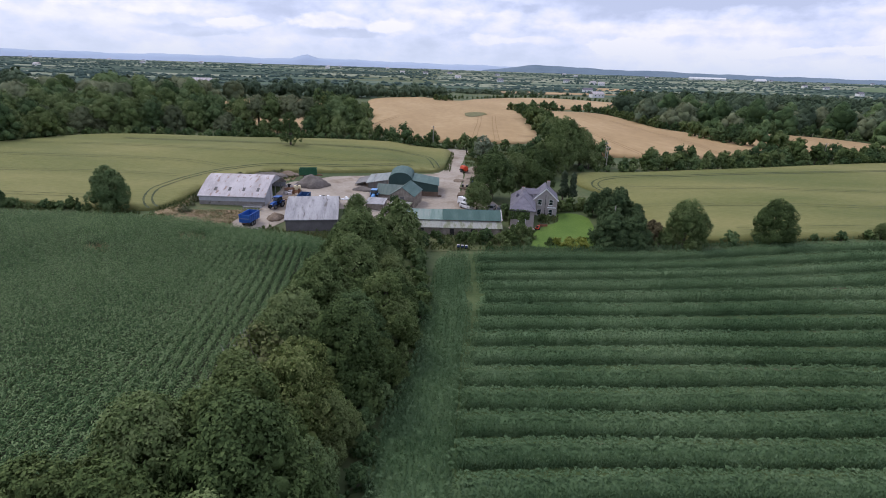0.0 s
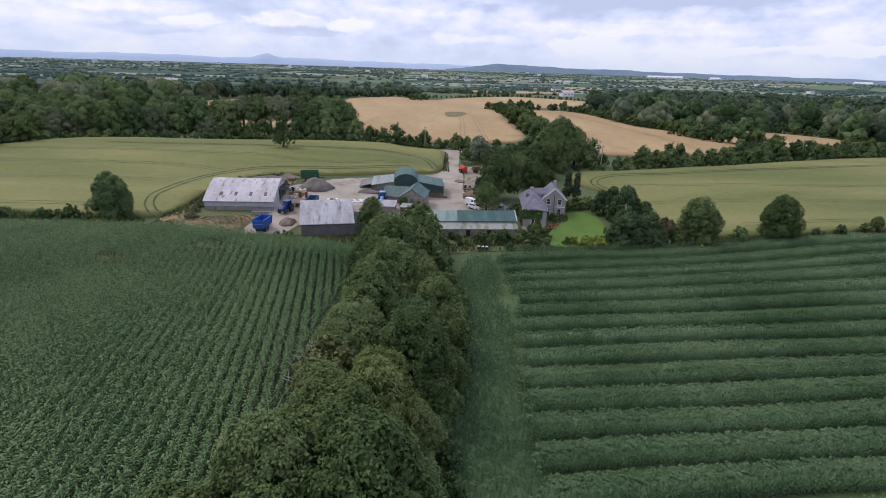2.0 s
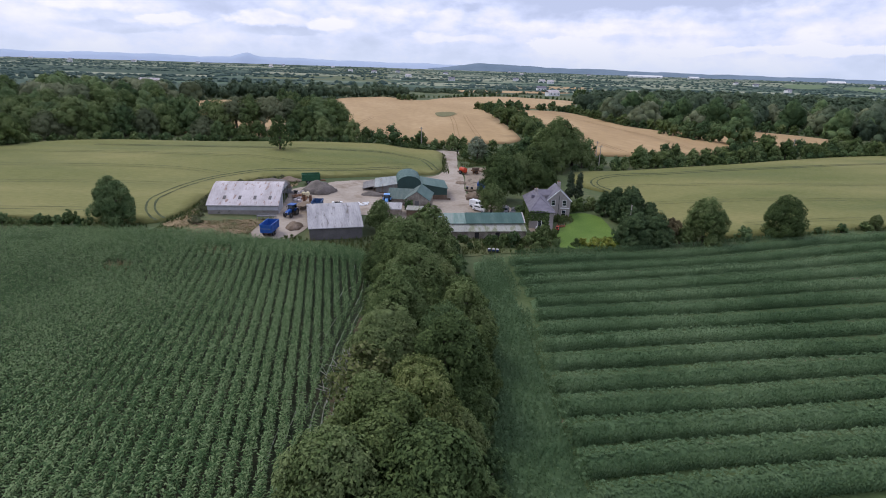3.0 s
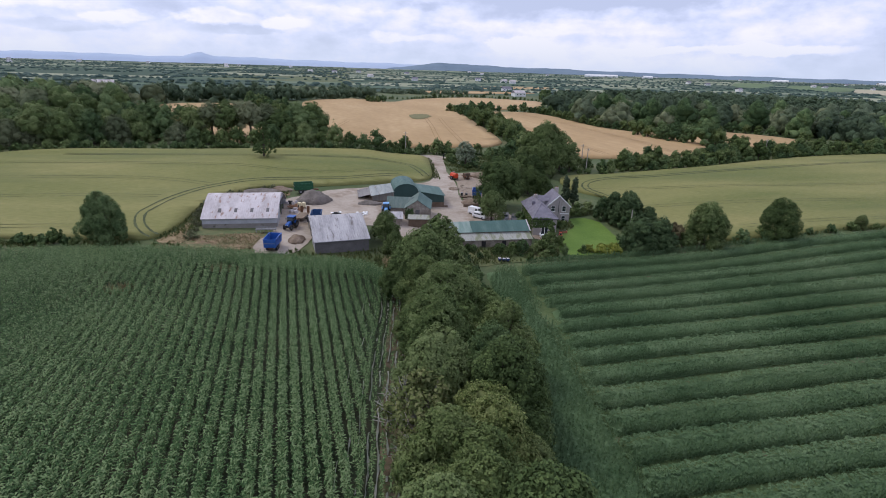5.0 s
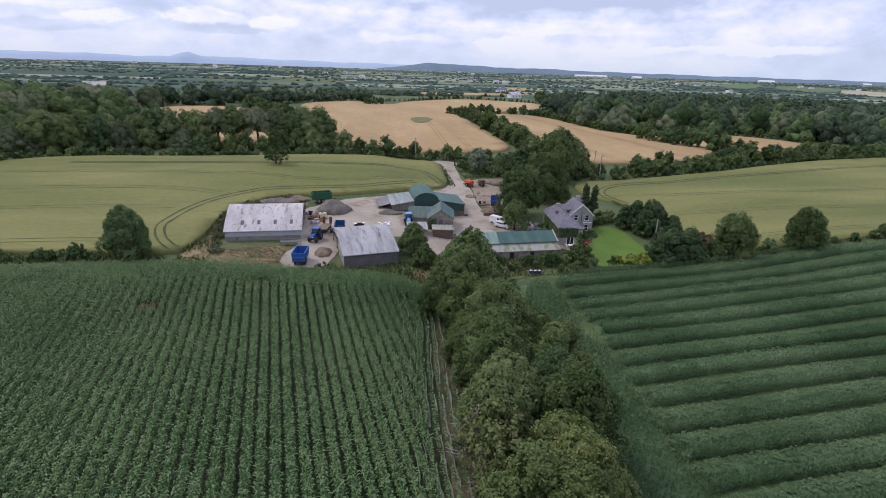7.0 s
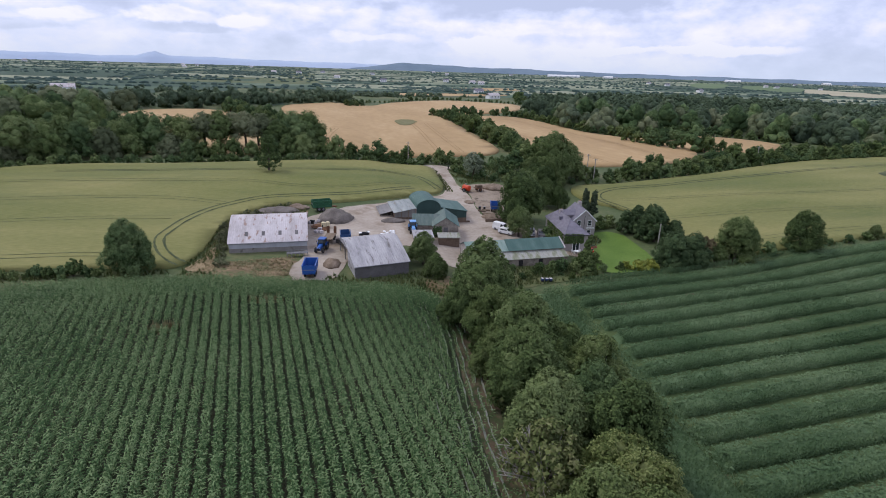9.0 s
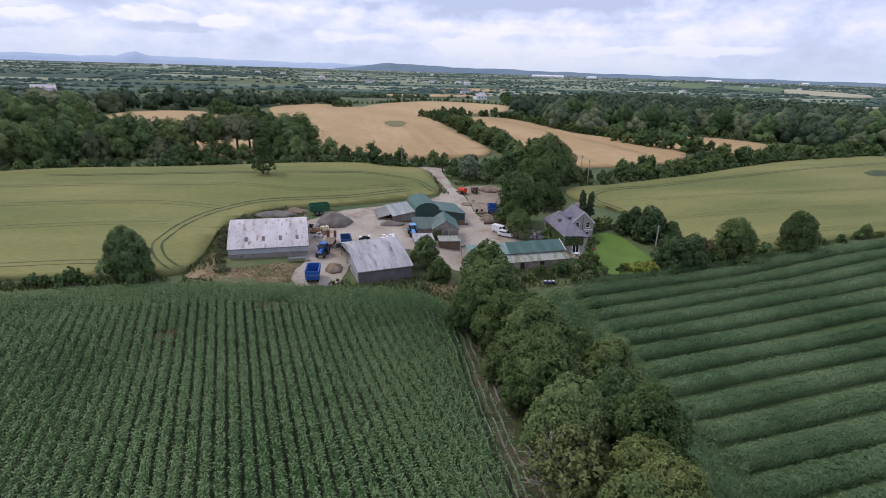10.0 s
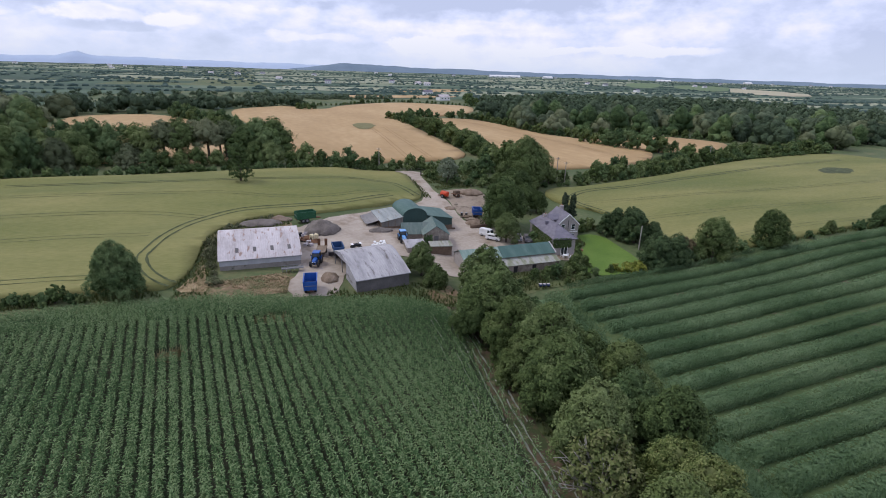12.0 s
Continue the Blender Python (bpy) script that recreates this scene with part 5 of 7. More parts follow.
# field beans: strips of upright leafy stems
def bean_stem(seed):
    """One upright leafy stem of the strip's edge."""
    r = np.random.default_rng(900 + seed)
    n = 10
    z = np.linspace(0.25, 1.36, n) + r.uniform(-0.05, 0.05, n)
    a = np.arange(n) * 2.4 + r.uniform(0, 6)
    C = np.stack([np.cos(a) * 0.11, np.sin(a) * 0.11, z], -1)
    N = np.stack([np.cos(a), np.sin(a), np.full(n, 0.75)], -1) + r.normal(0, 0.15, (n, 3))
    N /= np.linalg.norm(N, axis=1, keepdims=True)
    V, F = leaves(C, N, r.uniform(0.10, 0.15, n), r)
    V[:, 2] = (V[:, 2] - np.repeat(z, 3)) * 1.8 + np.repeat(z, 3)
    return V, F


def bean_top(seed):
    """The spread top leaves of a stem inside the strip."""
    r = np.random.default_rng(950 + seed)
    n = 8
    a = np.arange(n) * 2.4 + r.uniform(0, 6)
    out = r.uniform(0.05, 0.2, n)
    C = np.stack([np.cos(a) * out, np.sin(a) * out, r.uniform(0.98, 1.26, n)], -1)
    N = np.stack([np.cos(a) * 0.4, np.sin(a) * 0.4, np.full(n, 0.9)], -1) + r.normal(0, 0.15, (n, 3))
    N /= np.linalg.norm(N, axis=1, keepdims=True)
    return leaves(C, N, r.uniform(0.12, 0.18, n), r)


def ridge(A, B, tall):
    """The closed mass of stems and leaves inside a strip, between its two edges."""
    n = len(A)
    U = (0.0, 0.05, 0.16, 0.32, 0.5, 0.72, 0.88, 0.96, 1.0)
    Zk = (0.0, 0.38, 0.72, 0.94, 1.0, 0.98, 0.84, 0.5, 0.0)
    ends = np.minimum(1.0, 0.25 + 0.25 * np.minimum(np.arange(n), np.arange(n)[::-1]))
    rows = []
    for u, k in zip(U, Zk):
        q = A * (1 - u) + B * u + rng.normal(0, 0.06, (n, 2))
        rows.append(np.column_stack([q, lie(q[:, 0], q[:, 1]) + k * tall * ends + (k > 0) * rng.normal(0, 0.07, n)]))
    V = np.concatenate(rows)
    F = []
    for j in range(len(U) - 1):
        i = np.arange(n - 1) + j * n
        F += [np.stack([i, i + 1, i + n + 1], -1), np.stack([i, i + n + 1, i + n], -1)]
    return V, np.concatenate(F)


stem_templates, top_templates = [bean_stem(i) for i in range(8)], [bean_top(i) for i in range(8)]
pts, masses = [], []
bean_ring = [tuple(p) for p in smooth_ring(BEANS, 2)]
for k, low in enumerate((13.5, 18.1, 22.7, 27.3, 31.8, 36.3, 40.7, 45.2, 49.7, 54.4, 59.3, 64.1, 68.3, 72.9, 77.6, 82.0, 86.2, 90.0, 94.1, 98.3)):
    slope = float(np.interp(low, [50, 59, 66, 73, 95], [0.040, 0.044, 0.058, 0.075, 0.070]))
    wide = 3.1 if low < 56 else 2.8 if low < 84 else 2.25
    gap = 0.5 if low < 32 else 0.35 if low < 62 else 0.42
    start = np.interp(low, [37, 60, 78, 95, 101], [1.6, 4.2, 7.2, 7.0, 8.0])
    x = np.arange(start, 158, 0.45)
    front = low + (x - 8) * slope + 0.18 * np.sin(x * 0.13 + k) + 0.10 * np.sin(x * 0.9 + k * 2.0) * np.sin(x * 0.37)
    ok = inside(bean_ring, x, front + wide / 2) & (x < 1.65 * front + 10)
    x, front = x[ok], front[ok]
    if len(x) > 4:
        masses.append(ridge(np.stack([x, front + 0.12], -1), np.stack([x, front + wide - 0.12], -1), 1.06 if low < 58 else 1.22))
    x = np.concatenate([np.arange(2.5, 70, gap), np.arange(70, 160, 0.55)])
    for w in np.concatenate([[0.03, 0.10, 0.30, 0.62, 0.95, 1.3], np.arange(1.65, wide, gap)]):
        y = low + w + (x - 8) * slope + 0.18 * np.sin(x * 0.13 + k) + 0.10 * np.sin(x * 0.9 + k * 2.0) * np.sin(x * 0.37) + rng.normal(0, 0.06, x.size)
        pts.append(np.stack([x + rng.uniform(-0.15, 0.15, x.size), y, np.full(x.size, (1 + min(w, 0.9)) * (w < 1.31))], -1)[x > start + rng.normal(0, 0.25)])
# the headland along the hedge runs the other way
for j in range(25):
    y = np.arange(12, 97, 0.46)
    x = np.interp(y, [18, 46, 60, 78, 97], [-6, -5.5, -2.5, -1, 0]) + j * 0.48 + rng.normal(0, 0.12, y.size)
    stop = np.interp(y, [18, 60, 78, 97], [1.0, 4.0, 6.0, 6.0])
    pts.append(np.stack([x, y, (rng.random(x.size) < 0.8) * 1.9], -1)[x < stop])
y = np.arange(12, 96.5, 0.5)
masses.append(ridge(np.stack([np.interp(y, [18, 46, 60, 78, 97], [-5.9, -5.4, -2.4, -0.9, 0.1]), y], -1), np.stack([np.interp(y, [18, 60, 78, 97], [0.6, 3.4, 5.0, 5.0]), y], -1), 0.55))
pts = np.concatenate(pts)
keep = inside(bean_ring, pts[:, 0], pts[:, 1]) & (pts[:, 0] < 1.65 * pts[:, 1] + 10)
keep &= np.hypot((pts[:, 0] - 6.0) / 1.6, (pts[:, 1] - 78.5) / 3.0) > 1.0
pts = pts[keep & (rng.random(len(pts)) < 0.96)]
edge = pts[:, 2] > 0.5
lift = np.where(edge, np.interp(pts[:, 2], [1, 1.2, 1.5, 1.9], [-0.10, -0.04, 0.0, 0.02]), 0.05) + rng.normal(0, 0.05, len(pts)) + 0.15 * ease(55, 62, pts[:, 1])
pts = np.column_stack([pts[:, :2], lie(pts[:, 0], pts[:, 1]) + lift])
masses += [scatter(stem_templates, pts[edge], rng, (0.85, 1.12)), scatter(top_templates, pts[~edge], rng, (0.86, 1.14))]
base, Vs, Fs = 0, [], []
for V, F in masses:
    Vs.append(V), Fs.append(F + base)
    base += len(V)
tagged(new("field_beans", mesh_arrays("field_beans", np.concatenate(Vs), np.concatenate(Fs), M_BEAN, smooth=True)), "grey-green field beans standing in long strips", "beans", kind="stuff")


# rough grass and weeds on the margins
def tuft(seed, tall):
    r = np.random.default_rng(700 + seed)
    V, F = [], []
    for i in range(7):
        a = r.uniform(0, 6.28)
        d = np.array((math.cos(a), math.sin(a), 0))
        s = np.array((-d[1], d[0], 0)) * r.uniform(0.05, 0.09)
        b = d * r.uniform(0.02, 0.12)
        k = len(V)
        V += [b - s, b + s, b + d * r.uniform(0.1, 0.3) + (0, 0, tall * r.uniform(0.6, 1.2))]
        F.append((k, k + 1, k + 2))
    return np.array(V), np.array(F)


def rough_grass(label, polys, gap, tall, mat):
    P = np.concatenate([fill(q, gap, rng, 0.5) for q in polys])
    patchy = np.sin(P[:, 0] * 0.5) + np.sin(P[:, 1] * 0.7 + P[:, 0] * 0.3) + rng.normal(0, 0.8, len(P))
    P = P[patchy > -0.8]
    P = np.column_stack([P, lie(P[:, 0], P[:, 1]) + 0.08])
    V, F = scatter([tuft(i, tall) for i in range(5)], P, rng, (0.6, 1.5))
    tagged(new("rough_grass", mesh_arrays("rough_grass", V, F, mat)), label, "grass", kind="stuff")


rough_grass("long rough grass and weeds round the sheds and field margins",
            [[(-64, 107.5), (-62, 112), (-57, 110), (-56, 107.5)], [(-63, 112), (-56.2, 118), (-56.2, 138), (-40.6, 137), (-40, 150), (-48, 150), (-58, 143), (-60, 128)],
             [(-41, 103), (-38, 105.5), (-35.5, 107.5), (-31.8, 105.4), (-21, 107), (-16, 109), (-13, 104), (-15.5, 97), (-17, 93), (-20.5, 97.5), (-25, 100.4), (-33, 101.5)], [(-8, 99), (6, 99.8), (17, 102), (20, 110), (14, 108.8), (-7, 108.6)],
             [(3.3, 166), (1.2, 166), (2.2, 182), (4, 199), (5, 199), (4.2, 182)], [(9.5, 199), (8.3, 184), (8.4, 173), (14, 177), (24, 175), (34, 183), (32, 203), (14, 205)],
             [(44, 102.5), (92, 105), (150, 107.5), (150, 108.8), (92, 107.5), (60, 106), (46, 106)], [(-125, 111.5), (-80, 111), (-64, 110.5), (-66, 114), (-98, 116.5), (-130, 117)],
             [(-17.8, 98), (-14.8, 96), (-15.0, 86), (-16.6, 66), (-17.8, 52), (-20, 34), (-21.5, 34), (-19.0, 52), (-17.8, 66), (-16.2, 86)], [(24, 117.8), (29, 121.5), (29, 128), (36, 129), (38, 127), (40, 133), (30, 134), (24, 127)]], 0.55, 0.55, M_GRASS)
rough_grass("pale seeding weeds in the gaps of the maize", [[(-63, 89.6), (-61, 90.9), (-58.8, 90.2), (-59.2, 88.9), (-61.4, 88.7)], [(-49.8, 97), (-47, 97.7), (-44, 97.2), (-44.6, 96.3), (-48, 96.2)]], 0.3, 1.0, M_DRYGRASS)
rough_grass("bleached dry grass on the scraped ground", [[(-63, 108), (-58, 115), (-42, 116.5), (-44, 107.5)], [(-20, 103), (-15, 106), (-13, 100), (-17, 98)], [(-60, 114), (-57, 140), (-46, 149), (-58, 146)], [(-62.5, 112.2), (-60.6, 115.4), (-58.4, 123), (-57.6, 122), (-57.8, 116), (-57, 112)]], 0.4, 0.2, M_DRYGRASS)

# ---- farm buildings ----
def arc_profile(depth, eave, crest, n=14, over=0.25, bend=1.45):
    """The line of a curved roof from front eave to back eave, as (y, z)."""
    out = []
    for i in range(n + 1):
        u = -1 + 2 * i / n
        out.append((depth / 2 + u * (depth / 2 + over), eave + (crest - eave) * (1 - abs(u) ** bend)))
    return out


def ribbed_curve(profile, x0, x1, pitch, lift=0.016, thick=0.06):
    """Corrugated sheeting bent over a profile: ribs run up the roof."""
    bm = bmesh.new()
    n = int((x1 - x0) / (pitch / 2))
    rows = []
    for y, z in profile:
        rows.append([bm.verts.new((x0 + (x1 - x0) * i / n, y, z + (lift if i % 2 else 0))) for i in range(n + 1)])
    under = []
    for y, z in profile:
        under.append([bm.verts.new((x, y, z - thick)) for x in (x0, x1)])
    for a, b in zip(rows, rows[1:]):
        for i in range(n):
            bm.faces.new((a[i], a[i + 1], b[i + 1], b[i]))
    for a, b in zip(under, under[1:]):
        bm.faces.new((a[0], b[0], b[1], a[1]))
    for k, i in ((0, 0), (1, n)):
        for a, b, c, d in zip(rows, rows[1:], under, under[1:]):
            bm.faces.new((a[i], b[i], d[k], c[k]))
    for a, c in ((rows[0], under[0]), (rows[-1], under[-1])):
        bm.faces.new([*a, c[1], c[0]])
    return bm


def gable_wall(profile, x, thick, floor, keep=lambda z: True):
    return extrude([(profile[0][0], floor), *[(y, z - 0.08) for y, z in profile], (profile[-1][0], floor)], "x", x, x + thick)


def round_shed(m, label, L, D, eave, crest, roof_mat, wall_mat, base_mat, base_h, floor, open_ends=(False, True), panes=0, sheets=1, bend=1.45):
    """A wide shed with a curved sheeted roof."""
    top = thing("hay_shed", m, label, "shed")
    prof = arc_profile(D, eave, crest, bend=bend)
    w = L / sheets
    for i in range(sheets):
        part("roof_sheet", ribbed_curve(prof, i * w + (0 if i else -0.25), (i + 1) * w + (0.25 if i == sheets - 1 else -0.012), 0.42), roof_mat, top)
    for y0, y1 in ((0.0, 0.18), (D - 0.18, D)):
        part("base_wall", box(0, L, y0, y1, floor, base_h), base_mat, top, "rough block base wall")
        part("cladding", box(-0.02, L + 0.02, y0 - 0.04, y1 + 0.04, base_h, eave - 0.05), wall_mat, top, "upright sheet cladding")
    part("gutter", tube((-0.2, -0.3, eave - 0.06), (L + 0.2, -0.3, eave - 0.06), 0.09), M_STEEL, top)
    for end, is_open in zip((0.0, L - 0.15), open_ends):
        if not is_open:
            part("end_wall", gable_wall(prof[1:-1], end, 0.15, floor), wall_mat, top)
        else:
            inner = [(y, z) for y, z in prof if z > eave + (crest - eave) * 0.45]
            part("end_sheet", extrude([(y, z - 0.1) for y, z in inner], "x", end, end + 0.12), wall_mat, top, "sheeted gable head over the open end")
            half = [(y, z) for y, z in prof if y < D * 0.36]
            part("end_wall", extrude([(0.19, floor), *[(max(y, 0.19), z - 0.12) for y, z in half[1:]], (half[-1][0], floor)], "x", end + 0.01, end + 0.13), wall_mat, top, "sheeted part of the open end")
            for k in range(5):
                y = 0.1 + (D - 0.2) * k / 4
                z = np.interp(y, [p[0] for p in prof], [p[1] for p in prof]) - 0.1
                part("post", box(end, end + 0.15, y - 0.08, y + 0.08, floor, z), M_STEEL, top)
    for k in range(panes):
        x = L * (k + 0.9) / (panes + 0.6)
        for y in (D * 0.085,):
            z0, z1 = (np.interp(yy, [p[0] for p in prof], [p[1] for p in prof]) + 0.06 for yy in (y, y + 1.1))
            part("roof_light", slab([(x, y, z0), (x + 0.6, y, z0), (x + 0.6, y + 1.1, z1), (x, y + 1.1, z1)], 0.04), M_DARKWALL, top, "dark translucent roof light")
    return top


# long pale shed beside the wheat
round_shed(pose(-55.3, 119.6, 4.1, 0, 0, -0.5), "long shed with a pale, stained, curved roof and grey walls", 15.1, 17.0, 2.1, 5.6, M_FIBRE, M_CLAD, M_BLOCK, 0.95, -0.8, (False, True), panes=4, sheets=5)
# lower grey shed at the maize
round_shed(pose(-31.6, 105.6, 3.0, 0, 0, 8.8), "low grey shed with a streaked, curved roof", 10.5, 17.5, 2.05, 4.8, M_FIBRE_GREY, M_FIBRE_GREY, M_DARKWALL, 1.9, -0.8, (True, False), panes=0, sheets=4, bend=1.3)


def round_barn():
    """Barn with an arched middle and a lean-to on each side, its front towards the fields."""
    top = thing("round_roofed_barn", pose(-10.4, 139.0, 3.2), "green round-roofed barn with lean-tos on both sides", "barn")
    R, L, spring = 3.1, 10.5, 3.9
    arch = [(R * 1.02 * math.cos(math.pi * i / 16), spring + 2.05 * math.sin(math.pi * i / 16)) for i in range(17)]
    bm = bmesh.new()
    n = int(L / 0.22)
    outer = [[bm.verts.new((x * (1 + 0.008 * (i % 2)), -0.2 + L * i / n, z + 0.02 * (i % 2))) for x, z in arch] for i in range(n + 1)]
    inner = [[bm.verts.new((x * 0.98, -0.2 + L * i, z - 0.06)) for x, z in arch] for i in (0, 1)]
    for a, b in zip(outer, outer[1:]):
        for i in range(16):
            bm.faces.new((a[i], a[i + 1], b[i + 1], b[i]))
    for i in range(16):
        bm.faces.new((inner[0][i], inner[1][i], inner[1][i + 1], inner[0][i + 1]))
        bm.faces.new((outer[0][i], outer[0][i + 1], inner[0][i + 1], inner[0][i]))
        bm.faces.new((outer[-1][i], outer[-1][i + 1], inner[1][i + 1], inner[1][i]))
    part("arched_roof", bm, M_GREEN, top, "green painted arched roof")
    for y in (0.0, L - 0.5):
        part("gable", extrude([(R * 0.97, 1.2), *[(x * 0.97, z - 0.05) for x, z in arch], (-R * 0.97, 1.2)], "y", y, y + 0.1), M_GREEN_DARK, top, "dark green sheeted gable")
        part("base_wall", box(-R, R, y - 0.03, y + 0.25, -1.5, 1.2), M_BROWNWALL, top)
    # right lean-to, green
    part("lean_to_roof", slab([(R - 0.1, -0.25, spring + 0.1), (R - 0.1, L - 0.4, spring + 0.1), (10.3, L - 0.4, 2.85), (10.3, -0.25, 2.75)], 0.08), M_GREEN, top, "green lean-to roof")
    part("lean_to_wall", extrude([(R, 1.0), (R, spring - 0.05), (10.0, 2.68), (10.0, 1.0)], "y", 0.0, 0.12), M_GREEN_DARK, top, "dark green sheeted wall")
    part("lean_to_base", box(R, 10.0, -0.03, 0.25, -2.2, 1.0), M_BROWNWALL, top)
    part("lean_to_end", box(9.85, 10.0, 0.25, L - 0.5, -2.2, 2.65), M_BROWNWALL, top)
    part("buttress", box(10.0, 11.0, -0.2, 0.35, -2.2, 0.1, 0.05), M_BROWNWALL, top, "low stone buttress")
    # left lean-to, bare metal, open along the top of its front
    part("lean_to_roof", slab([(-R + 0.1, -0.4, spring + 0.1), (-R + 0.1, L - 0.4, spring + 0.1), (-9.0, L - 0.4, 3.3), (-9.0, -1.2, 3.15)], 0.08), M_LEAN, top, "patched galvanised lean-to roof")
    part("slatted_front", extrude([(-R, 1.7), (-R, spring - 0.1), (-8.6, 3.08), (-8.6, 1.7)], "y", -0.2, -0.1), M_MESH_SHEET, top, "pale slatted front of the lean-to")
    part("lean_to_base", extrude([(-R, -0.5), (-R, 1.7), (-8.7, 1.7), (-8.7, -0.5)], "y", -0.22, 0.02), M_BROWNWALL, top)
    part("lean_to_end", box(-8.75, -8.6, 0.02, L - 0.5, -0.5, 3.1), M_BROWNWALL, top)
    for k in range(4):
        x = -R - 0.3 - k * 1.75
        part("post", box(x - 0.06, x + 0.06, -0.32, -0.22, -0.5, np.interp(x, [-8.6, -R], [3.0, spring - 0.1])), M_TIMBER, top)
    # grey outer shelter at the far left
    part("shelter_roof", slab([(-8.9, 1.0, 3.1), (-8.9, 9.0, 3.2), (-12.2, 9.0, 2.4), (-12.2, 1.0, 2.3)], 0.07), M_OLD_SHEET, top, "grey sheeted shelter roof")
    for x, y in ((-12.0, 1.2), (-12.0, 5.0), (-12.0, 8.8), (-9.2, 1.2)):
        part("shelter_post", box(x - 0.07, x + 0.07, y - 0.07, y + 0.07, -0.5, 2.48), M_TIMBER, top)
    part("shelter_wall", box(-12.1, -9.0, 8.75, 8.9, 0.2, 2.5), M_FIBRE_GREY, top)


round_barn()


def window(parent, x, z, w, h, y, sill=True):
    """A sash window in a wall that faces -y: frame, panes, sill."""
    win = part("window", box(x - w / 2, x + w / 2, y - 0.03, y + 0.02, z, z + h), M_GLASS, parent, "dark glazed window")
    f = 0.07
    bm = box(x - w / 2 - f, x - w / 2, y - 0.06, y + 0.03, z - f, z + h + f)
    box(x + w / 2, x + w / 2 + f, y - 0.06, y + 0.03, z - f, z + h + f, bm=bm)
    box(x - w / 2, x + w / 2, y - 0.06, y + 0.03, z + h, z + h + f, bm=bm)
    box(x - w / 2, x + w / 2, y - 0.06, y + 0.03, z - f, z, bm=bm)
    box(x - w / 2, x + w / 2, y - 0.055, y + 0.02, z + h / 2 - 0.03, z + h / 2 + 0.03, bm=bm)
    part("frame", bm, M_WHITE, win, "white painted frame")
    if sill:
        part("sill", box(x - w / 2 - 0.15, x + w / 2 + 0.15, y - 0.14, y + 0.02, z - 0.17, z - f - 0.004), M_WHITE, win)
    return win


def stone_house():
    """Stone outbuilding, gable end to the front."""
    top = thing("stone_outbuilding", pose(-9.05, 126.3, 3.0, 0, 0, -11), "stone outbuilding with a green sheeted gable roof", "outbuilding")
    W, L, eave, ridge = 2.9, 8.6, 3.0, 4.95
    wall = extrude([(-W, -1.2), (W, -1.2), (W, eave), (0, ridge - 0.06), (-W, eave)], "y", 0.0, 0.45)
    part("gable_wall", wall, M_STONE, top, "rubble stone gable")
    part("gable_wall", extrude([(-W, -1.2), (W, -1.2), (W, eave), (0, ridge - 0.06), (-W, eave)], "y", L - 0.45, L), M_STONE, top)
    part("side_wall", box(-W, -W + 0.45, 0.45, L - 0.45, -1.2, eave), M_STONE, top)
    part("side_wall", box(W - 0.45, W, 0.45, L - 0.45, -1.2, eave), M_STONE, top)
    for s, mat, lab in ((-1, M_GREEN_GREY, "faded green sheet roof slope"), (1, M_GREEN, "green sheet roof slope")):
        part("roof", slab([(0, -0.2, ridge + 0.04), (0, L + 0.2, ridge + 0.04), (s * (W + 0.3), L + 0.2, eave - 0.16), (s * (W + 0.3), -0.2, eave - 0.16)], 0.07), mat, top, lab)
    part("ridge_cap", tube((0, -0.22, ridge + 0.05), (0, L + 0.22, ridge + 0.05), 0.09), M_GREEN, top)
    part("doorway", box(-0.5, 0.5, -0.03, 0.02, 1.2, 2.6), M_DARKWALL, top, "dark loft opening")
    # low wing to the west
    part("wing_wall", box(-7.6, -W - 0.004, 3.2, 8.2, -1.2, 2.2), M_STONE, top)
    part("wing_roof", slab([(-7.8, 3.0, 2.15), (-0.6, 3.0, 2.15), (-0.3, 5.7, 4.3), (-7.8, 5.7, 4.3)], 0.07), M_GREEN_GREY, top, "faded green sheet roof slope")
    part("wing_roof", slab([(-7.8, 8.4, 2.15), (-0.6, 8.4, 2.15), (-0.3, 5.7, 4.3), (-7.8, 5.7, 4.3)], 0.07), M_GREEN_GREY, top, "faded green sheet roof slope")
    part("wing_gable", extrude([(3.2, 2.2), (8.2, 2.2), (5.7, 4.2)], "x", -7.6, -7.3), M_STONE, top)
    part("ivy", leaf_sheet(77, -2.9, -0.9, -0.12, 0.2, 2.9, 260, 0.2), M_LEAF_DARK, top, "ivy on the gable")


def leaf_sheet(seed, x0, x1, y, z0, z1, count, size):
    """Climbing leaves over a wall that faces -y."""
    r = np.random.default_rng(seed)
    C = np.stack([r.uniform(x0, x1, count), y + r.uniform(-0.15, 0.05, count), r.uniform(z0, z1, count)], -1)
    N = np.stack([r.normal(0, 0.4, count), -np.ones(count), r.uniform(0.0, 0.8, count)], -1)
    N /= np.linalg.norm(N, axis=1, keepdims=True)
    V, F = leaves(C, N, size * r.uniform(0.6, 1.3, count), r)
    bm = bmesh.new()
    vs = [bm.verts.new(v) for v in V]
    for f in F:
        bm.faces.new([vs[i] for i in f])
    return bm


stone_house()

# lower store with a flat concrete roof before the stone outbuilding, and walls beside it
store = thing("flat_roofed_store", pose(-9.4, 121.6, 2.6, 0, 0, -9), "low stone store with a flat concrete roof", "store")
for x0, x1, y0, y1 in ((-2.3, 2.3, 0, 0.35), (-2.3, 2.3, 3.25, 3.6), (-2.3, -1.95, 0.35, 3.25), (1.95, 2.3, 0.35, 3.25)):
    part("wall", box(x0, x1, y0, y1, -1.2, 1.95), M_BROWNWALL, store)
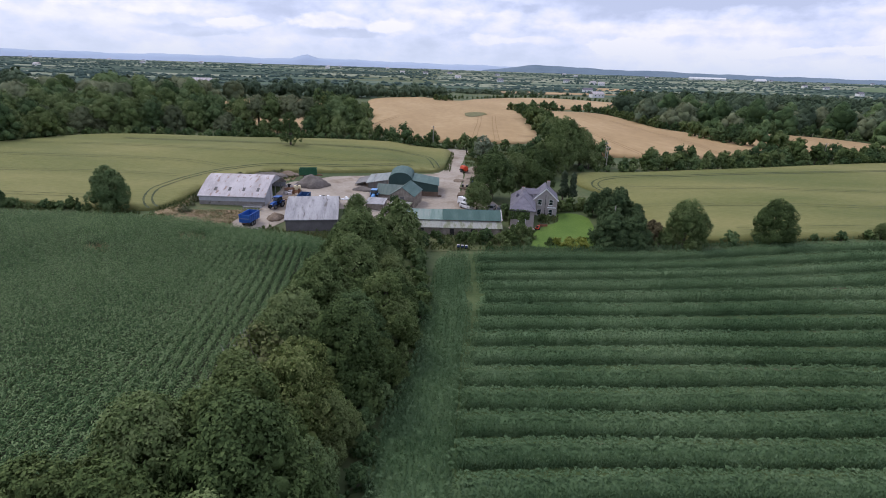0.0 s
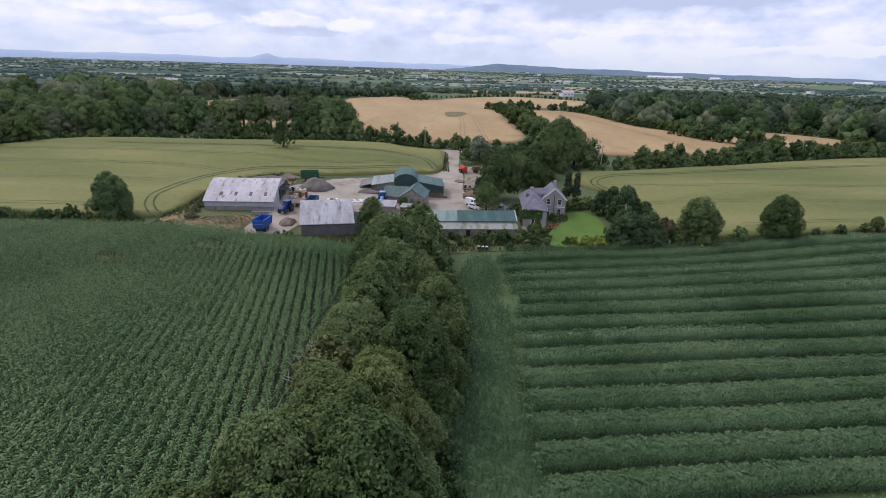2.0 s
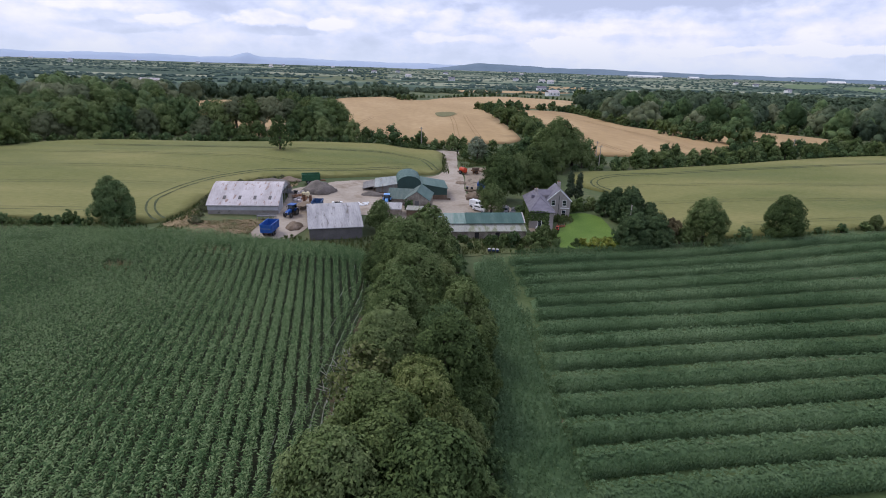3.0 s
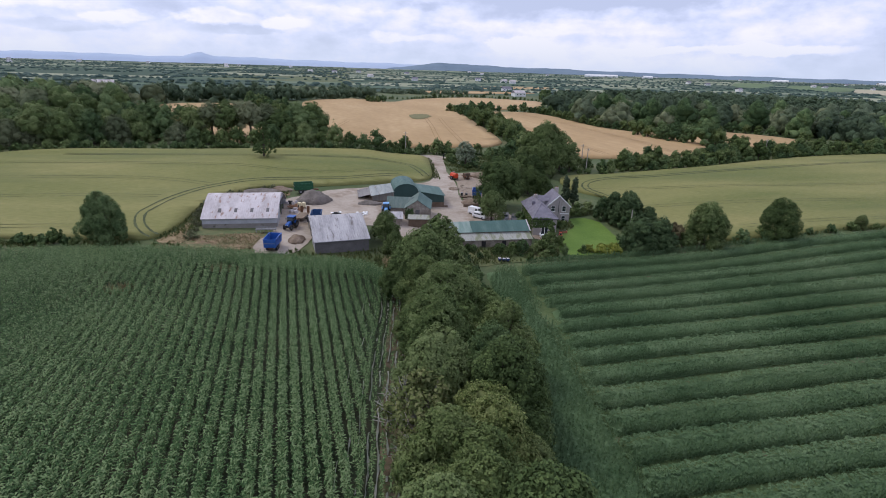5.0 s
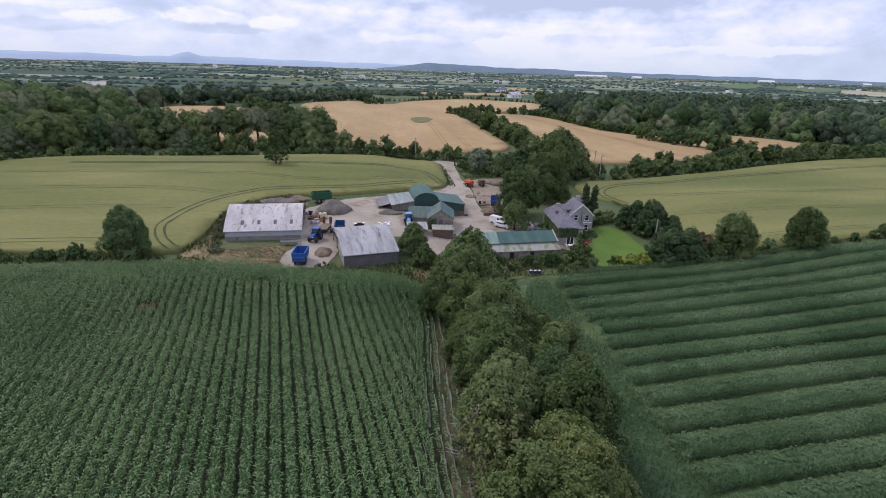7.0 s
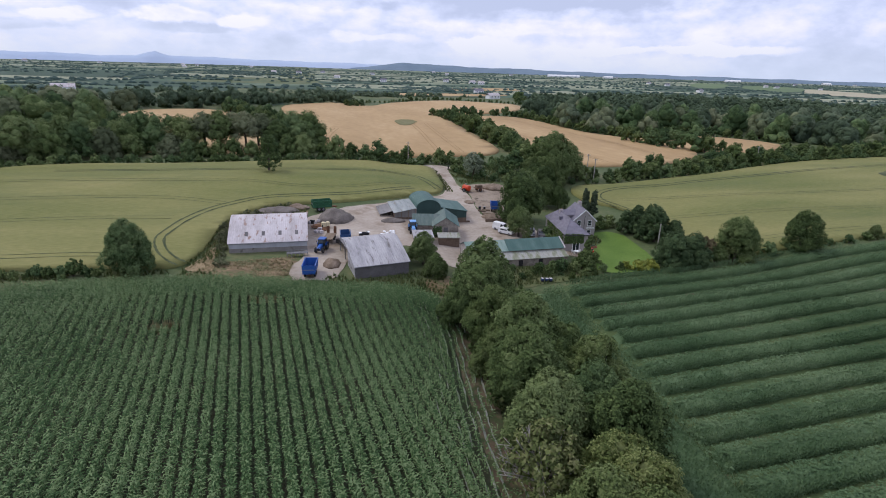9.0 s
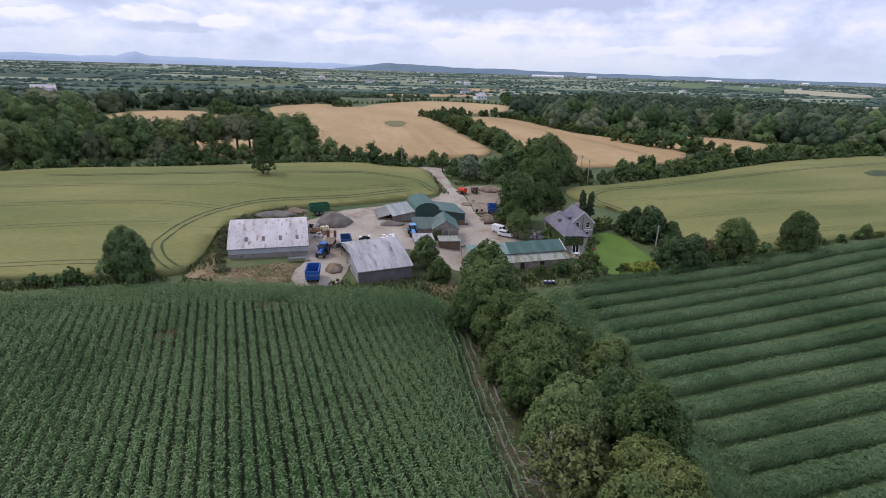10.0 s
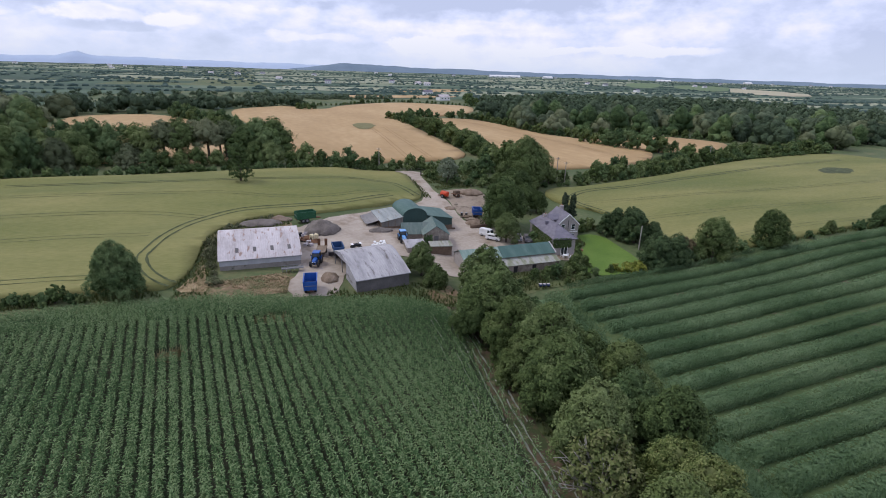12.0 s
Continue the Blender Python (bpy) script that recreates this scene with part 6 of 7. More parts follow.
part("flat_roof", box(-2.5, 2.5, -0.2, 3.75, 1.96, 2.14), M_MOSSY, store)
for k in range(3):
    part("opening", box(2.28, 2.33, 0.5 + k * 1.1, 1.2 + k * 1.1, -0.4, 1.5), M_BLACK, store, "dark doorway")
store = thing("stone_shed", pose(-15.2, 121.5, 3.2, 0, 0, -5), "small stone shed with a grey roof", "shed")
for x0, x1, y0, y1 in ((-2.1, 2.1, 0, 0.35), (-2.1, 2.1, 4.15, 4.5), (-2.1, -1.75, 0.35, 4.15), (1.75, 2.1, 0.35, 4.15)):
    part("wall", box(x0, x1, y0, y1, -1.2, 1.7), M_STONE, store)
part("roof", slab([(-2.3, -0.2, 1.75), (2.3, -0.2, 1.75), (2.3, 4.7, 2.15), (-2.3, 4.7, 2.15)], 0.1), M_FIBRE_GREY, store)
wall = thing("yard_wall", pose(-6.2, 117.6, 2.0, 0, 0, -14), "rough stone wall beside the yard gate", "wall")
part("stones", box(-0.5, 0.5, -4, 4.5, -0.8, 1.5, 0.12), M_STONE, wall)


def long_shed():
    """Long low shed: a green ridge roof with a paler lower roof along its front."""
    top = thing("long_low_shed", pose(-8.0, 109.1, 1.9, 0, 0, 0.8), "long low stone shed with green and grey sheeted roofs", "shed")
    L = 21.8
    part("front_wall", box(0.15, L - 0.15, 0.15, 0.5, -0.8, 1.35), M_STONE, top)
    part("middle_wall", box(0.15, L - 0.15, 2.4, 2.75, -0.8, 2.5), M_STONE, top)
    part("back_wall", box(0.15, L - 0.15, 8.2, 8.55, -0.8, 2.6), M_STONE, top)
    for x in (0.15, L - 0.5):
        part("end_wall", extrude([(0.5, -0.8), (0.5, 1.4), (2.6, 2.4), (5.3, 3.95), (8.2, 2.6), (8.2, -0.8)], "x", x, x + 0.35), M_RENDER, top)
    for i in range(5):
        a, b = L * i / 5 + 0.01, L * (i + 1) / 5 - 0.01
        part("lower_roof", slab([(a, -0.15, 1.4), (b, -0.15, 1.4), (b, 2.5, 2.3), (a, 2.5, 2.3)], 0.06), M_MOSSY, top, "mossy grey lower roof sheet")
    for i, (a, b) in enumerate(((-0.1, 3.0), (3.0, 6.0), (6.0, 8.9))):
        part("upper_roof", slab([(a, 2.15, 2.5), (b - 0.01, 2.15, 2.5), (b - 0.01, 5.3, 4.05), (a, 5.3, 4.05)], 0.06), M_GREEN_PALE, top, "faded green roof sheet")
    for i in range(4):
        a, b = 8.9 + i * 3.25, 8.9 + (i + 1) * 3.25
        part("upper_roof", slab([(a, 2.05, 2.55), (b - 0.01, 2.05, 2.55), (b - 0.01, 5.3, 4.12), (a, 5.3, 4.12)], 0.06), M_GREEN, top, "green painted roof sheet")
    part("back_roof", slab([(-0.1, 5.3, 4.05), (L + 0.1, 5.3, 4.05), (L + 0.1, 8.7, 2.55), (-0.1, 8.7, 2.55)], 0.06), M_GREEN, top)
    part("verge", slab([(L - 0.05, 2.0, 2.62), (L + 0.18, 2.0, 2.62), (L + 0.18, 5.35, 4.2), (L - 0.05, 5.35, 4.2)], 0.1), M_FIBRE, top, "pale verge board")
    for x in (4.0, 10.5, 15.0):
        part("doorway", box(x, x + 0.9, 0.11, 0.16, -0.4, 1.1), M_BLACK, top, "dark doorway")


long_shed()


def farmhouse():
    """Two-storey farmhouse: a hipped front block and a gabled wing."""
    top = thing("farmhouse", pose(18.9, 116.1, 1.75, 0, 0, -8), "grey rendered two-storey farmhouse with a purple slate roof", "house")
    # front block, running back
    x0, x1, y1, eave, ridge = -2.6, 2.65, 15.5, 4.1, 6.25
    part("wall", box(x0, x1, 0, y1, -0.8, eave), M_RENDER, top)
    o = 0.35
    a, b, c, d = (x0 - o, -o, eave - 0.1), (x1 + o, -o, eave - 0.1), (x1 + o, y1 + o, eave - 0.1), (x0 - o, y1 + o, eave - 0.1)
    p, q = (0.0, 5.2, ridge), (0.0, y1 - 1.5, ridge)
    for name, cs in (("front_slope", (a, b, p)), ("side_slope", (b, c, q, p)), ("back_slope", (c, d, q)), ("side_slope", (d, a, p, q))):
        part(name, slab(cs, 0.09), M_SLATE, top)
    for s, e in ((a, p), (b, p), (p, q)):
        part("ridge_tile", tube(Vector(s) + Vector((0, 0, 0.02)), Vector(e) + Vector((0, 0, 0.02)), 0.09, sides=6), M_SLATE, top)
    # gabled wing
    gx0, gx1, gy0, gy1, ge, gr = 2.66, 8.35, 10.4, 18.0, 4.5, 7.15
    gm = (gx0 + gx1) / 2
    for y in (gy0, gy1 - 0.4):
        part("gable_wall", extrude([(gx0, -0.8), (gx1, -0.8), (gx1, ge), (gm, gr - 0.1), (gx0, ge)], "y", y, y + 0.4), M_RENDER, top)
    part("wall", box(gx1 - 0.4, gx1, gy0 + 0.4, gy1 - 0.4, -0.8, ge), M_RENDER, top)
    part("wall", box(gx0 + 0.004, gx0 + 0.4, gy0 + 0.4, gy1 - 0.4, -0.8, ge), M_RENDER, top)
    for s, e in ((gx0 - 0.3, -1), (gx1 + 0.3, 1)):
        part("wing_roof", slab([(gm, gy0 - 0.25, gr), (gm, gy1 + 0.25, gr), (s, gy1 + 0.25, ge - 0.25), (s, gy0 - 0.25, ge - 0.25)], 0.09), M_SLATE, top)
        part("barge_board", slab([(gm, gy0 - 0.32, gr + 0.03), (gm, gy0 - 0.22, gr + 0.03), (s, gy0 - 0.22, ge - 0.22), (s, gy0 - 0.32, ge - 0.22)], 0.24), M_WHITE, top, "white painted barge board")
    part("cross_roof", slab([(0, 14.0, ridge - 0.03), (gm, 14.0, ridge - 0.03), (gm - 0.4, 12.0, ridge - 1.0), (0.4, 12.0, ridge - 1.0)], 0.09), M_SLATE, top)
    ch = part("chimney", box(gm + 0.3, gm + 1.15, gy1 - 1.6, gy1 - 0.7, gr - 1.2, gr + 0.55, 0.03), M_RENDER, top, "rendered chimney stack")
    for k in range(2):
        part("chimney_pot", tube((gm + 0.52 + 0.4 * k, gy1 - 1.15, gr + 0.55), (gm + 0.52 + 0.4 * k, gy1 - 1.15, gr + 0.8), 0.12, 0.1), M_BRICK, ch)
    ch = part("chimney", box(-0.45, 0.45, 12.0, 12.7, ridge - 0.4, ridge + 0.5, 0.03), M_RENDER, top, "rendered chimney stack")
    part("chimney_pot", tube((0, 12.35, ridge + 0.5), (0, 12.35, ridge + 0.75), 0.12, 0.1), M_BRICK, ch)
    for x in (gm - 1.35, gm + 1.35):
        for z, h in ((0.55, 1.35), (3.1, 1.25)):
            window(top, x, z, 0.85, h, gy0)
    part("string_course", box(gm + 0.5, gx1 - 0.2, gy0 - 0.06, gy0 - 0.004, 2.35, 2.6), M_WHITE, top, "white painted band")
    part("downpipe", tube((gm, gy0 - 0.09, -0.5), (gm, gy0 - 0.09, 5.6), 0.06), M_BLACK, top, "black downpipe")
    # glazed doors and a window in the front block
    door = part("garden_door", box(-0.75, 0.75, -0.05, 0.02, -0.2, 1.95), M_GLASS, top, "white-framed glazed garden doors")
    bm = box(-0.85, -0.72, -0.09, 0.03, -0.2, 2.08)
    box(0.72, 0.85, -0.09, 0.03, -0.2, 2.08, bm=bm)
    box(-0.06, 0.06, -0.09, 0.03, -0.2, 1.95, bm=bm)
    box(-0.72, 0.72, -0.09, 0.03, 1.95, 2.08, bm=bm)
    part("frame", bm, M_WHITE, door, "white painted frame")
    part("gutter", tube((x0 - o, -o - 0.05, eave - 0.14), (x1 + o, -o - 0.05, eave - 0.14), 0.07), M_BLACK, top)
    part("climber", leaf_sheet(31, -2.9, 1.6, -0.2, 2.0, 4.2, 700, 0.2), M_LEAF, top, "climbing creeper under the eaves")
    # creeper on the long west side
    bm = leaf_sheet(32, -13.5, -1.0, -0.2, -0.2, 4.0, 1500, 0.22)
    bmesh.ops.rotate(bm, verts=bm.verts, cent=(0, 0, 0), matrix=Matrix.Rotation(radians(-90), 3, "Z"))
    bmesh.ops.translate(bm, verts=bm.verts, vec=(x0, 0, 0))
    part("climber", bm, M_LEAF_WARM, top, "climbing creeper on the long wall")
    part("roof_vent", box(-1.6, -0.9, 8.0, 8.8, 5.2, 6.05, 0.05), M_SLATE, top, "small slate-hung roof vent")


farmhouse()

# far houses and sheds, pale specks among the hedges
def far_house(x, y, w, d, h, label, group, roof):
    top = thing("distant_house", pose(x, y, ground(x, y), 0, 0, (x * 7 + y) % 40 - 20), label, "house", group)
    part("wall", box(-w / 2, w / 2, -d / 2, d / 2, -1, h), M_WHITE, top)
    for s in (-1, 1):
        part("roof", slab([(-w / 2 - 0.3, 0, h + d * 0.33), (w / 2 + 0.3, 0, h + d * 0.33), (w / 2 + 0.3, s * (d / 2 + 0.3), h), (-w / 2 - 0.3, s * (d / 2 + 0.3), h)], 0.15), roof, top)
    for k in range(3):
        part("window", box(-w / 2 + w * (k + 0.6) / 3.2, -w / 2 + w * (k + 0.9) / 3.2, -d / 2 - 0.05, -d / 2 + 0.02, h * 0.45, h * 0.75), M_GLASS, top)


far_house(181, 648, 15, 9, 4, "low white bungalow beyond the barley", "", M_FIBRE)
far_house(-258, 600, 19, 10, 4.5, "long white shed among distant trees", "", M_FIBRE)
hr = np.random.default_rng(77)
for k in range(44):
    y = 720 + 3000 * float(hr.random()) ** 0.7
    x = float(hr.uniform(-0.8, 1.5)) * y
    s = 1 + y / 5000
    far_house(x, y, 11 * s, 7 * s, 4 * s, "distant white farmhouse among hedges", "distant farmhouses", M_SLATE if k % 3 else M_FIBRE)
for x, y, w in ((1480, 3080, 150), (1385, 3040, 90), (1720, 3020, 60), (2500, 2900, 90), (3050, 2750, 60)):
    far_house(x, y, w, 22, 7, "long pale factory roofs on the horizon", "distant factory sheds", M_WHITE)

# ---- vehicles and yard things ----
def wheel(parent, x, y, r, w, rim_mat, side):
    """A wheel on an axle along y: tyre with lugs under the thing, rim on it."""
    bm = bmesh.new()
    n = 20
    prof = [(0.62, -0.5), (0.93, -0.5), (1.0, -0.36), (1.0, 0.36), (0.93, 0.5), (0.62, 0.5)]
    rings = [[bm.verts.new((x + r * k * (1 + 0.02 * (i % 2)) * math.cos(2 * math.pi * i / n), y + w * v, r + r * k * math.sin(2 * math.pi * i / n))) for k, v in prof] for i in range(n)]
    for a, b in zip(rings, rings[1:] + rings[:1]):
        for j in range(len(prof)):
            q = (j + 1) % len(prof)
            bm.faces.new((a[j], a[q], b[q], b[j]))
    tyre = part("tyre", bm, M_TYRE, parent)
    bm = tube((x, y - w * 0.28, r), (x, y + w * 0.28, r), r * 0.63, sides=16)
    tube((x, y - w * 0.4, r), (x, y + w * 0.4, r), r * 0.2, sides=8, bm=bm)
    part("rim", bm, rim_mat, tyre)


def tractor(m, body, cab_roof, label):
    """A farm tractor that faces +x."""
    top = thing("tractor", m, label, "tractor", "tractors in the yard")
    bm = extrude([(0.55, 0.75), (2.55, 0.75), (2.62, 1.15), (2.35, 1.55), (0.55, 1.75)], "y", -0.42, 0.42)
    bmesh.ops.bevel(bm, geom=bm.edges[:], offset=0.06, segments=2, affect="EDGES")
    part("bonnet", bm, body, top)
    part("chassis", box(-1.2, 2.3, -0.28, 0.28, 0.55, 0.95, 0.04), M_BLACK, top)
    part("grille", box(2.56, 2.66, -0.3, 0.3, 0.8, 1.2, 0.02), M_BLACK, top)
    cab = part("cab", extrude([(-1.1, 1.2), (0.5, 1.2), (0.62, 1.9), (0.38, 2.62), (-1.0, 2.62), (-1.25, 1.9)], "y", -0.74, 0.74), M_GLASS, top, "glazed cab")
    for x0, x1 in ((0.5, 0.38), (-1.12, -1.02), (-0.35, -0.35)):
        for s in (-1, 1):
            part("pillar", tube((x0, s * 0.76, 1.2), (x1, s * 0.76, 2.64), 0.045, sides=6), M_BLACK, cab)
    part("roof", box(-1.25, 0.62, -0.82, 0.82, 2.62, 2.84, 0.08), cab_roof, cab)
    for s in (-1, 1):
        wheel(top, -0.75, s * 0.88, 0.86, 0.52, M_STEEL, s)
        wheel(top, 1.95, s * 0.82, 0.60, 0.42, M_STEEL, s)
        bm = bmesh.new()
        rings = [[bm.verts.new((-0.75 + 0.97 * math.cos(math.radians(a)), s * 0.88 + d, 0.86 + 0.97 * math.sin(math.radians(a)))) for d in (-0.3, 0.3)] for a in range(25, 160, 15)]
        for a, b in zip(rings, rings[1:]):
            bm.faces.new((a[0], a[1], b[1], b[0]))
        bmesh.ops.solidify(bm, geom=bm.faces[:], thickness=0.04)
        part("mudguard", bm, body, top)
        part("headlight", box(2.5, 2.64, s * 0.3 - 0.09, s * 0.3 + 0.09, 1.2, 1.34, 0.02), M_WHITE, top)
        part("mirror", box(0.42, 0.5, s * 1.05 - 0.12, s * 1.05 + 0.12, 2.0, 2.35, 0.02), M_BLACK, top)
    part("exhaust", tube((0.62, 0.5, 1.6), (0.62, 0.5, 2.75), 0.06), M_BLACK, top)
    part("linkage", box(-1.9, -1.2, -0.4, 0.4, 0.6, 0.75, 0.03), M_BLACK, top)
    return top


tractor(pose(-37.2, 119.2, ground(-37.2, 119.2, 0.1), 0, 0, 250) @ Matrix.Scale(0.9, 4), M_BLUE, M_BLUE, "blue tractor hitched to a low-loader in the yard")
tractor(pose(-16.2, 129.4, ground(-16.2, 129.4, 0.1), 0, 0, 266) @ Matrix.Scale(0.9, 4), M_BLUE_LIGHT, M_BLUE_LIGHT, "light blue tractor parked before the barn")


def tub_trailer(m, L, W, H, mat, inside_mat, label, group, tail=True):
    """A high-sided tipping trailer, open on top."""
    top = thing("tipping_trailer", m, label, "trailer", group)
    z = 0.95
    part("floor", box(0, L, -W / 2, W / 2, z, z + 0.08), inside_mat, top)
    for s in (-1, 1):
        side = part("side_panel", extrude([(s * W / 2, z), (s * (W / 2 + 0.12), z + H), (s * (W / 2 + 0.06), z + H), (s * (W / 2 - 0.06), z)], "x", 0, L), mat, top)
        for k in range(6):
            x = 0.12 + (L - 0.24) * k / 5
            part("rib", extrude([(s * W / 2, z), (s * (W / 2 + 0.14), z + H), (s * (W / 2 + 0.22), z + H), (s * (W / 2 + 0.08), z)], "x", x - 0.06, x + 0.06), mat, side)
        part("rail", box(-0.02, L + 0.02, s * (W / 2 + 0.12) - 0.08, s * (W / 2 + 0.12) + 0.08, z + H - 0.05, z + H + 0.07), mat, side)
        part("rail", box(-0.02, L + 0.02, s * (W / 2 + 0.09) - 0.05, s * (W / 2 + 0.09) + 0.05, z + H * 0.5, z + H * 0.5 + 0.1), mat, side)
    part("headboard", box(L - 0.06, L, -W / 2, W / 2, z, z + H + 0.05), mat, top)
    if tail:
        gate = part("tailgate", box(-0.07, 0, -W / 2 - 0.1, W / 2 + 0.1, z, z + H), mat, top)
        for k in range(4):
            y = -W / 2 + W * k / 3
            part("rib", box(-0.14, -0.07, y - 0.06, y + 0.06, z, z + H), mat, gate)
        part("bar", box(-0.15, -0.07, -W / 2, W / 2, z + H * 0.48, z + H * 0.55), M_STEEL, gate)
    part("chassis", box(-0.1, L + 1.3, -0.4, 0.4, 0.7, 0.93), M_RUST, top)
    for x in (L * 0.3, L * 0.52):
        for s in (-1, 1):
            wheel(top, x, s * (W / 2 - 0.15), 0.5, 0.36, M_STEEL, s)
    part("drawbar", tube((L, 0, 0.75), (L + 1.6, 0, 0.65), 0.09), M_RUST, top)
    return top


tub_trailer(pose(-40.0, 105.6, ground(-40.4, 107.4, 0.1), 0, 0, 82), 4.4, 2.1, 1.65, M_BLUE, M_BLUE_IN, "blue high-sided tipping trailer beside the maize", "blue trailers")
tub_trailer(pose(-32.2, 121.6, ground(-32, 122, 0.1), 0, 0, 88), 4.0, 1.9, 1.25, M_BLUE_DULL, M_BLUE_IN, "blue tipping trailer behind the grey shed", "blue trailers")
tub_trailer(pose(-38.6, 145.4, ground(-37, 146, 0.1), 0, 0, 12), 4.6, 2.2, 1.7, M_TRAILER_GREEN, M_TRAILER_GREEN, "dark green slatted trailer at the wheat edge", "", True)
tub_trailer(pose(10.2, 146.5, ground(10.5, 147.5, 0.0), 0, 0, 75), 3.2, 2.3, 1.6, M_BLUE, M_BLUE_IN, "blue trailer standing under the yard tree", "blue trailers")

# low-loader with its ramps up
low = thing("low_loader", pose(-36.1, 122.2, ground(-35.6, 124, 0.1), 0, 0, 76), "low-loader trailer with raised rusty ramps", "trailer")
part("deck", box(0.3, 5.0, -1.05, 1.05, 0.75, 0.95, 0.03), M_TIMBER, low, "worn plank deck")
part("drawbar", tube((0.3, 0, 0.8), (-0.9, 0, 0.7), 0.1), M_RUST, low)
for s in (-1, 1):
    part("ramp", extrude([(4.95, 0.8), (5.1, 0.8), (5.35, 2.4), (5.2, 2.4)], "y", s * 0.75 - 0.3, s * 0.75 + 0.3), M_RUST, low)
    for x in (3.0, 3.9):
        wheel(low, x, s * 0.95, 0.38, 0.26, M_STEEL, s)

rack = thing("feed_rack", pose(-44.2, 116.6, ground(-43, 116.6, 0.1), 0, 0, 2), "long grey steel feed rack beside the shed wall", "feed rack")
part("tray", box(0, 4.2, -0.45, 0.45, 0.55, 0.75, 0.03), M_STEEL, rack)
for k in range(6):
    part("leg", box(0.1 + k * 0.78, 0.2 + k * 0.78, -0.4, -0.3, 0, 0.56), M_STEEL, rack)
for s in (-1, 1):
    part("rail", box(0, 4.2, s * 0.45 - 0.04, s * 0.45 + 0.04, 1.05, 1.13), M_STEEL, rack)
    for k in range(8):
        part("bar", box(0.1 + k * 0.56, 0.15 + k * 0.56, s * 0.45 - 0.03, s * 0.45 + 0.03, 0.75, 1.06), M_STEEL, rack)


def car(m, label, L, W, roofline, paint, group):
    """A car or van that faces +x, from its side outline."""
    top = thing("car", m, label, "car", group)
    low, shoulder = 0.28, 0.92
    bm = extrude([(-L / 2, low), (L / 2, low), (L / 2 + 0.03, 0.6), (L / 2 - 0.15, 0.85), (L / 2 - 1.0, shoulder + 0.05), (-L / 2 + 0.1, shoulder + 0.05), (-L / 2 - 0.03, 0.6)], "y", -W / 2, W / 2)
    bmesh.ops.bevel(bm, geom=bm.edges[:], offset=0.07, segments=2, affect="EDGES")
    part("body", bm, paint, top)
    cab = extrude([(u, z) for u, z in roofline], "y", -W / 2 + 0.1, W / 2 - 0.1)
    bmesh.ops.bevel(cab, geom=cab.edges[:], offset=0.05, segments=2, affect="EDGES")
    part("cabin", cab, paint, top)
    tops = [p for p in roofline if p[1] > shoulder + 0.3]
    f0, f1 = roofline[1], roofline[2]
    a = (f0[0] * 0.85 + f1[0] * 0.15 + 0.03, f0[1] * 0.85 + f1[1] * 0.15)
    b = (f0[0] * 0.15 + f1[0] * 0.85 + 0.03, f0[1] * 0.15 + f1[1] * 0.85)
    part("windscreen", extrude([a, b, (b[0] - 0.06, b[1]), (a[0] - 0.06, a[1])], "y", -W / 2 + 0.2, W / 2 - 0.2), M_GLASS, top)
    zt = max(p[1] for p in roofline)
    for s in (-1, 1):
        back = -L / 2 + 0.6 if zt < 1.6 else 0.15
        part("side_window", extrude([(back, 1.02), (f0[0] - 0.25, 1.02), (f1[0] - 0.08, zt - 0.16), (back + 0.1, zt - 0.16)], "y", s * (W / 2 - 0.1) - 0.012, s * (W / 2 - 0.1) + 0.012), M_GLASS, top)
        part("headlight", box(L / 2 - 0.22, L / 2 - 0.02, s * (W / 2 - 0.3) - 0.18, s * (W / 2 - 0.3) + 0.18, 0.62, 0.78, 0.02), M_GLASS, top)
        for x in (-L * 0.3, L * 0.31):
            wheel(top, x, s * (W / 2 - 0.1), 0.31, 0.22, M_STEEL, s)
    part("number_plate", box(L / 2 + 0.03, L / 2 + 0.05, -0.26, 0.26, 0.42, 0.52), M_WHITE, top)
    return top


HATCH = [(-1.95, 0.9), (1.0, 0.9), (0.35, 1.45), (-1.55, 1.48), (-1.9, 1.1)]
VAN = [(-2.2, 0.9), (1.45, 0.9), (0.75, 1.78), (0.2, 1.88), (-2.1, 1.88)]
car(pose(6.6, 131.8, ground(6.6, 131.8, 0.12), 0, 0, -52), "white panel van parked in the yard", 4.3, 1.7, VAN, M_WHITE, "cars in the yard")
car(pose(6.9, 129.0, ground(6.9, 129, 0.12), 0, 0, -48), "white hatchback parked beside the van", 3.8, 1.65, HATCH, M_WHITE, "cars in the yard")
car(pose(12.9, 127.6, ground(12.9, 127.6, 0.12), 0, 0, 250), "silver-grey car parked behind the long shed", 4.0, 1.7, HATCH, M_STEEL, "cars in the yard")
car(pose(15.0, 126.4, ground(15, 126.4, 0.12), 0, 0, 250), "dark car parked behind the long shed", 4.1, 1.75, HATCH, M_DARKWALL, "cars in the yard")
quad = thing("quad_bike", pose(-27.8, 125.8, ground(-27.8, 125.8, 0.12), 0, 0, 12) @ Matrix.Scale(1.2, 4), "small dark quad bike with pale racks in the yard", "quad bike")
part("body", box(-0.85, 0.85, -0.32, 0.32, 0.45, 0.85, 0.1), M_BLACK, quad)
part("seat", box(-0.55, 0.2, -0.17, 0.17, 0.85, 1.0, 0.05), M_BLACK, quad)
part("rack", box(-1.05, -0.55, -0.42, 0.42, 0.92, 0.98, 0.02), M_WHITE, quad)
part("rack", box(0.55, 1.0, -0.42, 0.42, 0.92, 0.98, 0.02), M_WHITE, quad)
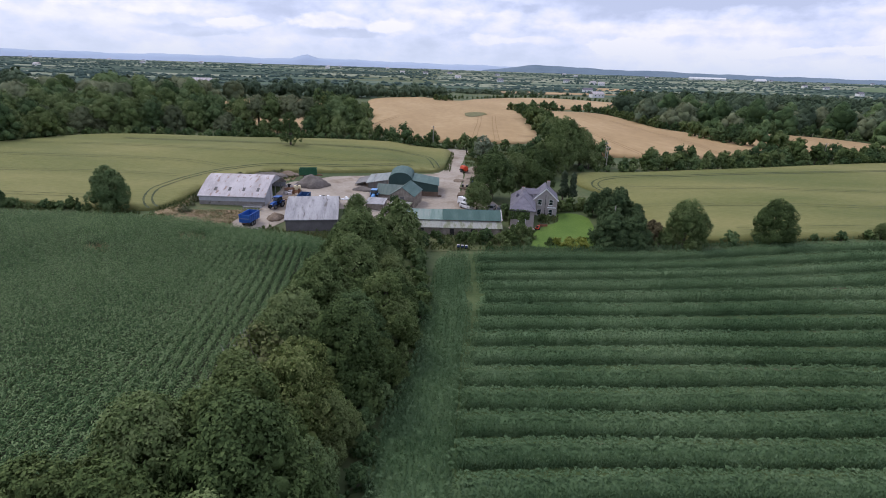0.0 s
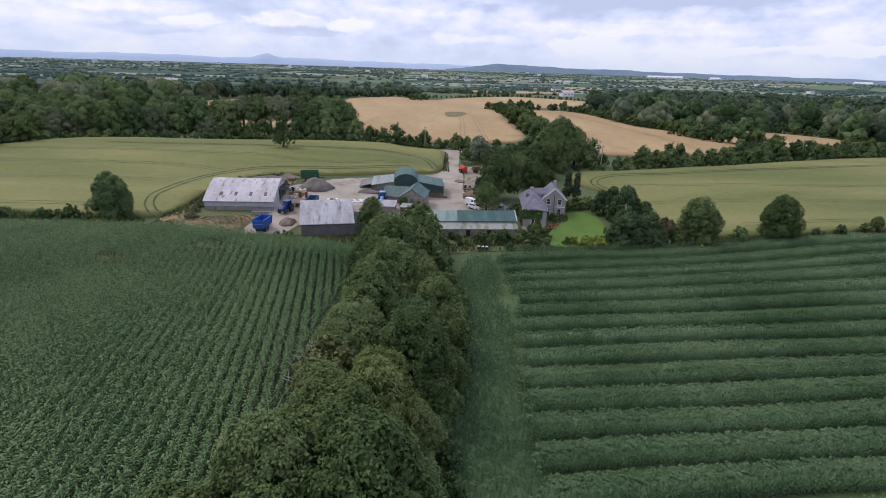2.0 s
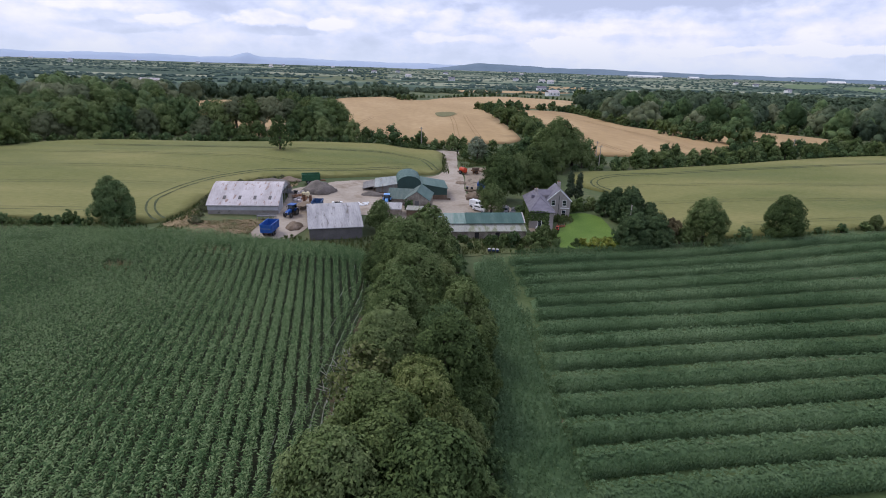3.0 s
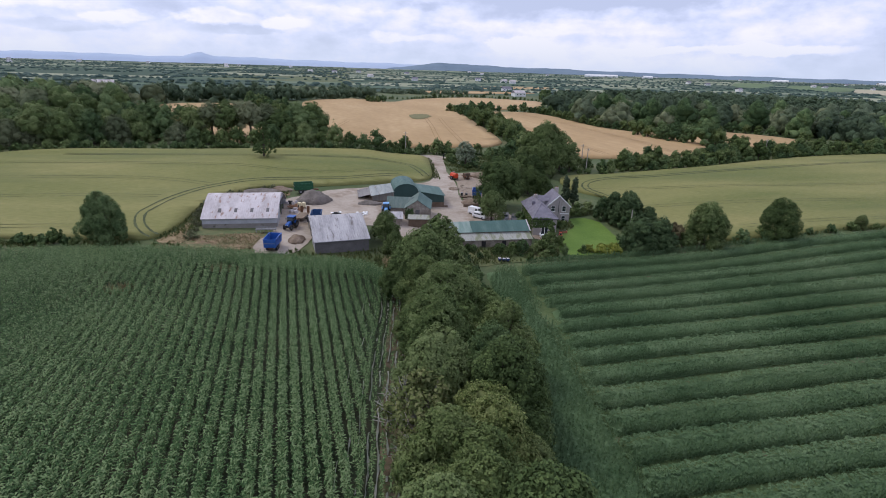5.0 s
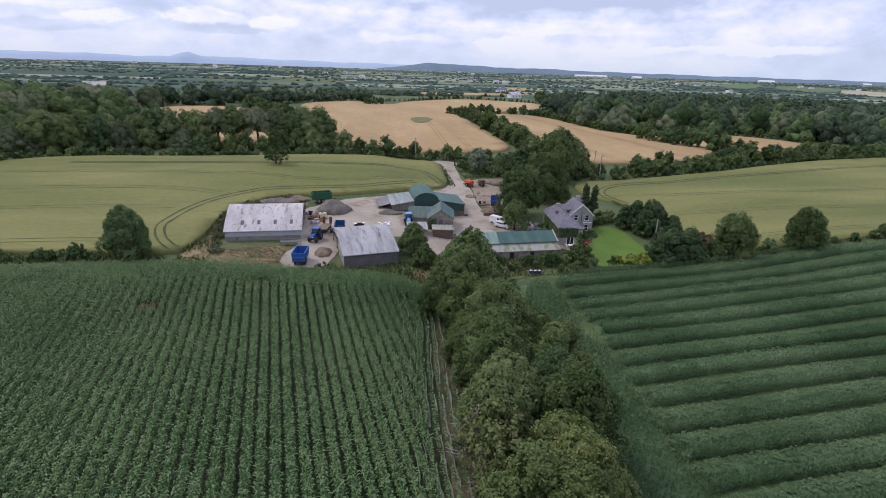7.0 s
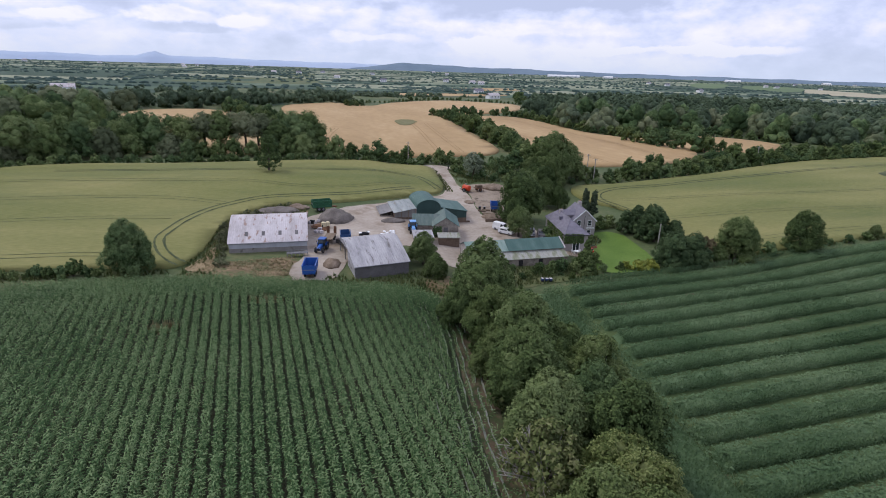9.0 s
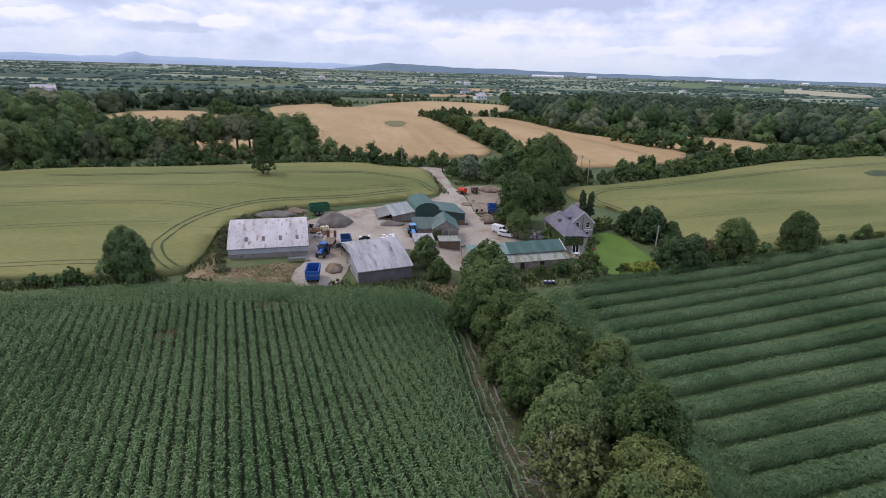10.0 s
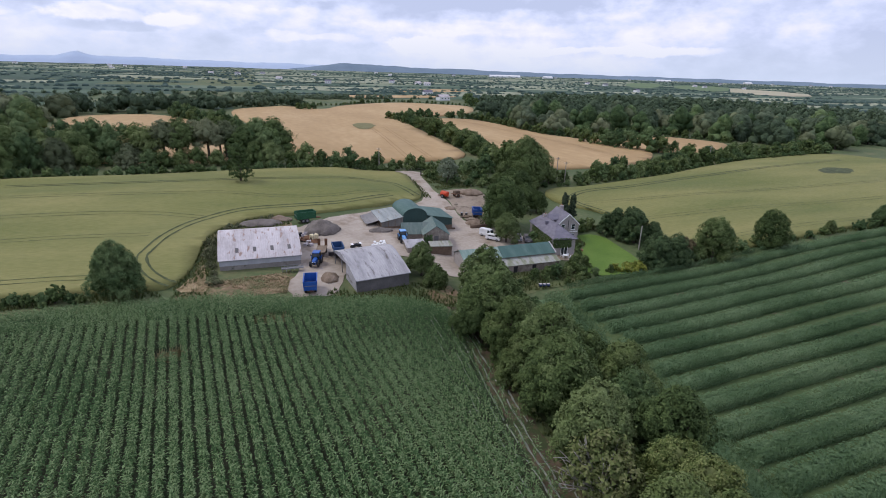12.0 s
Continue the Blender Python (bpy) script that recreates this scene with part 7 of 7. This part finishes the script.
part("handlebar", tube((0.4, -0.42, 1.15), (0.4, 0.42, 1.15), 0.03), M_STEEL, quad)
part("steering_column", tube((0.5, 0, 0.8), (0.4, 0, 1.15), 0.04), M_STEEL, quad)
for x in (-0.65, 0.65):
    for s in (-1, 1):
        wheel(quad, x, s * 0.45, 0.3, 0.22, M_STEEL, s)



def heap(label, x, y, rx, ry, height, mat, seed, category="heap"):
    """A rough heap of loose stuff."""
    V, F = ball(4)
    r = np.random.default_rng(seed)
    ph = r.uniform(0, 6, 8)
    bump = 1 + 0.10 * np.sin(V[:, 0] * 5 + ph[0]) * np.cos(V[:, 1] * 4 + ph[1]) + 0.06 * np.sin(V[:, 0] * 13 + ph[2]) * np.sin(V[:, 1] * 11 + ph[3])
    V = V * bump[:, None]
    V[:, 2] = np.maximum(V[:, 2], -0.15)
    cone = 1 - np.clip(np.hypot(V[:, 0], V[:, 1]), 0, 1)
    V[:, 2] = np.where(V[:, 2] > 0, V[:, 2] * 0.55 + cone * 0.5 + 0.08 * np.sin(V[:, 0] * 7 + ph[4]) * np.sin(V[:, 1] * 6 + ph[5]) + r.uniform(0, 0.06, len(V)), V[:, 2])
    V = V * (rx, ry, height)
    ob = new("mound", mesh_arrays("mound", V, F, mat))
    ob.matrix_world = pose(x, y, ground(x, y, 0.05))
    return tagged(ob, label, category)


heap("broad heap of grey gravel in the yard", -33.6, 138.3, 4.2, 3.6, 2.8, M_GRAVEL, 1)
heap("long dark heap of spoil behind the shed", -47.0, 145.8, 5.0, 2.6, 1.2, M_GRAVEL, 2)
heap("heap of brown earth and brush beside the grey shed", -35.6, 112.2, 1.7, 2.3, 1.2, M_SPOIL, 3)
heap("low heap of earth before the lean-to", -20.0, 136.2, 3.0, 1.4, 0.9, M_GRAVEL, 4)
heap("heap of broken wood and rubble by the lane", 7.6, 142.6, 2.6, 2.2, 1.0, M_SPOIL, 5)
heap("heap of topsoil beside the lane", 17.5, 169.5, 4.0, 3.2, 1.4, M_SPOIL, 6)
heap("low heap of rubble by the lane", 5.6, 156.5, 1.6, 1.8, 0.6, M_SPOIL, 7)
heap("mound of earth at the wheat edge", -42.5, 147.8, 3.0, 1.6, 1.2, M_SPOIL, 8)

# pile of scrap behind the pale shed: each piece a thing
sr = np.random.default_rng(5)
for k in range(26):
    x, y = -39.2 + sr.uniform(-0.6, 3.2), 130.5 + sr.uniform(-1.5, 6.5)
    kind = k % 4
    label, mat = (("weathered plank lying in the scrap", M_TIMBER), ("bent rusty sheet lying in the scrap", M_RUST), ("pale block lying in the scrap", M_FIBRE), ("dark plastic drum lying in the scrap", M_BLACK))[kind]
    it = thing(("plank", "metal_sheet", "block", "drum")[kind], pose(x, y, ground(x, y, 0.12), sr.uniform(-12, 12), sr.uniform(-8, 8), sr.uniform(0, 180)), label, ("plank", "sheet", "block", "drum")[kind], "scrap behind the shed")
    if kind == 0:
        part("board", box(-1.4, 1.4, -0.12, 0.12, 0.0, 0.08, 0.01), mat, it)
    elif kind == 1:
        part("sheet", slab([(-1.0, -0.6, 0.15), (1.0, -0.6, 0.35), (1.0, 0.6, 0.5), (-1.0, 0.6, 0.25)], 0.03), mat, it)
    elif kind == 2:
        part("body", box(-0.5, 0.5, -0.35, 0.35, 0, 0.6, 0.05), mat, it)
    else:
        part("body", tube((0, 0, 0), (0, 0, 0.88), 0.29, sides=12), mat, it)

tank = thing("liquid_tank", pose(-36.0, 132.6, ground(-36, 132.6, 0.12), 0, 0, 20), "cream plastic tank in a cage", "tank")
part("tank_body", box(-0.85, 0.85, -0.6, 0.6, 0.18, 1.35, 0.12), M_CREAM, tank)
part("pallet", box(-0.9, 0.9, -0.65, 0.65, 0, 0.17), M_TIMBER, tank)
part("lid", tube((0, 0, 1.35), (0, 0, 1.45), 0.22), M_BLACK, tank)
for k in range(5):
    part("bar", box(-0.88 + k * 0.43, -0.85 + k * 0.43, -0.64, -0.61, 0.17, 1.36), M_STEEL, tank)

for k in range(9):
    x, y = -22.0 + sr.uniform(-1.9, 1.9), 127.8 + sr.uniform(-1.1, 1.1)
    it = thing("fertiliser_bag", pose(x, y, ground(x, y, 0.12), 0, 0, sr.uniform(0, 180)), "white plastic fertiliser bag lying in the yard", "bag", "white bags in the yard")
    bm = box(-0.55, 0.55, -0.32, 0.32, 0, 0.24)
    bmesh.ops.bevel(bm, geom=bm.edges[:], offset=0.1, segments=3, affect="EDGES")
    part("sack", bm, M_WHITE, it)

sprayer = thing("field_sprayer", pose(-13.3, 131.9, ground(-13.3, 131.9, 0.12), 0, 0, 85), "small white tank sprayer beside the outbuilding", "sprayer")
part("tank", box(-0.8, 0.8, -0.6, 0.6, 0.7, 1.9, 0.2), M_WHITE, sprayer)
part("frame", box(-1.0, 1.2, -0.5, 0.5, 0.5, 0.68), M_STEEL, sprayer)
for s in (-1, 1):
    wheel(sprayer, 0, s * 0.75, 0.5, 0.25, M_RED, s)
    part("boom", tube((-0.9, s * 0.3, 0.9), (-0.9, s * 1.4, 1.9), 0.05), M_STEEL, sprayer)

# red spreader and a rusty roller on the spoil by the lane
red = thing("slurry_spreader", pose(7.6, 166.4, ground(7.6, 166.4, 0.1), 0, 0, 120), "red round-tanked spreader on the bare ground by the lane", "spreader")
bm = tube((-1.3, 0, 1.25), (1.3, 0, 1.25), 0.8, sides=18)
bmesh.ops.bevel(bm, geom=[e for e in bm.edges if abs(e.verts[0].co.x - e.verts[1].co.x) < 0.01], offset=0.18, segments=2, affect="EDGES")
part("tank", bm, M_RED, red)
part("frame", box(-1.8, 2.6, -0.35, 0.35, 0.35, 0.5), M_RUST, red)
part("hatch", tube((0.3, 0, 2.28), (0.3, 0, 2.42), 0.3), M_STEEL, red)
for s in (-1, 1):
    wheel(red, 0, s * 1.05, 0.6, 0.4, M_STEEL, s)
    part("fender", box(-0.7, 0.7, s * 1.05 - 0.25, s * 1.05 + 0.25, 1.25, 1.32, 0.02), M_RED, red)
roller = thing("land_roller", pose(11.6, 166.6, ground(11.6, 166.6, 0.1), 0, 0, 15), "rusty farm implement on the bare ground", "implement")
part("frame", box(-1.3, 1.3, -0.9, 0.9, 0.9, 1.1, 0.03), M_RUST, roller)
part("hopper", box(-1.0, 1.0, -0.6, 0.6, 1.1, 1.9, 0.08), M_BROWNWALL, roller)
for k in range(5):
    part("tine", tube((-1.1 + k * 0.55, -0.8, 0.9), (-1.1 + k * 0.55, -1.1, 0.05), 0.05), M_RUST, roller)
for s in (-1, 1):
    wheel(roller, 0, s * 1.05, 0.5, 0.3, M_RUST, s)

# timber and stones along the lane
for k in range(12):
    x, y = 6.6 + sr.uniform(-1.2, 4.2), 140.5 + sr.uniform(-0.8, 8.5)
    it = thing("log", pose(x, y, ground(x, y, 0.05), 0, 0, sr.uniform(-40, 40)), "cut log lying beside the lane", "log", "logs beside the lane")
    n = sr.uniform(0.7, 1.3)
    bm = tube((-n, 0, 0.3), (n, 0, 0.3), 0.26, 0.2, sides=10)
    part("stem", bm, M_TIMBER, it)
wl2 = thing("lane_wall", pose(8.0, 138.6, ground(8, 138.6), 0, 0, -4), "low broken stone wall beside the yard", "wall")
part("stones", box(-3.2, 2.8, -0.35, 0.35, -0.4, 0.9, 0.1), M_BROWNWALL, wl2)
for x, y, h in ((9.6, 197.0, 1.7), (11.4, 194.0, 1.5)):
    it = thing("gate_post", pose(x, y, ground(x, y)), "dark gate post at the end of the lane", "post", "gate posts")
    part("shaft", box(-0.18, 0.18, -0.18, 0.18, -0.2, h, 0.03), M_BLACK, it)
    part("cap", box(-0.24, 0.24, -0.24, 0.24, h, h + 0.12, 0.03), M_BLACK, it)
for x, y in ((6.6, 149.6), (7.8, 149.0)):
    it = thing("barrel", pose(x, y, ground(x, y)), "dark barrel standing beside the lane", "barrel", "barrels by the lane")
    part("drum", tube((0, 0, 0), (0, 0, 1.0), 0.32, sides=14), M_BLACK, it)
    part("rim", tube((0, 0, 1.0), (0, 0, 1.05), 0.34, sides=14), M_STEEL, it)

# hives in the garden
for x, y in ((4.1, 100.9), (4.9, 100.7), (5.7, 100.6)):
    it = thing("beehive", pose(x, y, ground(x, y, 0.1), 0, 0, 4), "dark beehive with a white lid in the garden", "beehive", "row of beehives")
    part("brood_box", box(-0.26, 0.26, -0.26, 0.26, 0.3, 0.65, 0.02), M_BLUE_IN, it)
    part("lid", box(-0.27, 0.27, -0.27, 0.27, 0.65, 0.72, 0.02), M_FIBRE, it)
    part("stand", box(-0.24, 0.24, -0.24, 0.24, 0, 0.3), M_BLACK, it)

# patio before the house
patio = sheet("patio", [(16.0, 112.8), (21.5, 112.6), (21.8, 116.6), (15.8, 116.9)], M_YARD, 0.2, 1.5, "pale stone patio before the garden doors", "patio", rounds=1)
table = thing("garden_table", pose(18.2, 114.2, ground(18.2, 114.2, 0.2)), "pale round garden table on the patio", "table")
part("tabletop", tube((0, 0, 0.7), (0, 0, 0.75), 0.65, sides=20), M_WHITE, table)
part("pedestal", tube((0, 0, 0), (0, 0, 0.7), 0.08, sides=8), M_STEEL, table)
chair_kind = None
for k in range(4):
    a = k * 90 + 30
    m = pose(18.2, 114.2, ground(18.2, 114.2, 0.2), 0, 0, a) @ pose(1.0, 0, 0)
    if chair_kind is None:
        chair_kind = thing("garden_chair", m, "white garden chair round the patio table", "chair", "garden chairs")
        part("seat", box(-0.22, 0.22, -0.24, 0.24, 0.42, 0.47, 0.02), M_WHITE, chair_kind)
        part("backrest", box(0.18, 0.23, -0.24, 0.24, 0.47, 0.92, 0.02), M_WHITE, chair_kind)
        for sx in (-0.18, 0.18):
            for sy in (-0.2, 0.2):
                part("leg", box(sx - 0.02, sx + 0.02, sy - 0.02, sy + 0.02, 0, 0.42), M_WHITE, chair_kind)
    else:
        copy_thing(chair_kind, m)
mower = thing("ride_on_mower", pose(22.4, 115.0, ground(22.4, 115, 0.05), 0, 0, 70), "red ride-on mower at the corner of the house", "mower")
part("bonnet", box(0.1, 1.0, -0.3, 0.3, 0.35, 0.85, 0.08), M_RED, mower)
part("rear_deck", box(-0.8, 0.1, -0.42, 0.42, 0.35, 0.6, 0.06), M_RED, mower)
part("seat", box(-0.6, -0.15, -0.22, 0.22, 0.6, 0.95, 0.06), M_BLACK, mower)
part("cutter", box(-0.3, 0.6, -0.55, 0.55, 0.1, 0.3, 0.04), M_BLACK, mower)
for x, r in ((0.75, 0.2), (-0.5, 0.27)):
    for s in (-1, 1):
        wheel(mower, x, s * 0.4, r, 0.18, M_WHITE, s)
bed = thing("garden_tray", pose(24.2, 117.8, ground(24.2, 117.8, 0.05), 0, 0, -8), "low brick planter beside the house", "planter")
part("brick_edge", box(-0.9, 0.9, -0.5, 0.5, 0, 0.5, 0.03), M_BRICK, bed)
part("earth", box(-0.75, 0.75, -0.38, 0.38, 0.5, 0.53), M_SOIL, bed)

# poles
for x, y, h in ((-3, 208.5, 8.5), (54, 172.5, 8), (39.3, 114.8, 6.0), (138, 192, 8), (56, 181, 8)):
    it = thing("utility_pole", pose(x, y, ground(x, y)), "weathered wooden utility pole", "pole", "utility poles")
    part("shaft", tube((0, 0, -0.3), (0, 0, h), 0.17, 0.12, sides=10), M_POLE, it)
    if h < 7:
        continue
    part("crossarm", box(-0.7, 0.7, -0.06, 0.06, h - 0.6, h - 0.48), M_POLE, it)
    for s in (-0.6, 0.0, 0.6):
        part("insulator", tube((s, 0, h - 0.48), (s, 0, h - 0.3), 0.05, sides=8), M_WHITE, it)
